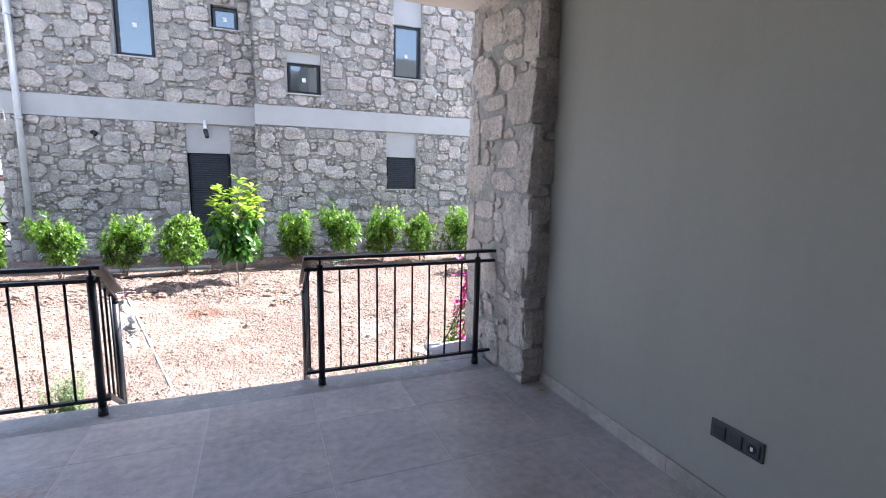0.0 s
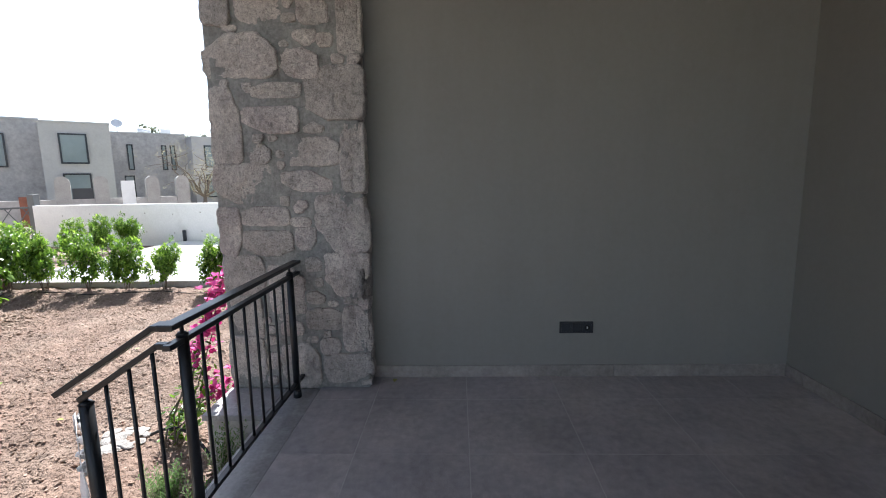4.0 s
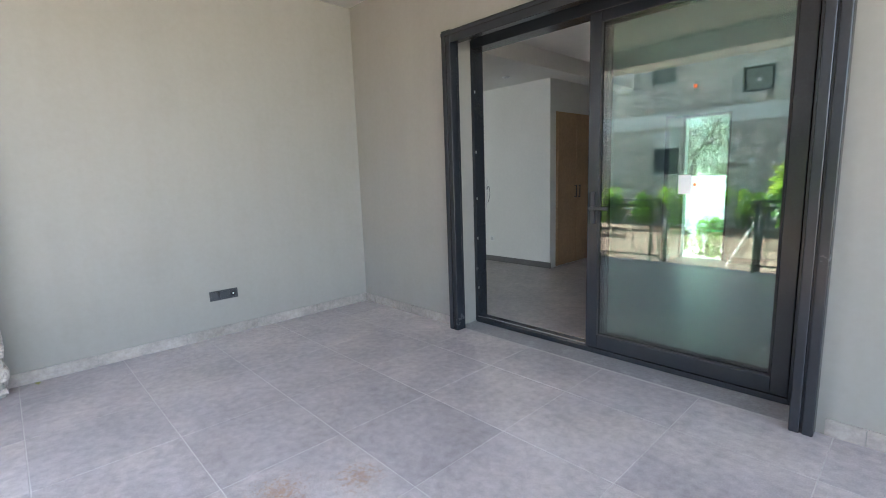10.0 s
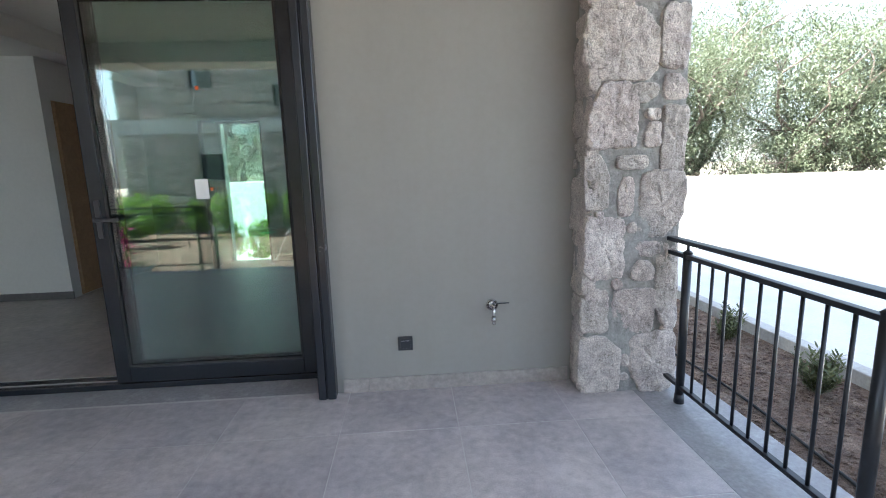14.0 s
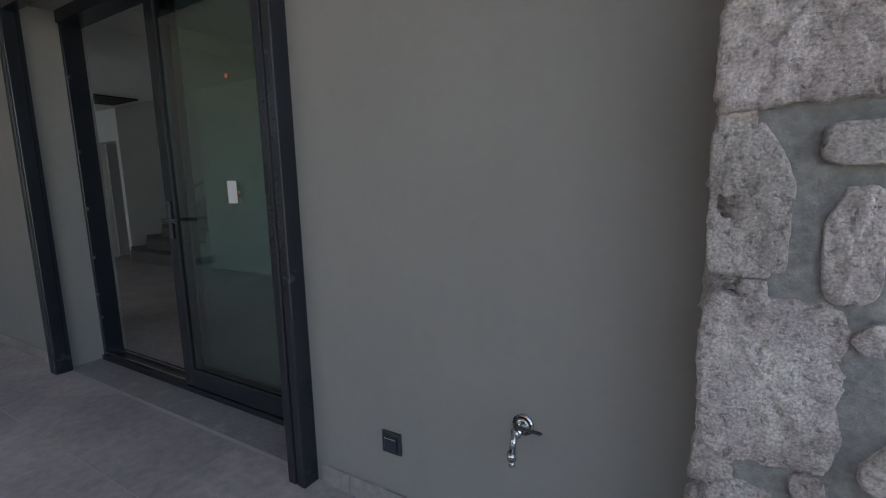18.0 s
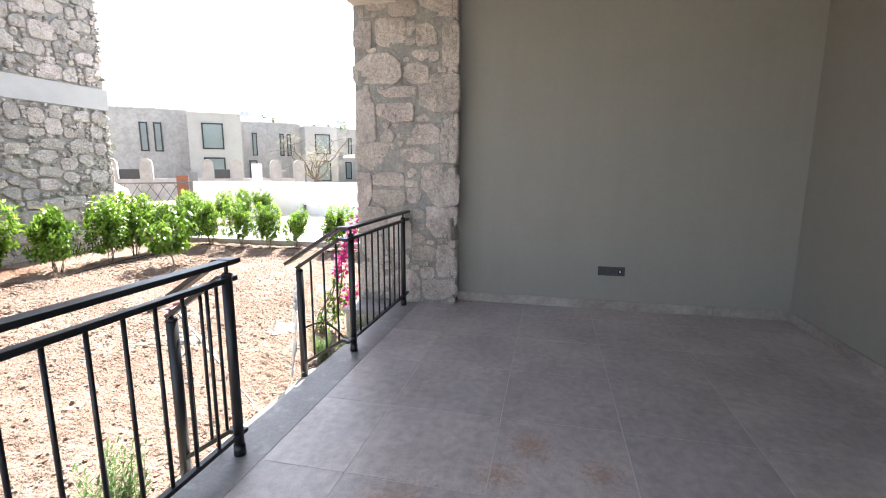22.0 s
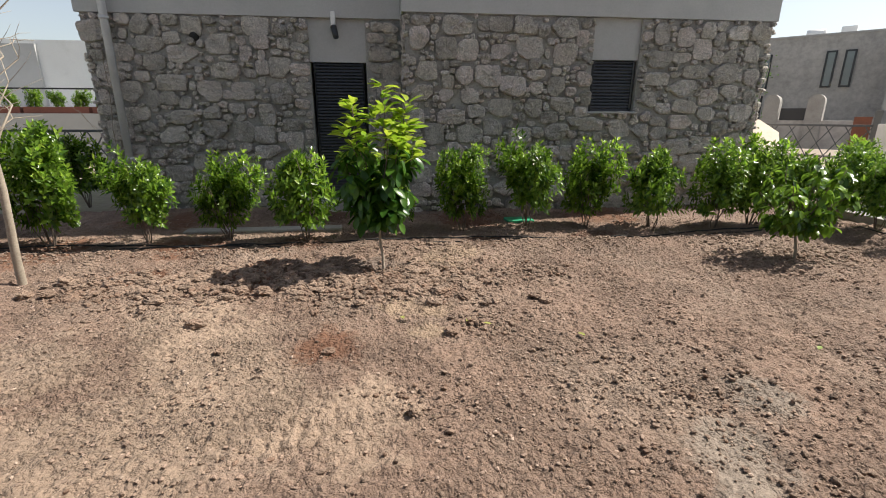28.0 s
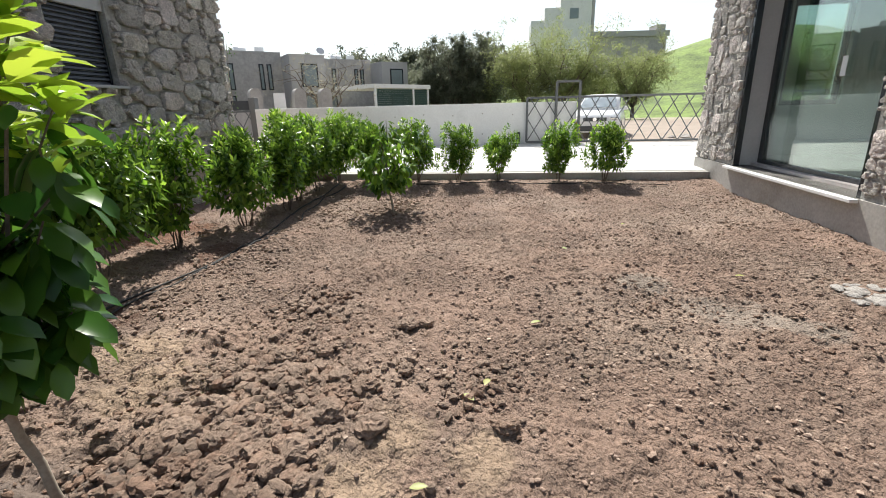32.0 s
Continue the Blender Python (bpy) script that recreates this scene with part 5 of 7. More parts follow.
slit = thing("small_window", "small dark-framed window high in the far room", "window", at=(6.68, -3.50, 1.60))
for nm, a in (("frame_side", (-0.21, -0.17, 0.0, 0.45)), ("frame_side", (0.17, 0.21, 0.0, 0.45)), ("frame_bar", (-0.17, 0.17, 0.0, 0.04)), ("frame_bar", (-0.17, 0.17, 0.41, 0.45)), ("frame_side", (-0.02, 0.02, 0.04, 0.41))):
    part_box(nm, M_ALU, slit, -0.03, 0.03, a[0], a[1], a[2], a[3], 0.003)
p = part_box("pane", M_GLASS, slit, -0.004, 0.004, -0.17, 0.17, 0.04, 0.41)
p.visible_shadow = False
door_leaf = thing("interior_door", "pale grey interior door standing open in the doorway", "door", at=(6.06, -3.10, 0.0))
part_box("leaf", M_RENDER, door_leaf, -0.045, 0.0, -0.68, -0.02, 0.005, 2.03, 0.003)
# ---- plants ----
def raw_mesh(name, verts, faces, mat, smooth=True):
    me = bpy.data.meshes.new(name)
    me.from_pydata(verts, [], faces)
    me.materials.append(mat)
    if smooth:
        me.polygons.foreach_set("use_smooth", [True] * len(me.polygons))
    return me


def add_leaf(verts, faces, base, way, up, length, width, curl=0.25):
    """A leaf of two folded halves, bent along its length."""
    way = way.normalized()
    side = way.cross(up)
    if side.length < 1e-4:
        side = Vector((1, 0, 0))
    side.normalize()
    nrm = side.cross(way)
    rows = ((0.0, 0.0), (0.22, 0.66), (0.50, 1.0), (0.78, 0.80), (1.0, 0.0))
    idx = []
    for t, w in rows:
        p = base + way * (length * t) - nrm * (curl * length * t * t)
        if w == 0:
            verts.append(tuple(p))
            idx.append((len(verts) - 1,))
        else:
            h = side * (width * 0.5 * w)
            verts += [tuple(p - h + nrm * width * 0.12), tuple(p), tuple(p + h + nrm * width * 0.12)]
            n = len(verts)
            idx.append((n - 3, n - 2, n - 1))
    (a,), m1, m2, m3, (e,) = idx
    faces += [(a, m1[1], m1[0]), (a, m1[2], m1[1]), (m3[0], m3[1], e), (m3[1], m3[2], e)]
    for c, d in ((m1, m2), (m2, m3)):
        faces += [(c[0], c[1], d[1], d[0]), (c[1], c[2], d[2], d[1])]


def add_small_leaf(verts, faces, base, way, up, length, width):
    """A small folded leaf of four triangles."""
    way = way.normalized()
    side = way.cross(up)
    side = side.normalized() if side.length > 1e-4 else Vector((1, 0, 0))
    nrm = side.cross(way)
    b = len(verts)
    mid = base + way * (length * 0.5) - nrm * (width * 0.18)
    verts += [tuple(base), tuple(mid - side * (width * 0.5) + nrm * width * 0.22), tuple(mid), tuple(mid + side * (width * 0.5) + nrm * width * 0.22),
              tuple(base + way * length - nrm * length * 0.1)]
    faces += [(b, b + 2, b + 1), (b, b + 3, b + 2), (b + 1, b + 2, b + 4), (b + 2, b + 3, b + 4)]


def add_limb(verts, faces, pts, r0, r1, seg=6):
    """A tapered, bending limb through points."""
    rings = []
    n = len(pts)
    for i, p in enumerate(pts):
        d = (pts[min(i + 1, n - 1)] - pts[max(i - 1, 0)]).normalized()
        a = d.cross(Vector((0.3, 0.9, 0.1))).normalized()
        c = d.cross(a)
        r = r0 + (r1 - r0) * i / (n - 1)
        ring = []
        for k in range(seg):
            t = 2 * math.pi * k / seg
            verts.append(tuple(p + (a * math.cos(t) + c * math.sin(t)) * r))
            ring.append(len(verts) - 1)
        rings.append(ring)
    for r_a, r_b in zip(rings, rings[1:]):
        for k in range(seg):
            faces.append((r_a[k], r_a[(k + 1) % seg], r_b[(k + 1) % seg], r_b[k]))
    faces.append(tuple(rings[-1]))


def bend(a, b, rng, n=5, wob=0.06):
    a, b = Vector(a), Vector(b)
    L = (b - a).length
    return [a.lerp(b, i / (n - 1)) + (Vector((rng.uniform(-1, 1), rng.uniform(-1, 1), rng.uniform(-0.5, 0.5))) * wob * L if 0 < i < n - 1 else Vector()) for i in range(n)]


def shrub_meshes(seed, h, rad, shoots, leaf, per=11, low=0.16):
    """Crown, young shoot tips and stems of one evergreen shrub, rooted at the origin."""
    rng = random.Random(seed)
    sv, sf, lv, lf, yv, yf = [], [], [], [], [], []
    lobes = [(Vector((rng.uniform(-0.6, 0.6) * rad, rng.uniform(-0.6, 0.6) * rad, h * rng.uniform(0.30, 0.80))), rad * rng.uniform(0.34, 0.8)) for _ in range(11)]
    for _ in range(6):
        a = rng.uniform(0, 6.28)
        top = Vector((math.cos(a) * rad * rng.uniform(0.3, 0.8), math.sin(a) * rad * rng.uniform(0.3, 0.8), h * rng.uniform(0.55, 0.9)))
        pts = bend((math.cos(a) * 0.02, math.sin(a) * 0.02, -0.05), top, rng, 6, 0.05)
        add_limb(sv, sf, pts, 0.010, 0.003, 5)
        for q in pts[2:5]:
            b2 = q + Vector((rng.uniform(-1, 1), rng.uniform(-1, 1), rng.uniform(0.2, 1))).normalized() * rad * 0.5
            add_limb(sv, sf, bend(q, b2, rng, 4, 0.08), 0.004, 0.0015, 4)
    for shoot in range(shoots):
        c, r = rng.choice(lobes)
        d = Vector((rng.gauss(0, 1), rng.gauss(0, 1), rng.gauss(0.15, 0.8))).normalized()
        k = rng.uniform(0.35, 1.0) ** 0.6
        p = c + Vector((d.x * r, d.y * r, d.z * r * 1.15)) * k
        p.z = max(h * low, min(h, p.z))
        axis = (Vector((p.x, p.y, (p.z - h * 0.35) * 0.8)).normalized() + Vector((0, 0, 0.55)) + Vector((rng.uniform(-0.4, 0.4), rng.uniform(-0.4, 0.4), 0))).normalized()
        a0 = axis.cross(Vector((0.2, 0.5, 0.8))).normalized()
        b0 = axis.cross(a0)
        for i in range(per):
            t = i * 2.4 + rng.uniform(0, 0.5)
            out = a0 * math.cos(t) + b0 * math.sin(t)
            lift = 0.25 + 0.9 * i / per
            young = i > per * 0.55 and p.z > h * 0.45 and shoot % 2
            add_small_leaf(*((yv, yf) if young else (lv, lf)), p + axis * (leaf * 0.9 * i / per), out + axis * lift, axis, leaf * rng.uniform(0.7, 1.15) * (1.1 - 0.35 * i / per), leaf * 0.40)
    return raw_mesh("crown", lv, lf, M_BUSH), raw_mesh("young_growth", yv, yf, M_BUSHTIP), raw_mesh("woody_base", sv, sf, M_BARK)


SHRUBS = [shrub_meshes(s, 1.0, 0.38 + 0.03 * (s % 3), 300 + 25 * (s % 3), 0.105, 8, 0.24) for s in (11, 12, 13, 14, 15)]


def shrub(x, y, z, size, k, turn, label="bushy evergreen hedge shrub with bright green leaves", group="garden hedge shrubs"):
    e = thing("hedge_shrub", label, "shrub", group, (x, y, z), turn)
    e.scale = (size * 0.80, size * 0.80, size * 1.17)
    for nm, me in zip(("crown", "young_growth", "woody_base"), SHRUBS[k]):
        ob = new(nm, me)
        ob.parent = e
        tagged(ob, "", "", "", "stuff")


rng_s = random.Random(5)
# hedge along the neighbour's wall, then along the driveway kerb
HEDGE = [(-7.2, 9.6), (-6.2, 9.5), (-5.1, 9.55), (-4.23, 9.5), (-3.18, 9.55), (-2.3, 9.68), (-1.3, 9.5), (-0.35, 9.75), (0.68, 9.85), (1.62, 9.95), (2.47, 9.92),
         (3.32, 9.7), (4.18, 9.6), (4.85, 9.75), (5.45, 9.7), (6.0, 9.55), (5.95, 8.9), (6.0, 8.2), (6.0, 7.54), (6.0, 6.9), (5.95, 5.97), (6.0, 5.27)]
SIZES = [0.95, 0.9, 0.95, 1.12, 0.95, 0.9, 1.05, 0.85, 0.92, 1.08, 1.0, 1.03, 0.98, 1.0, 0.95, 0.95, 0.86, 0.80, 0.74, 0.70, 0.76, 0.84]
for i, ((x, y), s) in enumerate(zip(HEDGE, SIZES)):
    shrub(x, y, GROUND + soil_height(min(x, 6.1), y) - 0.01, s * 0.98, i % 5, rng_s.uniform(0, 360))
for i, (x, y, s) in enumerate(((8.6, 10.6, 0.70), (9.3, 10.5, 0.72), (9.9, 10.3, 0.75), (7.3, 10.4, 0.75), (-5.6, 12.6, 1.1), (-6.5, 12.9, 1.1), (-7.6, 12.7, 1.1))):
    shrub(x, y, -0.2 if x > 0 else -0.45, s, (i + 2) % 5, rng_s.uniform(0, 360), "evergreen shrub with glossy green leaves", "shrubs in the beds")
# shrubs behind the house, seen through the back door
for i, (x, y, s) in enumerate(((-0.7, -6.6, 0.95), (0.35, -6.8, 0.85), (1.2, -7.2, 0.9), (-1.9, -6.9, 0.9))):
    shrub(x, y, -0.5, s, i, rng_s.uniform(0, 360), "evergreen shrub behind the house", "shrubs behind the house")


def lemon_leaf_mesh(k, mat):
    v, f = [], []
    add_leaf(v, f, Vector((0, 0, 0)), Vector((1, 0, 0)), Vector((0, 0, 1)), 0.120 + 0.012 * k, 0.064 + 0.005 * k, 0.15 + 0.12 * k)
    return raw_mesh("leaf", v, f, mat)


def lemon_tree(x, y, z, h, seed, count, label, spread=0.42, scale=1.0, tips=True, mat=None):
    """Young citrus tree: thin bent trunk, a few limbs, and every leaf a part."""
    rng = random.Random(seed)
    e = thing("citrus_tree", label, "tree", "", (x, y, z))
    v, f = [], []
    fork = Vector((0.02, 0.03, h * 0.28))
    add_limb(v, f, bend((0.06, -0.02, -0.08), fork, rng, 6, 0.018), 0.017, 0.013, 8)
    tr = raw_mesh("trunk", v, f, M_TWIG)
    ob = new("trunk", tr)
    ob.parent = e
    limbs = []
    v, f = [], []
    ends = [(-0.20, 0.02, 0.90), (0.10, 0.03, 1.0), (0.33, -0.02, 0.92), (-0.28, -0.16, 0.78), (0.30, 0.18, 0.80), (0.12, -0.22, 0.90), (-0.08, 0.32, 0.74), (0.40, 0.1, 0.68), (-0.34, 0.10, 0.66), (0.24, -0.22, 0.72), (-0.24, -0.22, 0.56), (0.08, -0.24, 0.54), (-0.30, 0.0, 0.46), (0.32, 0.06, 0.46), (0.05, 0.26, 0.46), (0.18, -0.14, 0.36), (-0.14, 0.14, 0.34)]
    for ex, ey, ez in ends:
        tip = Vector((ex * spread / 0.36, ey * spread / 0.36, ez * h))
        pts = bend(fork, tip, rng, 7, 0.05)
        v, f = [], []
        add_limb(v, f, pts, 0.008, 0.003, 6)
        limbs.append(pts)
        ob = new("limb", raw_mesh("limb", v, f, M_BARK))
        ob.parent = e
    dark = [lemon_leaf_mesh(k, mat or M_LEMON) for k in range(3)]
    young = [lemon_leaf_mesh(k, M_LEMONTIP) for k in range(3)]
    jv, jf, yv, yf = [], [], [], []
    for i in range(count):
        pts = limbs[i % len(limbs)]
        t = rng.uniform(0.10, 1.0) if i % 3 else rng.uniform(0.72, 1.0)
        k = t * (len(pts) - 1)
        j = min(int(k), len(pts) - 2)
        p = pts[j].lerp(pts[j + 1], k - j)
        a = i * 2.4 + rng.uniform(-0.4, 0.4)
        p = p + Vector((math.cos(a), math.sin(a), rng.uniform(-0.7, 0.7))) * rng.uniform(0, 0.12 if t < 0.8 else 0.04)
        p.z = max(h * 0.20, p.z)
        is_tip = tips and p.z > h * (0.65 + rng.uniform(-0.09, 0.09))
        droop = rng.uniform(0.0, 1.0) if is_tip else rng.uniform(-1.5, 0.1)
        d = Vector((math.cos(a), math.sin(a), droop)).normalized()
        s = scale * rng.uniform(0.75, 1.2)
        if i % 3 == 0 and i < 3 * 290:
            q = d.to_track_quat("X", "Z").to_matrix().to_4x4() @ Matrix.Rotation(rng.uniform(-0.5, 0.5), 4, "X")
            ob = new("leaf", rng.choice(young if is_tip else dark))
            ob.matrix_basis = Matrix.Translation(p) @ q @ Matrix.Diagonal((s, s, s, 1))
            ob.parent = e
        else:
            up = Vector((rng.uniform(-0.4, 0.4), rng.uniform(-0.4, 0.4), 1))
            add_leaf(*((yv, yf) if is_tip else (jv, jf)), p, d, up, 0.125 * s, 0.066 * s, rng.uniform(0.15, 0.45))
    for nm, vv, ff, m in (("foliage", jv, jf, mat or M_LEMON), ("young_foliage", yv, yf, M_LEMONTIP)):
        if vv:
            ob = new(nm, raw_mesh(nm, vv, ff, m))
            ob.parent = e
            tagged(ob, "", "", "", "stuff")
    return e


lemon_tree(-0.42, 8.33, GROUND + soil_height(-0.4, 8.31), 1.79, 3, 1000, "young lemon tree with glossy leaves and yellow-green shoots", 0.34, 1.12)
lemon_tree(4.10, 8.2, GROUND + soil_height(4.1, 8.2), 1.12, 8, 760, "low young citrus tree with dense bright leaves", 0.44, 0.8, False, M_BUSH)

# bare sapling with pale trunk
sap = thing("bare_sapling", "bare young tree with a pale trunk and thin twigs", "tree", "", (-3.79, 8.36, GROUND))
rng_b = random.Random(9)
v, f = [], []
trunk_pts = bend((0, 0, -0.05), (0.10, -0.02, 1.75), rng_b, 7, 0.015)
add_limb(v, f, trunk_pts, 0.038, 0.028, 10)
ob = new("trunk", raw_mesh("trunk", v, f, M_TWIG))
ob.parent = sap
v, f = [], []
for _ in range(9):
    s0 = trunk_pts[rng_b.choice((4, 5, 6))]
    a = rng_b.uniform(0, 6.28)
    tip = s0 + Vector((math.cos(a) * rng_b.uniform(0.3, 0.6), math.sin(a) * rng_b.uniform(0.3, 0.6), rng_b.uniform(0.3, 1.1)))
    pts = bend(s0, tip, rng_b, 6, 0.09)
    add_limb(v, f, pts, 0.012, 0.003, 5)
    for q in pts[2:]:
        add_limb(v, f, bend(q, q + Vector((rng_b.uniform(-0.25, 0.25), rng_b.uniform(-0.25, 0.25), rng_b.uniform(-0.05, 0.3))), rng_b, 4, 0.08), 0.004, 0.0015, 4)
ob = new("bare_crown", raw_mesh("bare_crown", v, f, M_TWIG))
ob.parent = sap


def herb(x, y, z, h, r, seed, label, shoots=46, mat=None, needle=0.028):
    """Rosemary-like tuft: upright shoots with needles."""
    rng = random.Random(seed)
    e = thing("rosemary_bush", label, "herb", "rosemary plants", (x, y, z))
    v, f, sv, sf = [], [], [], []
    for _ in range(shoots):
        a, k = rng.uniform(0, 6.28), rng.uniform(0.05, 1)
        tip = Vector((math.cos(a) * r * k, math.sin(a) * r * k, h * rng.uniform(0.45, 1.0)))
        pts = bend((tip.x * 0.25, tip.y * 0.25, -0.02), tip, rng, 5, 0.05)
        add_limb(sv, sf, pts, 0.0028, 0.001, 4)
        for j in range(30):
            t = 0.12 + 0.88 * j / 30
            q = t * 4
            i0 = min(int(q), 3)
            p = pts[i0].lerp(pts[i0 + 1], q - i0)
            b = j * 2.4
            add_leaf(v, f, p, Vector((math.cos(b), math.sin(b), 0.9)), Vector((0, 0, 1)), needle, needle * 0.22, 0.1)
    for nm, vv, ff, m in (("foliage", v, f, mat or M_HERB), ("woody_base", sv, sf, M_TWIG)):
        ob = new(nm, raw_mesh(nm, vv, ff, m))
        ob.parent = e
        tagged(ob, "", "", "", "stuff")


herb(1.12, 3.42, GROUND, 0.42, 0.13, 21, "green rosemary growing against the concrete pedestal")
herb(0.98, 3.70, GROUND, 0.26, 0.14, 22, "small green rosemary in the soil")
herb(0.80, 3.40, GROUND, 0.28, 0.12, 26, "small green rosemary by the porch edge")
herb(-1.21, 3.50, GROUND, 0.56, 0.14, 23, "tall green rosemary in front of the railing", 90, None, 0.036)
herb(-1.75, 3.50, GROUND, 0.34, 0.16, 24, "small green rosemary in front of the railing")
M_SEEDLING = leaf_material("seedling_leaf", (0.06, 0.075, 0.025), (0.15, 0.16, 0.06), 0.3, 0.5)
for i, (x, y) in enumerate(((-5.45, -1.6), (-5.38, -0.55), (-5.4, 0.25), (-5.4, 1.15), (-5.4, 2.0))):
    herb(x, y, -0.36, 0.30, 0.18, 30 + i, "woody green oleander seedling in the narrow bed", 26, M_SEEDLING, 0.07)

# bougainvillea that leans from the cover to the pier's corner
boug = thing("bougainvillea", "bougainvillea with magenta flowers leaning on the stone pier", "shrub", "", (1.68, 4.10, GROUND))
rng_v = random.Random(4)
fv, ff, gv, gf = [], [], [], []
for k in range(7):
    tip = Vector((rng_v.uniform(0.10, 0.28), rng_v.uniform(-0.40, -0.34), rng_v.uniform(1.08, 1.28))) if k < 5 else Vector((rng_v.uniform(0.02, 0.15), -0.38, rng_v.uniform(0.36, 0.5)))
    pts = bend((rng_v.uniform(-0.10, 0.08), rng_v.uniform(-0.08, 0.10), 0), tip, rng_v, 7, 0.035)
    v, f = [], []
    add_limb(v, f, pts, 0.007, 0.002, 5)
    ob = new("stem", raw_mesh("stem", v, f, M_BARK))
    ob.parent = boug
    for q in range(75):
        t = rng_v.uniform(0.3, 5.99) if k < 5 else rng_v.uniform(0.5, 5.99)
        i0 = int(t)
        p = pts[i0].lerp(pts[min(i0 + 1, 6)], t - i0) + Vector((rng_v.gauss(0, 0.035), rng_v.gauss(0, 0.03), rng_v.gauss(0, 0.05)))
        d = Vector((rng_v.gauss(0, 1), rng_v.gauss(0, 1), rng_v.gauss(0.2, 0.7)))
        hot = (t > 3.0 if k < 5 else t > 4.6) and rng_v.random() < 0.9
        for _ in range(3 if hot else 1):
            d2 = d + Vector((rng_v.gauss(0, 0.7), rng_v.gauss(0, 0.7), rng_v.gauss(0, 0.5)))
            add_leaf(*((fv, ff) if hot else (gv, gf)), p, d2, Vector((0, 0, 1)), 0.042 if hot else 0.05, 0.034 if hot else 0.028, 0.1)
for nm, vv, fa, m in (("blossom", fv, ff, M_PINK), ("foliage", gv, gf, M_BUSH)):
    ob = new(nm, raw_mesh(nm, vv, fa, m))
    ob.parent = boug
    tagged(ob, "", "", "", "stuff")

# dry vine with orange ties climbing beside the downpipe
vine = thing("dry_vine", "thin dry vine stem tied up beside the downpipe", "vine", "", (-4.52, NL_Y - 0.10, GROUND))
v, f = [], []
add_limb(v, f, bend((0, 0, 0), (0.10, 0.03, 2.5), rng_v, 9, 0.012), 0.008, 0.004, 5)
add_limb(v, f, bend((0.05, 0, 0.9), (-0.35, -0.05, 1.55), rng_v, 6, 0.05), 0.004, 0.002, 5)
add_limb(v, f, bend((0.05, 0, 1.1), (-0.6, -0.1, 1.75), rng_v, 6, 0.05), 0.004, 0.002, 5)
ob = new("stem", raw_mesh("stem", v, f, M_TWIG))
ob.parent = vine
vine2 = thing("dry_vine", "thin dry vine climbing the corner of the stone house", "vine", "", (5.55, N_Y - 0.05, GROUND))
v, f, gv, gf = [], [], [], []
vp = bend((0, 0, 0), (0.28, -0.02, 2.3), rng_v, 9, 0.02)
add_limb(v, f, vp, 0.009, 0.004, 5)
for q in range(60):
    p = vp[rng_v.randrange(9)] + Vector((rng_v.gauss(0, 0.06), -0.02, rng_v.gauss(0, 0.12)))
    add_leaf(gv, gf, p, Vector((rng_v.gauss(0, 1), -0.5, rng_v.gauss(0, 1))), Vector((0, -1, 0)), 0.04, 0.02)
for nm, vv, fa, m in (("stem", v, f, M_TWIG), ("leaves", gv, gf, M_HERB)):
    ob = new(nm, raw_mesh(nm, vv, fa, m))
    ob.parent = vine2

def lump(verts, faces, p, r, rng, rings=3, seg=6, flat=0.6):
    """An uneven clod or stone."""
    b = len(verts)
    ax = [r * rng.uniform(0.75, 1.3), r * rng.uniform(0.65, 1.1), r * flat * rng.uniform(0.7, 1.1)]
    turn = rng.uniform(0, 6.28)
    ct, st = math.cos(turn), math.sin(turn)

    def put(x, y, z):
        k = 1 + rng.uniform(-0.32, 0.28)
        x, y, z = x * ax[0] * k, y * ax[1] * k, z * ax[2] * k
        verts.append((p[0] + x * ct - y * st, p[1] + x * st + y * ct, p[2] + z))
    put(0, 0, 1)
    for i in range(1, rings):
        th = math.pi * i / rings
        for j in range(seg):
            ph = 2 * math.pi * (j + 0.5 * (i % 2)) / seg
            put(math.sin(th) * math.cos(ph), math.sin(th) * math.sin(ph), math.cos(th))
    put(0, 0, -1)
    last = len(verts) - 1
    for j in range(seg):
        faces.append((b, b + 1 + j, b + 1 + (j + 1) % seg))
    for i in range(rings - 2):
        for j in range(seg):
            a, c = b + 1 + i * seg + j, b + 1 + i * seg + (j + 1) % seg
            faces.append((a, a + seg, c + seg, c))
    base = b + 1 + (rings - 2) * seg
    for j in range(seg):
        faces.append((base + j, last, base + (j + 1) % seg))


M_CHALK = surface("chalky_concrete", (0.36, 0.335, 0.31), 0.95, 0.2, 8, 40, 0.8, 50, dist=0.02)


# ---- irrigation hose, cover, lids ----
def hose(name, label, pts, r=0.009):
    v, f = [], []
    add_limb(v, f, [Vector(p) for p in pts], r, r, 7)
    return tagged(new(name, raw_mesh(name, v, f, M_RUBBER)), label, "hose")


hose("irrigation_hose", "black irrigation hose lying along the hedge",
     [(x * 0.2, 9.30 + 0.10 * math.sin(x * 0.31) + 0.03 * math.sin(x * 1.3), GROUND + soil_height(x * 0.2, 9.3 + 0.1 * math.sin(x * 0.31) + 0.03 * math.sin(x * 1.3)) + 0.012) for x in range(-36, 30)])
hose("irrigation_hose", "thin black drip hose lying along the hedge",
     [(x * 0.2, 9.42 + 0.08 * math.sin(x * 0.27 + 1), GROUND + soil_height(x * 0.2, 9.42 + 0.08 * math.sin(x * 0.27 + 1)) + 0.012) for x in range(-36, 30)])
hose("irrigation_hose", "black drip hose lying along the kerb shrubs", [(5.78 + 0.06 * math.sin(i * 0.7), 9.2 - i * 0.2, GROUND + 0.02 + soil_height(5.78, 9.2 - i * 0.2)) for i in range(25)], 0.007)
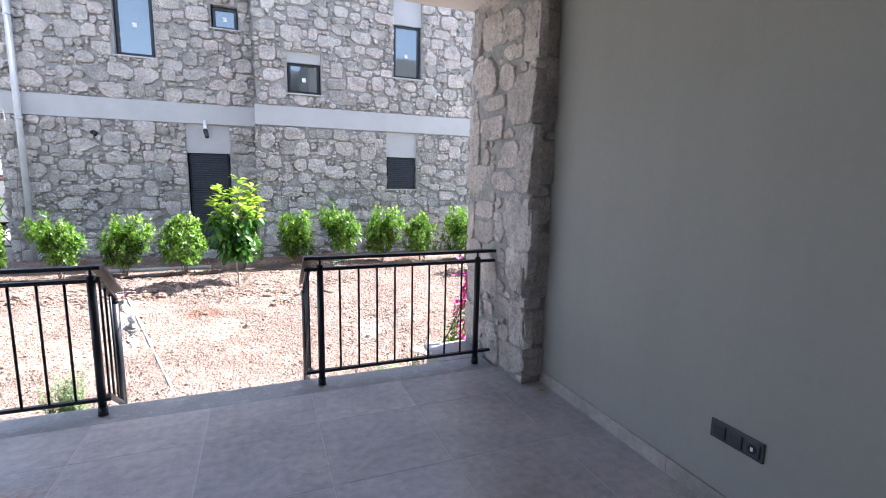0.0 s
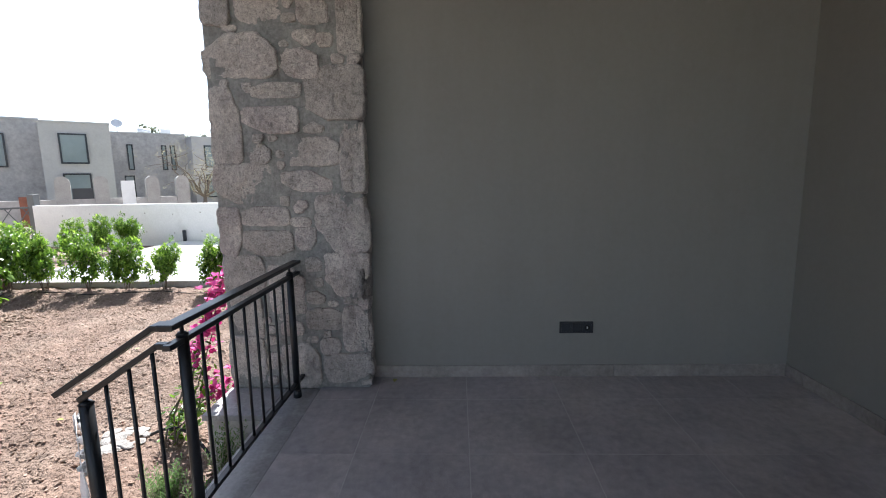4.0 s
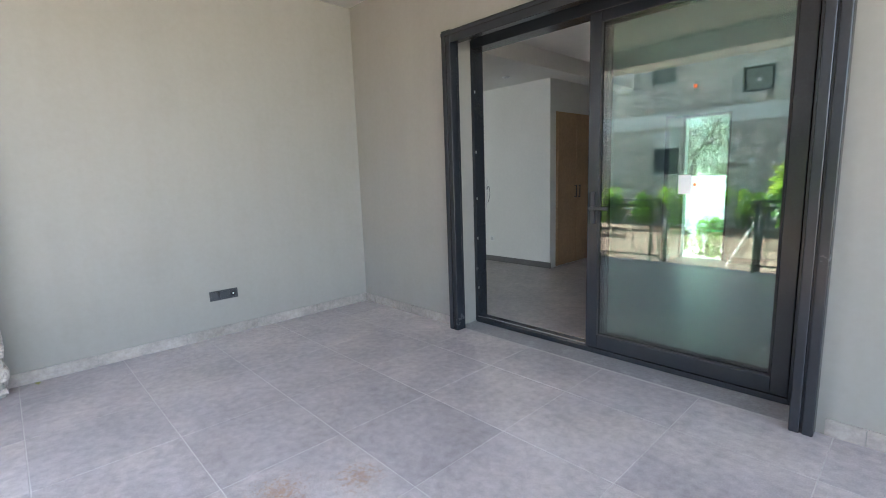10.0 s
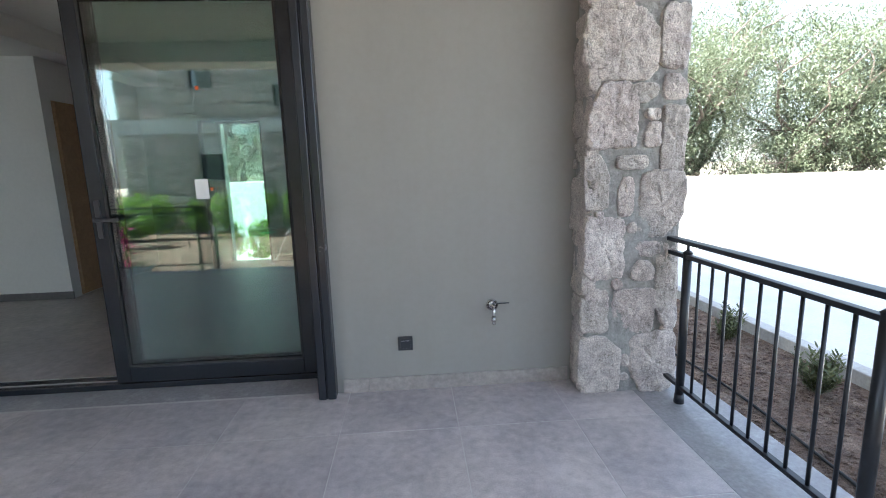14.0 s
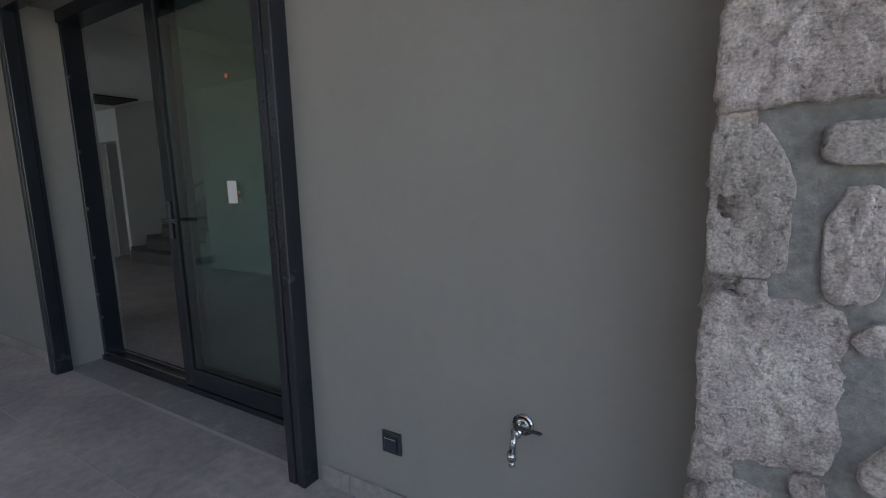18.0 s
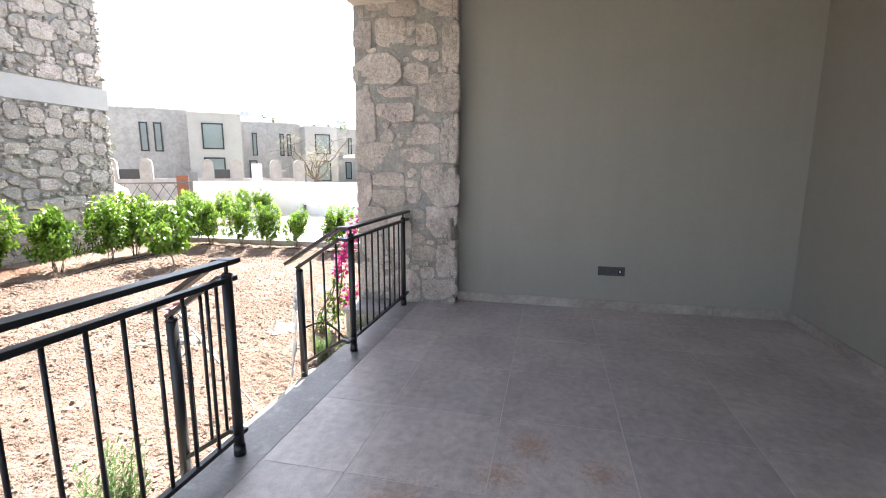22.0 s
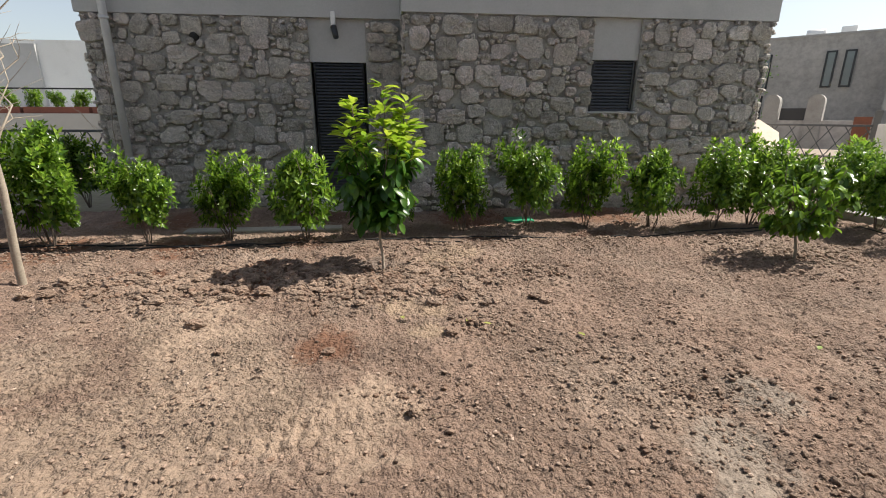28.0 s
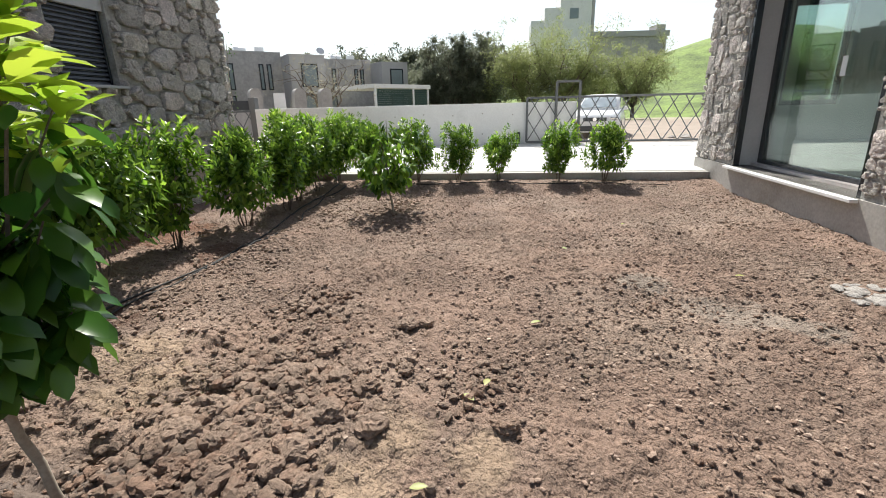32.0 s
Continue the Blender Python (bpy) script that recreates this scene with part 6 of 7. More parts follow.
hose("irrigation_hose", "black drip hose lying in the narrow bed", [(-4.75 + 0.05 * math.sin(i * 0.5), -3.0 + i * 0.25, -0.345) for i in range(24)])
hose("irrigation_hose", "black hose loop by the bougainvillea",
     [(1.70 - 0.30 * (i / 19) ** 1.5, 4.28 - 0.62 * i / 19, GROUND + 0.02 + 0.10 * math.sin(math.pi * i / 19)) for i in range(20)], 0.011)
cov = thing("concrete_spill", "rough pale patch of spilled concrete by the bougainvillea", "concrete", "", (1.66, 4.46, GROUND))
rng_k = random.Random(6)
for i in range(26):
    v, f = [], []
    a, k = rng_k.uniform(0, 6.28), rng_k.random() ** 0.6
    r = rng_k.uniform(0.03, 0.075) * (1.15 - 0.5 * k)
    x, y = 0.20 * k * math.cos(a), 0.17 * k * math.sin(a)
    lump(v, f, (x, y, soil_height(1.66 + x, 4.46 + y) + 0.008), r, rng_k, 4, 8, 0.24)
    ob = new("chunk", raw_mesh("chunk", v, f, M_CHALK, False))
    ob.parent = cov
lid = thing("valve_box", "green plastic valve box lid in the soil", "lid", "", (1.60, 10.30, GROUND - 0.02))
bm = bmesh.new()
box(bm, -0.2, 0.2, -0.13, 0.13, 0.0, 0.05, 0.01)
part("lid_plate", bm, surface("green_plastic", (0.03, 0.33, 0.17), 0.5, 0.08, 8, 60, 0.05), lid)

# ---- soil clutter ----
def clod(verts, faces, r, rng):
    """A larger crumbly clod: a squashed ball with two scales of relief."""
    rings, seg = 13, 19
    seed = rng.uniform(0, 99)
    ax = (rng.uniform(0.8, 1.3), rng.uniform(0.75, 1.1), rng.uniform(0.48, 0.70))

    def put(n):
        k = r * (1 + 0.36 * noise.noise(n * 1.5 + Vector((seed, 0, 0))) + 0.20 * noise.noise(n * 3.4 + Vector((0, seed, 0))) + 0.20 * noise.noise(n * 7.0 + Vector((0, 0, seed))) + rng.uniform(-0.035, 0.035))
        verts.append((n.x * k * ax[0], n.y * k * ax[1], n.z * k * ax[2]))
    put(Vector((0, 0, 1)))
    for i in range(1, rings):
        th = math.pi * i / rings
        for j in range(seg):
            ph = 2 * math.pi * (j + 0.5 * (i % 2)) / seg
            put(Vector((math.sin(th) * math.cos(ph), math.sin(th) * math.sin(ph), math.cos(th))))
    put(Vector((0, 0, -1)))
    last = len(verts) - 1
    for j in range(seg):
        faces.append((0, 1 + j, 1 + (j + 1) % seg))
        base = 1 + (rings - 2) * seg
        faces.append((base + j, last, base + (j + 1) % seg))
    for i in range(rings - 2):
        for j in range(seg):
            a, b = 1 + i * seg + j, 1 + i * seg + (j + 1) % seg
            faces.append((a, a + seg, b + seg, b))


def clod_density(x, y):
    """How thickly the turned clods lie: along the dug strip by the lemon tree, and in loose clusters elsewhere."""
    d = 1.2 * math.exp(-((x + 1.3) / 1.7) ** 4 - ((y - 8.0 - 0.1 * math.sin(3 * x)) / 0.40) ** 2) + math.exp(-((x - 0.1) / 0.55) ** 2 - ((y - 7.75) / 0.32) ** 2)
    d += 0.8 * math.exp(-((x - 0.35) / 0.28) ** 2 - ((y - 6.95) / 0.2) ** 2)
    d += 0.8 * math.exp(-((x - 4.1) / 0.7) ** 2 - ((y - 8.1) / 0.45) ** 2)
    d += 0.6 * math.exp(-((x - 1.2) / 0.35) ** 2 - ((y - 8.0) / 0.3) ** 2)
    d += 0.35 * math.exp(-((y - 9.1) / 0.35) ** 2)
    d += 0.10 * math.exp(-((x - 1.4) / 1.2) ** 2 - ((y - 5.7) / 1.2) ** 2)
    k = noise.noise(Vector((x * 1.6, y * 1.6, 11.0)))
    k2 = noise.noise(Vector((x * 4.3, y * 4.3, 2.0)))
    k3 = noise.noise(Vector((x * 9.0, y * 9.0, 5.0)))
    return d + 0.035 + 0.45 * max(0.0, k + 0.1) * max(0.0, 0.45 + k2) * (0.6 + max(0.0, k3)) + 0.22 * max(0.0, k3 - 0.2)


rng_c = random.Random(77)
pv, pf = [], []
for _ in range(38000):
    x, y = rng_c.uniform(-5.5, 6.1), 3.5 + 5.9 * rng_c.random() ** 1.15
    if noise.noise(Vector((x * 1.1, y * 1.1, 3))) < rng_c.uniform(-0.75, 0.35):
        continue
    if (math.hypot(x + 0.66, y - 6.72) < 0.30 and rng_c.random() < 0.65) or (math.hypot(x, y - 7.08) < 0.38 and rng_c.random() < 0.7):
        continue
    r = rng_c.choice((0.004, 0.005, 0.006, 0.007, 0.009, 0.013))
    lump(pv, pf, (x, y, GROUND + soil_height(x, y) + r * 0.2), r, rng_c, 3, 5, 0.6)
tagged(new("pebbles", raw_mesh("pebbles", pv, pf, M_PEBBLE, False)), "small pebbles and crumbs strewn over the soil", "pebbles", "", "stuff")
pv, pf = [], []
made = 0
while made < 22000:
    x, y = rng_c.uniform(-5.5, 6.0), 3.7 + 7.2 * rng_c.random() ** 1.15
    d = clod_density(x, y)
    if rng_c.random() > d or (math.hypot(x + 0.02, y - 7.1) < 0.33 and rng_c.random() < 0.8) or math.hypot(x + 0.66, y - 6.72) < 0.3:
        continue
    made += 1
    r = rng_c.choice((0.006, 0.007, 0.008, 0.010, 0.012, 0.016, 0.022)) * (0.7 + 1.0 * min(1, d))
    lump(pv, pf, (x, y, GROUND + soil_height(x, y) + r * 0.25), r, rng_c, *((4, 6) if r > 0.012 else (3, 5)))
tagged(new("soil_clods", raw_mesh("soil_clods", pv, pf, M_CLOD, False)), "loose crumbly clods of turned brown earth", "clods", "", "stuff")
pv, pf = [], []
for _ in range(3600):
    x, y = rng_c.uniform(-5.72, -4.24), rng_c.uniform(-2.6, 3.1)
    r = rng_c.choice((0.006, 0.009, 0.012, 0.017, 0.024))
    lump(pv, pf, (x, y, -0.36 + r * 0.25), r, rng_c, 3, 6, 0.5)
tagged(new("mulch_chips", raw_mesh("mulch_chips", pv, pf, bpy.data.materials["bark_mulch"], False)), "loose bark chips and crumbs of earth in the narrow bed", "mulch", "", "stuff")
SINGLE = ((0.318, 7.433, 0.06), (0.124, 6.804, 0.055), (0.56, 7.94, 0.07), (-1.75, 7.1, 0.07), (-1.45, 6.7, 0.04), (-0.72, 6.6, 0.04), (-0.2, 5.9, 0.035))
for i in range(230 + len(SINGLE)):
    while True:
        if i < 90:
            x, y = rng_c.gauss(0.05, 0.45), rng_c.gauss(7.75, 0.27)
        else:
            x, y = rng_c.uniform(-3.4, 0.3), rng_c.gauss(7.92, 0.22)
        if math.hypot(x + 0.4, y - 8.31) > 0.25:
            break
    v, f = [], []
    r = 0.018 + 0.046 * rng_c.random() ** 1.9
    if i >= 230:
        x, y, r = SINGLE[i - 230]
    clod(v, f, r, rng_c)
    ob = new("earth_clod", raw_mesh("earth_clod", v, f, M_CLOD, False))
    ob.location = (x, y, GROUND + soil_height(x, y) + r * 0.3)
    tagged(ob, "large rough clod of turned brown earth", "clod", "large clods by the lemon tree")

# broken concrete beyond the sliding gate
for i, (dx, dy, r) in enumerate(((0.0, 0.0, 0.24), (0.2, 0.42, 0.15), (-0.3, -0.4, 0.13), (0.1, 0.8, 0.10))):
    v, f = [], []
    lump(v, f, (0, 0, 0), r, rng_k, 4, 7, 0.5)
    ob = new("concrete_block", raw_mesh("concrete_block", v, f, M_CHALK, False))
    ob.location = (16.6 + dx, 0.3 + dy, -0.43 + r * 0.2)
    tagged(ob, "broken grey concrete lump on the dusty road", "rubble", "rubble by the gate")

# fallen leaves
M_FALLEN = leaf_material("fallen_leaf", (0.20, 0.27, 0.05), (0.36, 0.34, 0.10), 0.2, 0.5)
for i, (x, y, z) in enumerate(((1.70, 2.50, 0.004), (1.05, 6.6, None), (0.301, 6.989, None), (0.378, 6.9, None), (-0.212, 7.067, None), (2.6, 6.3, None), (3.4, 5.6, None), (1.9, 5.1, None))):
    v, f = [], []
    add_leaf(v, f, Vector((0, 0, 0.012)), Vector((math.cos(i * 2.0), math.sin(i * 2.0), 0.1)), Vector((0, 0, 1)), 0.065, 0.032, 0.15)
    ob = new("fallen_leaf", raw_mesh("fallen_leaf", v, f, M_FALLEN))
    ob.location = (x, y, z if z is not None else GROUND + soil_height(x, y) + 0.008)
    tagged(ob, "fallen yellow-green lemon leaf on the ground", "leaf", "fallen leaves")
# ---- boundary fittings ----
for i in range(9):
    for z in (0.12, 0.62):
        bm = bmesh.new()
        tube(bm, (10.715, 6.6 + i * 0.75, z + 0.04 * (i % 2)), (10.73, 6.6 + i * 0.75, z + 0.04 * (i % 2)), 0.018, seg=10)
        part("tie_hole", bm, M_CONCRETE, bw)
for y in (6.45, 9.3):
    bl = thing("wall_lamp", "small black outdoor lamp on the boundary wall", "lamp", "boundary wall lamps", (10.66, y, -0.09))
    bm = bmesh.new()
    tube(bm, (0, 0, 0), (0, 0, 0.26), 0.045, seg=14)
    part("body", bm, M_PLASTIC, bl, "", True)
    bm = bmesh.new()
    tube(bm, (0, 0, 0.26), (0, 0, 0.285), 0.055, 0.04, 14)
    part("cap", bm, M_METAL, bl, "", True)

M_GATE = surface("grey_gate_paint", (0.11, 0.115, 0.12), 0.5, 0.1, 5, 60, 0.05)


def lattice_gate(name, label, a, b, z0, z1, pitch=0.36, tall=None):
    """Gate of square tube with crossing diagonal bars, from a to b (x, y)."""
    g = thing(name, label, "gate", "", (a[0], a[1], 0))
    A, d = Vector((0, 0, 0)), Vector((b[0] - a[0], b[1] - a[1], 0))
    L = d.length
    u = d.normalized()
    for p, q, w in ((A + Vector((0, 0, z0)), d + Vector((0, 0, z0)), 0.05), (A + Vector((0, 0, z1)), d + Vector((0, 0, z1)), 0.05),
                    (A + Vector((0, 0, z0)), A + Vector((0, 0, z1)), 0.05), (d + Vector((0, 0, z0)), d + Vector((0, 0, z1)), 0.05)):
        bm2 = bmesh.new()
        bar(bm2, p, q, w, w, 0.004)
        part("frame_bar", bm2, M_GATE, g)
    h = z1 - z0
    n = int(L / pitch)
    for sgn in (1, -1):
        for i in range(-2, n + 2):
            s0, s1 = i * pitch, i * pitch + sgn * h * 0.62
            t0, t1 = 0.0, 1.0
            lo, hi = min(s0, s1), max(s0, s1)
            if hi < 0.02 or lo > L - 0.02:
                continue
            if s1 != s0:
                for edge in (0.0, L):
                    t = (edge - s0) / (s1 - s0)
                    if 0 < t < 1:
                        if (s0 < 0 or s0 > L):
                            t0 = max(t0, t)
                        else:
                            t1 = min(t1, t)
            p = u * (s0 + (s1 - s0) * t0) + Vector((0, 0, z0 + h * t0))
            q = u * (s0 + (s1 - s0) * t1) + Vector((0, 0, z0 + h * t1))
            if (q - p).length > 0.05:
                bm2 = bmesh.new()
                bar(bm2, p, q, 0.012, 0.022, 0.0)
                part("lattice_bar", bm2, M_GATE, g)
    if tall:
        for s in tall:
            bm2 = bmesh.new()
            bar(bm2, u * s + Vector((0, 0, z0)), u * s + Vector((0, 0, z1 + 0.36)), 0.06, 0.06, 0.004)
            part("tall_post", bm2, M_GATE, g)
        bm2 = bmesh.new()
        bar(bm2, u * tall[0] + Vector((0, 0, z1 + 0.36)), u * tall[1] + Vector((0, 0, z1 + 0.36)), 0.05, 0.05, 0.004)
        part("tall_rail", bm2, M_GATE, g)
    return g


lattice_gate("sliding_gate", "grey steel sliding gate with diagonal lattice", (10.66, 6.25), (10.66, -0.6), -0.05, 1.0, tall=(0.70, 1.25))
lattice_gate("side_gate", "grey steel lattice gate beside the white wall", (10.9, 13.5), (6.6, 17.6), -0.15, 0.85)
bm = bmesh.new()
box(bm, 10.8, 11.0, 13.42, 13.6, -0.3, 1.2, 0.01)
tagged(part("gate_post", bm, M_GATE), "grey steel gate post at the wall end", "post")
# heap of building sand by the side gate
v, f = [], []
lump(v, f, (0, 0, 0), 1.35, random.Random(3), 8, 16, 0.8)
ob = new("sand_heap", raw_mesh("sand_heap", v, f, surface("building_sand", (0.55, 0.47, 0.39), 0.95, 0.15, 2, 30, 0.4, 40)))
ob.location = (8.3, 14.9, -0.1)
tagged(ob, "pale heap of building sand by the gate", "heap")

# ---- parked car ----
part_box("post_guard", surface("yellow_orange_plastic", (0.62, 0.30, 0.04), 0.5, 0.1, 6, 40, 0.05), bpy.data.objects["sliding_gate"], 0.02, 0.14, -1.30, -1.20, -0.02, 0.42, 0.02, "yellow-orange post guard")
car = thing("parked_car", "white compact SUV parked facing the gate", "car", "", (17.0, 3.45, -0.44), -16)


def loft(name, rows, mat, parent, label="", smooth=True):
    """Hull through cross-sections (x, half width, z low, z high, top half width)."""
    v, f = [], []
    for x, w, z0, z1, tw in rows:
        v += [(x, -w, z0), (x, -w * 1.0, z0 + (z1 - z0) * 0.55), (x, -tw, z1 - 0.02), (x, -tw * 0.7, z1), (x, tw * 0.7, z1), (x, tw, z1 - 0.02), (x, w, z0 + (z1 - z0) * 0.55), (x, w, z0)]
    n = 8
    for i in range(len(rows) - 1):
        for j in range(n):
            k = (j + 1) % n
            f.append((i * n + j, i * n + k, (i + 1) * n + k, (i + 1) * n + j))
    f += [tuple(range(n)), tuple(reversed(range((len(rows) - 1) * n, len(rows) * n)))]
    me = raw_mesh(name, v, f, mat, smooth)
    b = bmesh.new()
    b.from_mesh(me)
    bmesh.ops.recalc_face_normals(b, faces=b.faces)
    b.to_mesh(me)
    b.free()
    ob = new(name, me)
    ob.parent = parent
    if label:
        ob["label"] = label
    return ob


loft("body", [(0.0, 0.70, 0.28, 0.72, 0.66), (0.08, 0.82, 0.22, 0.86, 0.74), (0.5, 0.89, 0.2, 0.98, 0.80), (1.1, 0.90, 0.2, 1.06, 0.82), (3.2, 0.90, 0.2, 1.06, 0.82),
              (4.1, 0.87, 0.25, 1.05, 0.78), (4.3, 0.80, 0.32, 0.9, 0.74)], M_CARPAINT, car)
loft("cabin", [(0.95, 0.78, 1.0, 1.06, 0.72), (1.75, 0.76, 1.0, 1.58, 0.60), (2.1, 0.76, 1.0, 1.63, 0.60), (3.4, 0.76, 1.0, 1.60, 0.58), (4.05, 0.74, 1.0, 1.1, 0.66)], M_CARPAINT, car)
bm = bmesh.new()
vs = [bm.verts.new(p) for p in ((0.99, -0.68, 1.10), (0.99, 0.68, 1.10), (1.70, 0.56, 1.55), (1.70, -0.56, 1.55))]
bm.faces.new(vs)
bmesh.ops.solidify(bm, geom=list(bm.faces), thickness=0.02)
bmesh.ops.translate(bm, verts=bm.verts, vec=(-0.04, 0, 0.03))
M_CARGLASS = surface("car_glass", (0.20, 0.24, 0.25), 0.08, 0.05, 3, 30, 0.0, rough_var=0.02)
# pale, partly metallic glass: the sky's reflection is put into its colour
part("windscreen", bm, surface("sky_pale_windscreen", (0.62, 0.68, 0.70), 0.10, 0.05, 3, 30, 0.0, metal=0.7, rough_var=0.02), car, "windscreen that mirrors the sky")
for sy in (-1, 1):
    bm = bmesh.new()
    box(bm, 1.7, 3.5, sy * 0.735 - 0.03, sy * 0.735 + 0.01, 1.12, 1.48, 0.02)
    part("side_window", bm, M_CARGLASS, car)
    bm = bmesh.new()
    box(bm, -0.005, 0.25, sy * 0.66 - 0.13, sy * 0.66 + 0.13, 0.68, 0.80, 0.03)
    part("headlight", bm, M_CHROME, car)
    bm = bmesh.new()
    box(bm, 1.15, 1.3, sy * 0.98 - 0.09, sy * 0.98 + 0.09, 1.02, 1.16, 0.03)
    part("wing_mirror", bm, M_CARPAINT, car)
    for x in (0.80, 3.45):
        bm = bmesh.new()
        tube(bm, (x, sy * 0.66, 0.33), (x, sy * 0.90, 0.33), 0.33, seg=24)
        wh = part("wheel", bm, M_RUBBER, car)
        bm = bmesh.new()
        tube(bm, (x, sy * 0.905, 0.33), (x, sy * 0.915, 0.33), 0.21, seg=20)
        part("rim", bm, M_CHROME, wh)
bm = bmesh.new()
box(bm, -0.03, 0.03, -0.42, 0.42, 0.64, 0.78, 0.02)
gr = part("grille", bm, M_PLASTIC, car)
bm = bmesh.new()
tube(bm, (-0.045, 0, 0.71), (-0.028, 0, 0.71), 0.07, seg=20)
part("badge", bm, M_CHROME, gr)
bm = bmesh.new()
box(bm, -0.02, 0.04, -0.66, 0.66, 0.28, 0.48, 0.03)
part("lower_intake", bm, M_PLASTIC, car)
part_box("number_plate", M_WHITE, car, -0.035, -0.02, -0.26, 0.26, 0.5, 0.61)

# ---- houses across the road ----
def roof_tank(parent, x, y, z):
    b = bmesh.new()
    tube(b, (x - 0.5, y, z + 0.35), (x + 0.5, y, z + 0.35), 0.33, seg=16)
    part("water_tank", b, M_WHITE, parent, "white roof water tank", True)
    part_box("air_unit", M_WHITE, parent, x + 1.3, x + 2.1, y - 0.2, y + 0.2, z, z + 0.7, 0.02, "white outdoor air unit")


def far_house(x, y, turn, w, h, block=0.34):
    hs = thing("terrace_house", "grey two-storey terrace house with dark windows", "house", "terrace houses across the road", (x, y, -0.3), turn)
    xb = w * (1 - block)
    sw_ = part_box("wall", M_FARSTONE, hs, 0, xb, 0, 8, 0, h, label="dark grey stone wall")
    part_box("parapet", M_FARGREY, hs, -0.05, xb, -0.06, 8, h, h + 0.12)
    bw_ = part_box("wing", M_FARGREY, hs, xb, w, -2.6, 8, 0, h - 0.35, label="smooth grey rendered wing")
    part_box("wing_parapet", M_FARGREY, hs, xb - 0.04, w + 0.04, -2.64, 8, h - 0.35, h - 0.25)
    for a, b, z0, z1, yy in ((w * 0.16, w * 0.21, 2.95, 5.1, 0), (w * 0.44, w * 0.485, 2.95, 5.1, 0), (w * 0.515, w * 0.56, 2.95, 5.1, 0), (xb + 0.9, xb + 2.35, 3.1, 5.0, -2.6),
                             (xb + 0.9, xb + 2.35, 0.5, 2.5, -2.6), (w * 0.12, w * 0.2, 0.6, 2.5, 0)):
        bm2 = bmesh.new()
        for q in ((a, a + 0.1, z0, z1), (b - 0.1, b, z0, z1), (a + 0.1, b - 0.1, z0, z0 + 0.1), (a + 0.1, b - 0.1, z1 - 0.1, z1)):
            box(bm2, q[0], q[1], yy - 0.1, yy + 0.03, q[2], q[3])
        wd = part("window", bm2, M_ALU, hs)
        part_box("pane", M_CARGLASS, wd, a + 0.1, b - 0.1, yy - 0.05, yy - 0.03, z0 + 0.1, z1 - 0.1)
        part_box("curtain", M_PIPE, wd, a + 0.12, a + 0.12 + (b - a) * 0.25, yy - 0.028, yy - 0.012, z0 + 0.1, z1 - 0.1)
    roof_tank(hs, w * 0.35, 3.0, h + 0.1)
    bm2 = bmesh.new()
    tube(bm2, (w * 0.12, 2, h + 0.1), (w * 0.12, 2, h + 0.9), 0.03)
    tube(bm2, (w * 0.12, 1.9, h + 0.9), (w * 0.12, 1.75, h + 1.0), 0.1, 0.42, 16)
    part("dish_aerial", bm2, M_PIPE, hs)
    return hs


far_house(23.5, 35.95, -50, 12.2, 6.0, 0.295)
far_house(36.8, 31.0, -50, 9.0, 6.0)
far_house(45.5, 25.0, -50, 8.6, 5.9)
far_house(14.5, 42.0, -50, 10.0, 6.0)

# stone wall with round-topped pillars along the far side of the road
fw_a, fw_b = Vector((13.2, 23.9, -0.2)), Vector((27.0, 7.2, -0.2))
fw_d = (fw_b - fw_a).normalized()
sw_thing = thing("garden_wall", "low stone garden wall with round-topped pillars", "wall", "", tuple(fw_a), math.degrees(math.atan2(fw_d.y, fw_d.x)))
part_box("wall_body", M_FARSTONE, sw_thing, 0, 11.5, -0.15, 0.15, 0, 1.05)
for s in (0.6, 3.0, 4.4, 7.0, 8.3, 10.2, 11.4):
    bm = bmesh.new()
    box(bm, s - 0.26, s + 0.26, -0.26, 0.26, 0, 1.75)
    tube(bm, (s, -0.257, 1.75), (s, 0.257, 1.75), 0.257, seg=20)
    part("pillar", bm, surface("pale_pillar", (0.36, 0.345, 0.325), 0.9, 0.14, 4, 30, 0.4, 20) if s == 0.6 else bpy.data.materials["pale_pillar"], sw_thing, "pale stone pillar with a round top")
for s0, s1 in ((3.3, 4.1), (7.3, 8.0)):
    part_box("gate_leaf", M_SHUTTER, sw_thing, s0, s1, -0.03, 0.03, 0.05, 1.5, label="dark green metal gate leaf")
part_box("orange_gate", surface("orange_wood", (0.22, 0.075, 0.04), 0.6, 0.15, 3, 40, 0.1), sw_thing, 5.6, 6.1, -0.2, -0.16, 0.0, 1.2, label="orange-brown wooden gate")
part_box("sign", M_WHITE, sw_thing, 9.0, 9.5, -0.35, -0.3, 0.5, 1.8, label="white notice board")

# carport with dark green louvres
cp = thing("carport", "carport with white frame and dark green louvred walls", "carport", "", (37.5, 18.8, -0.2), -35)
cp.scale = (0.74, 0.85, 0.9)
M_GREEN = surface("dark_green_louvre", (0.03, 0.065, 0.055), 0.6, 0.1, 3, 30, 0.05)
part_box("roof", M_WALLWHITE, cp, -0.3, 8.3, -3.0, 3.0, 2.9, 3.25)
for x in (0.0, 5.6, 8.0):
    part_box("post", M_WALLWHITE, cp, x - 0.1, x + 0.1, -2.9, -2.7, 0, 2.9)
for i in range(16):
    part_box("louvre", M_GREEN, cp, 0.1, 7.9, -2.8, -2.72, 0.05 + i * 0.175, 0.05 + i * 0.175 + 0.155)

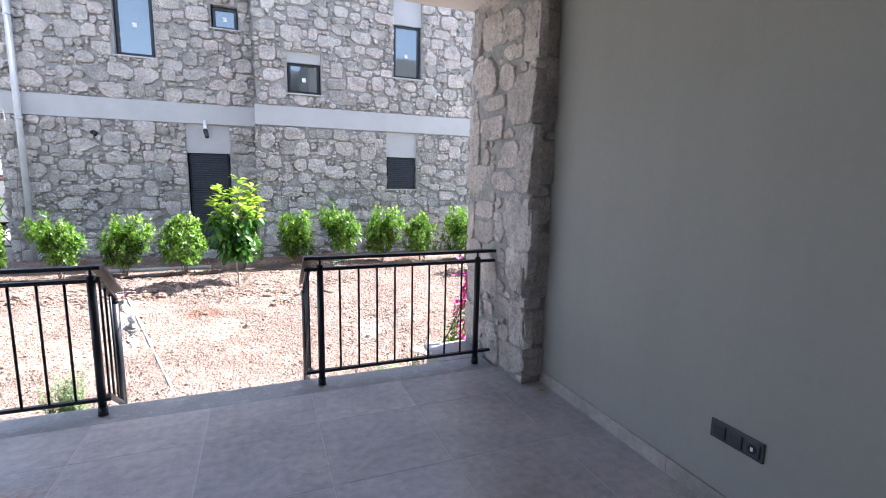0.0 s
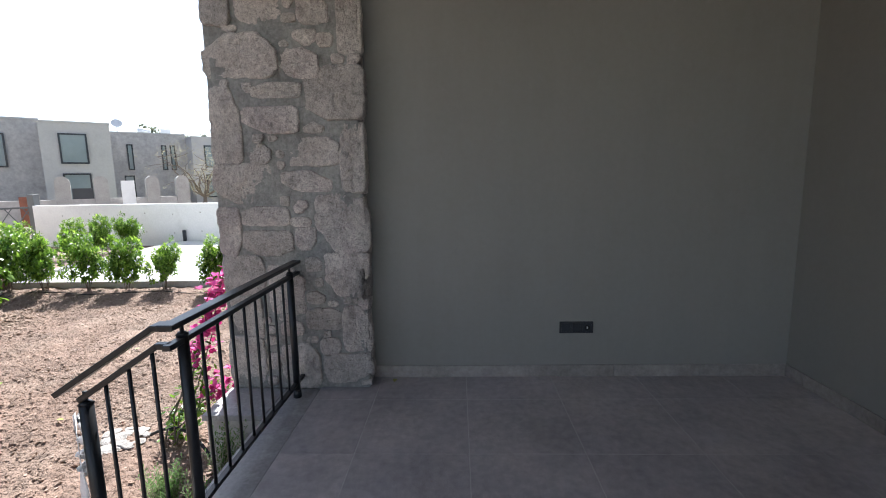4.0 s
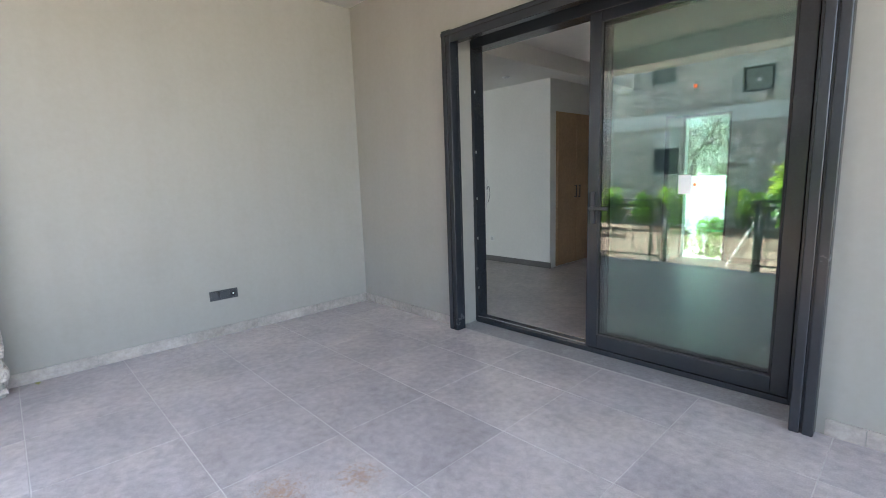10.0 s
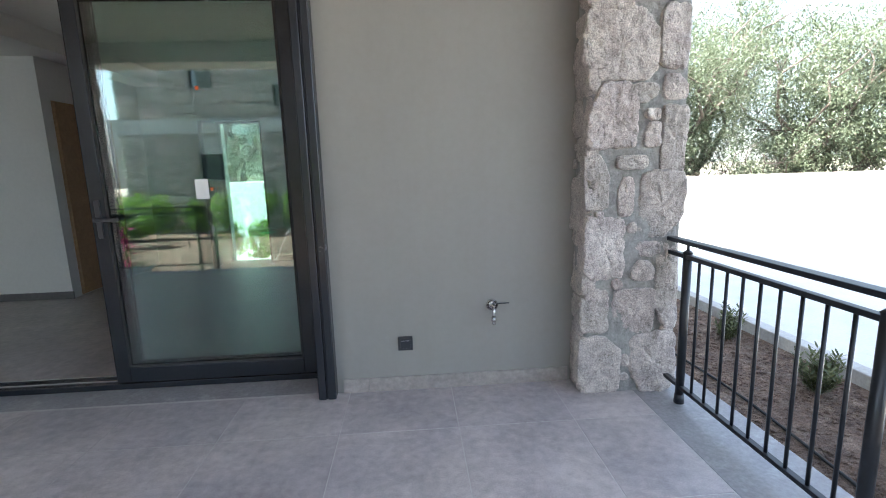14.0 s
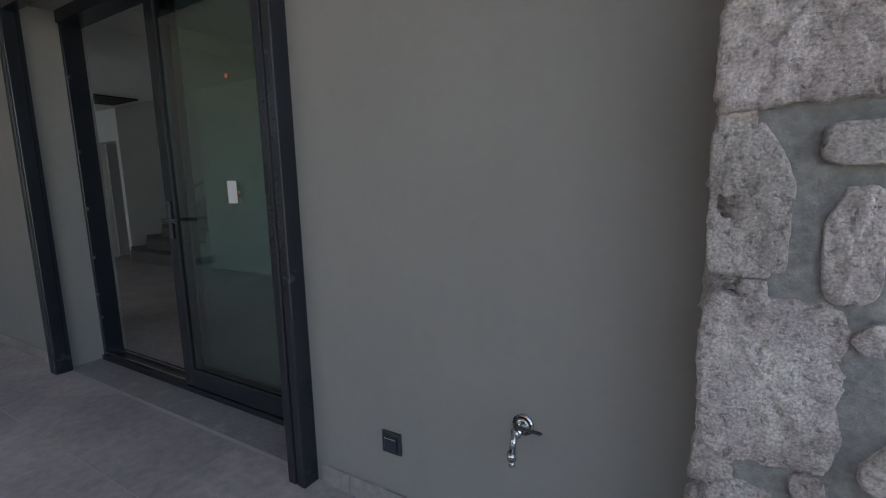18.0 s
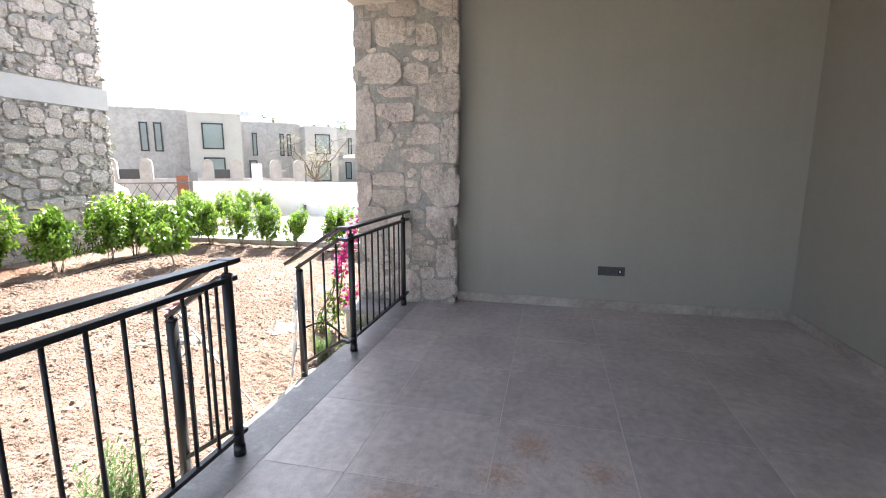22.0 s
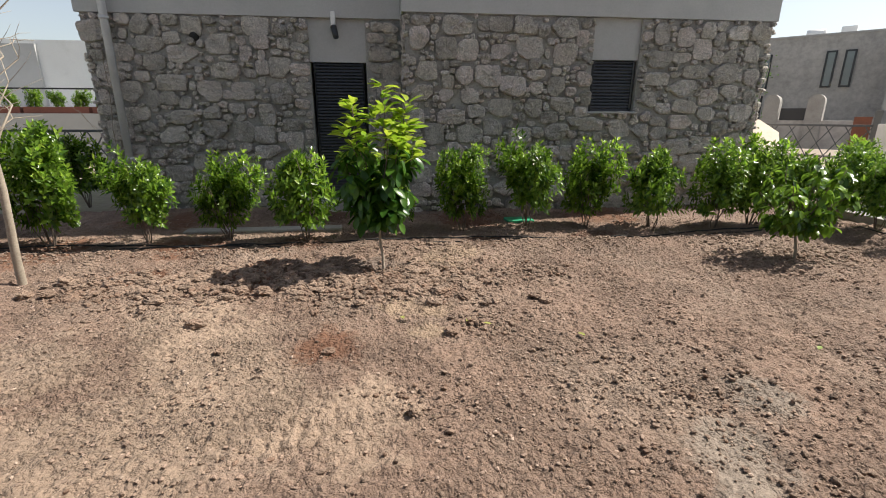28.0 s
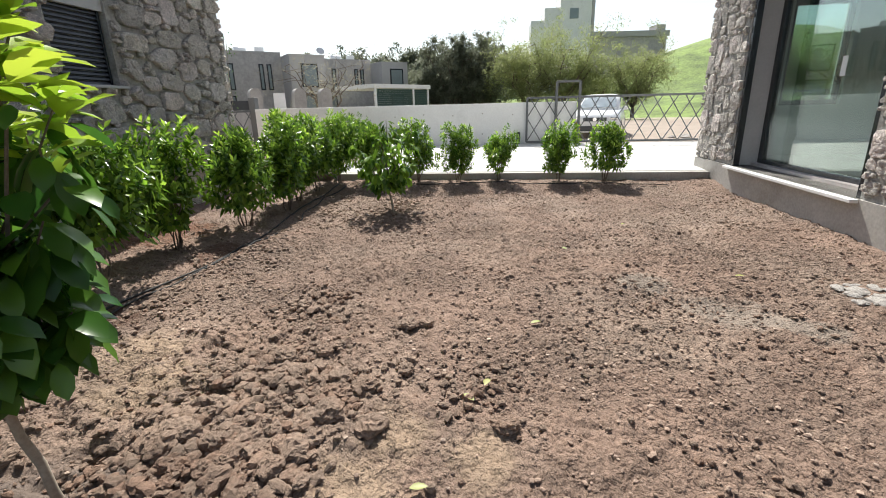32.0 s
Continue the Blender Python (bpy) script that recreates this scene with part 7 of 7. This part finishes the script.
# hill with slope and the buildings on it
def hill(x, y):
    h = 13.2 * math.exp(-((x - 92) / 28) ** 2 - ((y + 38) / 27) ** 2) + 9 * math.exp(-((x - 120) / 40) ** 2 - ((y - 40) / 45) ** 2)
    return h + 0.5 * noise.noise(Vector((x * 0.08, y * 0.08, 1)))


# ---- trees in the distance ----
def tree_meshes(seed, h, rad, clumps, per, leaf, mat, base=0.22):
    """Trunk with limbs and a crown of many leaf clumps with gaps."""
    rng = random.Random(seed)
    sv, sf, lv, lf = [], [], [], []
    fork = Vector((rng.uniform(-0.2, 0.2), rng.uniform(-0.2, 0.2), h * base))
    add_limb(sv, sf, bend((0, 0, -0.2), fork, rng, 5, 0.05), h * 0.032, h * 0.024, 8)
    ends = []
    for i in range(9):
        a = i * 2.4 + rng.uniform(-0.4, 0.4)
        tip = Vector((math.cos(a) * rad * rng.uniform(0.35, 0.8), math.sin(a) * rad * rng.uniform(0.35, 0.8), h * rng.uniform(0.55, 0.95)))
        pts = bend(fork, tip, rng, 7, 0.07)
        add_limb(sv, sf, pts, h * 0.014, h * 0.003, 6)
        ends += pts[2:]
        for q in pts[3:]:
            b2 = q + Vector((rng.gauss(0, 1), rng.gauss(0, 1), rng.gauss(0.3, 0.7))).normalized() * rad * 0.4
            add_limb(sv, sf, bend(q, b2, rng, 4, 0.1), h * 0.005, h * 0.0015, 4)
            ends.append(b2)
    for _ in range(clumps):
        c = rng.choice(ends) + Vector((rng.gauss(0, 0.20), rng.gauss(0, 0.20), rng.gauss(0, 0.16))) * rad * 0.7
        c.z = max(h * base * 0.9, c.z)
        cr = rad * rng.uniform(0.08, 0.2)
        for _ in range(per):
            d = Vector((rng.gauss(0, 1), rng.gauss(0, 1), rng.gauss(0, 0.9))).normalized()
            p = c + d * cr * rng.random() ** 0.5
            add_small_leaf(lv, lf, p, Vector((rng.gauss(0, 1), rng.gauss(0, 1), rng.gauss(0.1, 0.8))), Vector((0, 0, 1)), leaf * rng.uniform(0.6, 1.3), leaf * 0.42)
    return raw_mesh("crown", lv, lf, mat), raw_mesh("trunk", sv, sf, M_BARK)


def plant_tree(meshes, x, y, z, s, turn, name, label, group=""):
    e = thing(name, label, "tree", group, (x, y, z), turn)
    e.scale = (s, s, s)
    for nm, me in zip(("crown", "trunk"), meshes):
        ob = new(nm, me)
        ob.parent = e


OLIVES = [tree_meshes(40 + i, 7.0, 4.2, 400, 84, 0.125, M_OLIVE, 0.10) for i in range(3)]
THICKET = [tree_meshes(45 + i, 7.0, 4.4, 200, 56, 0.22, M_OLIVE, 0.06) for i in range(2)]
DARKS = [tree_meshes(50 + i, 8.0, 3.2, 300, 42, 0.34, M_FARTREE, 0.06) for i in range(2)]
FARS = [tree_meshes(55 + i, 7.0, 4.2, 170, 38, 0.66, M_FARTREE, 0.10) for i in range(2)]
M_SPRING = leaf_material("spring_leaf", (0.23, 0.27, 0.10), (0.40, 0.44, 0.19), 0.5, 0.6)
SPRINGS = [tree_meshes(60 + i, 6.5, 4.0, 460, 44, 0.19, M_SPRING, 0.12) for i in range(2)]
M_BUDS = leaf_material("pale_bud", (0.36, 0.33, 0.22), (0.50, 0.46, 0.34), 0.3, 0.7)
BARE = tree_meshes(70, 4.6, 3.0, 260, 7, 0.11, M_BUDS, 0.2)
rng_t = random.Random(31)
for i, (x, y, s) in enumerate(((-9.5, -17.5, 1.1), (-14.5, -18.5, 1.2), (-19.5, -16.8, 1.15), (-5.0, -19.0, 1.15), (-24.5, -19.0, 1.3), (-12.0, -23.0, 1.4), (-19.0, -24.0, 1.5), (0.5, -17.8, 1.1),
                               (-30.5, -17.0, 1.25), (5.0, -19.0, 1.1), (-36.0, -12.0, 1.2))):
    plant_tree(OLIVES[i % 3], x, y, -0.4, s, rng_t.uniform(0, 360), "olive_tree", "grey-green olive tree behind the white wall", "olive trees")
for i in range(11):
    a = i / 10
    plant_tree(DARKS[i % 2], 51 - 2 * a + rng_t.uniform(-1.5, 1.5), 15.2 - 7.0 * a + rng_t.uniform(-0.6, 0.6), -0.3, rng_t.uniform(0.72, 0.88) * (0.85 + 0.3 * min(1, a * 1.6)), rng_t.uniform(0, 360), "dark_tree",
               "dense dark evergreen tree beyond the road", "dark trees beyond the road")
for i, (x, y, s) in enumerate(((44, 4.6, 1.05), (44.5, 1.7, 1.16), (43.5, -4.6, 0.90), (47, -1.4, 0.72), (38.5, -13.4, 0.9), (40, -17.5, 0.85))):
    plant_tree(SPRINGS[i % 2], x, y, -0.3, s, rng_t.uniform(0, 360), "spring_tree", "tree with fresh pale green spring leaves", "spring trees beyond the road")
for i, (x, y, s) in enumerate(((60, 40, 1.0), (66, 33, 1.1), (70, 26, 1.1), (64, 22, 1.0), (58, 46, 0.9), (75, 18, 1.2), (50, 52, 0.9), (72, 38, 1.2))):
    plant_tree(FARS[i % 2], x, y, -0.3, s, rng_t.uniform(0, 360), "hill_tree", "round grey-green tree on the far slope", "trees on the far slope")
for i in range(12):
    plant_tree(THICKET[i % 2], -38 + i * 3.6, -15.6 - 1.2 * (i % 2), -1.2, 0.55 + 0.08 * (i % 3), i * 50.0, "olive_bush", "low grey-green olive thicket behind the white wall", "olive thicket")
for i in range(34):
    a = i / 33
    x, y = 72 + 26 * a + rng_t.uniform(-4, 4), 66 - 74 * a + rng_t.uniform(-3, 3)
    plant_tree(FARS[i % 2], x, y, max(-0.5, hill(x, y) - 1.0), rng_t.uniform(0.75, 1.1), rng_t.uniform(0, 360), "hill_tree", "distant grey-green tree on the hillside", "trees on the hillside")
plant_tree(BARE, 26.0, 17.2, -0.3, 1.0, 20, "bare_tree", "bare branching tree with pale buds by the road")
plant_tree(BARE, -9.5, 13.5, -0.4, 0.6, 120, "bare_tree", "small bare tree with pale buds")

v, f = [], []
nx, ny = 60, 80
for j in range(ny + 1):
    for i in range(nx + 1):
        x, y = 40 + i * 2.4, -110 + j * 2.8
        edge = min(1, i / 6, (nx - i) / 6, j / 6, (ny - j) / 6)
        v.append((x, y, -0.75 + max(0, hill(x, y)) * edge))
for j in range(ny):
    for i in range(nx):
        a = j * (nx + 1) + i
        f.append((a, a + 1, a + nx + 2, a + nx + 1))
tagged(new("hill", raw_mesh("hill", v, f, M_GRASS)), "green grassy hill in the distance", "hill", "", "structure")
tw = thing("tower_building", "pale rendered tower building on the hill", "building", "", (86, -7.5, 6.0), 0)
part_box("wall", M_WALLWHITE, tw, 0, 8, 0.0, 5.1, -6, 22)
part_box("side_block", M_WALLWHITE, tw, 0.5, 8, 5.1, 7.6, -6, 10.4)
part_box("side_block", M_WALLWHITE, tw, 1.0, 8, 7.6, 9.8, -6, 8.6)
part_box("window", M_CARGLASS, tw, -0.08, 0.05, 2.1, 3.55, 8.5, 10.1)
part_box("corner_strip", M_FARGREY, tw, -0.1, 0.4, -0.5, -0.05, -6, 22)
fb = thing("flat_building", "long low grey building with a flat roof on the hill", "building", "", (88, -8.1, 8.3), -82)
part_box("wall", M_FARSTONE, fb, 0, 13.0, 0, 8, -9, 3.4)
part_box("roof_slab", M_FARGREY, fb, -0.3, 13.3, -0.4, 8.4, 3.4, 4.3)
part_box("roof_hut", M_FARGREY, fb, 11.5, 13.1, 1, 4, 4.3, 5.4)

# ---- plot on the left of the neighbour ----
lb = thing("white_building", "white rendered building with a terrace", "building", "", (-14.0, 24.0, -0.4), 0)
part_box("wall", M_WALLWHITE, lb, -6, 9.6, 0, 8, 0, 4.05)
part_box("panel", M_RENDER, lb, -0.6, 0.9, -0.12, 0.0, 1.7, 3.9, label="grey wall panel")
part_box("terrace", M_RENDER, lb, -6, 9.8, -3.0, 0, 0, 1.45)
for i in range(4):
    pb = part_box("planter_box", surface("terracotta", (0.22, 0.08, 0.055), 0.8, 0.15, 5, 40, 0.1) if i == 0 else bpy.data.materials["terracotta"], lb, -0.2 + i * 2.1, 1.8 + i * 2.1, -2.9, -2.5, 1.45, 1.66, 0.01, "red-brown planter box")
part_box("terrace_rail", M_METAL, lb, -6, 9.8, -3.0, -2.96, 2.2, 2.25)
for i in range(12):
    shrub(-14.0 + i * 0.72, 21.3, 1.08, 0.62, i % 5, i * 70.0, "leafy shrub in a terrace planter", "terrace planters")
lattice_gate("mesh_fence", "dark mesh fence with bare twigs behind the hedge", (-4.9, 14.2), (-12.5, 14.2), -0.4, 0.75)

# heap of white sacks on the west paving
for i, (x, y, z, r) in enumerate(((-11.6, -5.6, -0.25, 0.34), (-11.1, -5.2, -0.27, 0.30), (-12.1, -5.2, -0.28, 0.30), (-11.6, -5.35, 0.0, 0.28))):
    v, f = [], []
    lump(v, f, (0, 0, 0), r, random.Random(80 + i), 8, 14, 0.6)
    ob = new("rubble_sack", raw_mesh("rubble_sack", v, f, M_TAPE))
    ob.location = (x, y, z)
    tagged(ob, "stuffed white plastic sack lying on the paving", "sack", "white sacks")
# white wall behind the house
bm = bmesh.new()
box(bm, 0.0, 10.7, -10.3, -10.05, -0.8, 1.1, 0.02)
structure("north_boundary_wall", bm, M_WALLWHITE, "white boundary wall behind the house", "wall")
bm = bmesh.new()
box(bm, -5.0, 10.7, -10.05, -5.1, -0.8, -0.5)
structure("north_paving", bm, M_PAVING, "pale paving behind the house", "paving")
# ---- masonry pieces and floor tiles ----
rng_p = random.Random(17)
# pier by the side wall: face to the porch, inner end, and the house front
EAST = [(3.53, 2.50, 0.17, 0.24), (3.26, 2.49, 0.26, 0.25), (2.92, 2.46, 0.18, 0.17), (2.70, 2.37, 0.14, 0.34), (3.40, 2.19, 0.44, 0.25), (3.02, 2.14, 0.23, 0.17),
        (2.81, 1.96, 0.35, 0.31), (3.18, 1.98, 0.30, 0.09), (3.52, 1.77, 0.19, 0.45), (3.23, 1.80, 0.34, 0.16), (2.97, 1.60, 0.33, 0.17), (2.71, 1.56, 0.15, 0.40),
        (3.43, 1.40, 0.37, 0.24), (3.02, 1.41, 0.31, 0.13), (3.30, 1.19, 0.30, 0.12), (2.80, 1.13, 0.33, 0.37), (3.55, 1.09, 0.15, 0.30), (3.30, 1.01, 0.32, 0.16),
        (2.78, 0.79, 0.28, 0.28), (3.48, 0.79, 0.26, 0.26), (2.73, 0.42, 0.18, 0.30), (2.95, 0.49, 0.23, 0.14), (2.80, 0.14, 0.32, 0.19), (3.48, 0.50, 0.20, 0.28), (3.50, 0.20, 0.24, 0.33)]
WEST = [(-3.59, 1.54, 0.26, 0.31), (-3.76, 1.65, 0.13, 0.09), (-3.93, 1.68, 0.13, 0.12), (-3.93, 1.41, 0.13, 0.32), (-3.81, 1.44, 0.08, 0.12), (-3.71, 1.30, 0.16, 0.07),
        (-3.52, 1.20, 0.13, 0.28), (-3.68, 1.12, 0.08, 0.20), (-3.88, 1.07, 0.23, 0.33), (-3.57, 0.84, 0.22, 0.32), (-3.81, 0.83, 0.13, 0.08), (-3.79, 0.71, 0.13, 0.11),
        (-3.93, 0.62, 0.12, 0.45), (-3.52, 0.49, 0.15, 0.23), (-3.75, 0.48, 0.22, 0.24), (-3.56, 0.17, 0.23, 0.32), (-3.87, 0.17, 0.24, 0.34), (-3.63, 1.89, 0.36, 0.33), (-3.91, 1.93, 0.15, 0.30)]
lay_rough(pier_east, pack_stones(EAST, 2.64, 3.63, 0.0, 3.0, rng_p), (1.67, 0, 0), (0, 1, 0), (-1, 0, 0), 0.020, rng_p, M_STONE)
lay_rough(pier_east, pack_stones([], 1.655, 1.83, 0.0, 3.0, rng_p), (0, 2.67, 0), (1, 0, 0), (0, -1, 0), 0.016, rng_p, M_STONE)
lay_rough(pier_west, pack_stones(WEST, -4.015, -3.455, 0.0, 3.0, rng_p), (0, -0.07, 0), (1, 0, 0), (0, 1, 0), 0.024, rng_p, M_STONE)
lay_rough(pier_west, pack_stones([], -0.25, -0.06, 0.0, 3.0, rng_p), (-3.475, 0, 0), (0, 1, 0), (1, 0, 0), 0.014, rng_p, M_STONE)
for a, b2, c, d in ((1.85, BAY_X0 - 0.01, -0.05, 3.3), (BAY_X1 + 0.01, 6.85, -0.05, 3.3), (BAY_X0, BAY_X1, BAY_Z1 + 0.01, 3.3)):
    lay_rough(wall_front, pack_stones([], a, b2, c, d, rng_p), (0, 3.62, 0), (1, 0, 0), (0, 1, 0), 0.026, rng_p, M_STONE_N)
# neighbour's facade
rng_n = random.Random(23)
for holes, y, x0, x1, wallob in ((N_HOLES, N_Y, NX0, NX1, house_wall), (NL_HOLES, NL_Y, NL0, NX0, house_wing)):
    low = scatter_stones(x0, x1, -0.45, BAND0, rng_n, holes)
    high = scatter_stones(x0, x1, BAND1, 6.3, rng_n, holes)
    lay_stones(wallob, low + high, (0, y + 0.03, 0), (1, 0, 0), (0, -1, 0), 0.054, rng_n, M_STONE_N, M_STONE_J, 300)
lay_stones(house_wall, scatter_stones(N_Y, NL_Y, -0.45, BAND0, rng_n), (NX0 + 0.03, 0, 0), (0, 1, 0), (-1, 0, 0), 0.034, rng_n, M_STONE_N, M_STONE_J, 0)
lay_stones(house_wall, scatter_stones(N_Y, 17.5, -0.45, BAND0, rng_n), (NX1 - 0.03, 0, 0), (0, 1, 0), (1, 0, 0), 0.034, rng_n, M_STONE_N, M_STONE_J, 0)

# porch floor tiles on a 0.6 m grid
FLOOR = bpy.data.objects["floor"]
xs = [1.825, 1.475] + [0.873 - 0.6007 * i for i in range(8)] + [-3.77]
ys = [3.0, 2.60, 2.0, 1.40, 0.80, 0.20, -0.25]
shared = {}
for xa, xb in zip(xs[1:], xs):
    for ya, yb in zip(ys[1:], ys):
        key = (round(xb - xa, 3), round(yb - ya, 3))
        if key not in shared:
            b = bmesh.new()
            hx, hy = key[0] / 2 - 0.0024, key[1] / 2 - 0.0024
            box(b, -hx, hx, -hy, hy, -0.012, 0.0, 0.0012)
            shared[key] = finish("floor_tile", b, M_TILE)
        ob = new("floor_tile", shared[key])
        ob.location = ((xa + xb) / 2, (ya + yb) / 2, 0.0)
        ob.parent = FLOOR
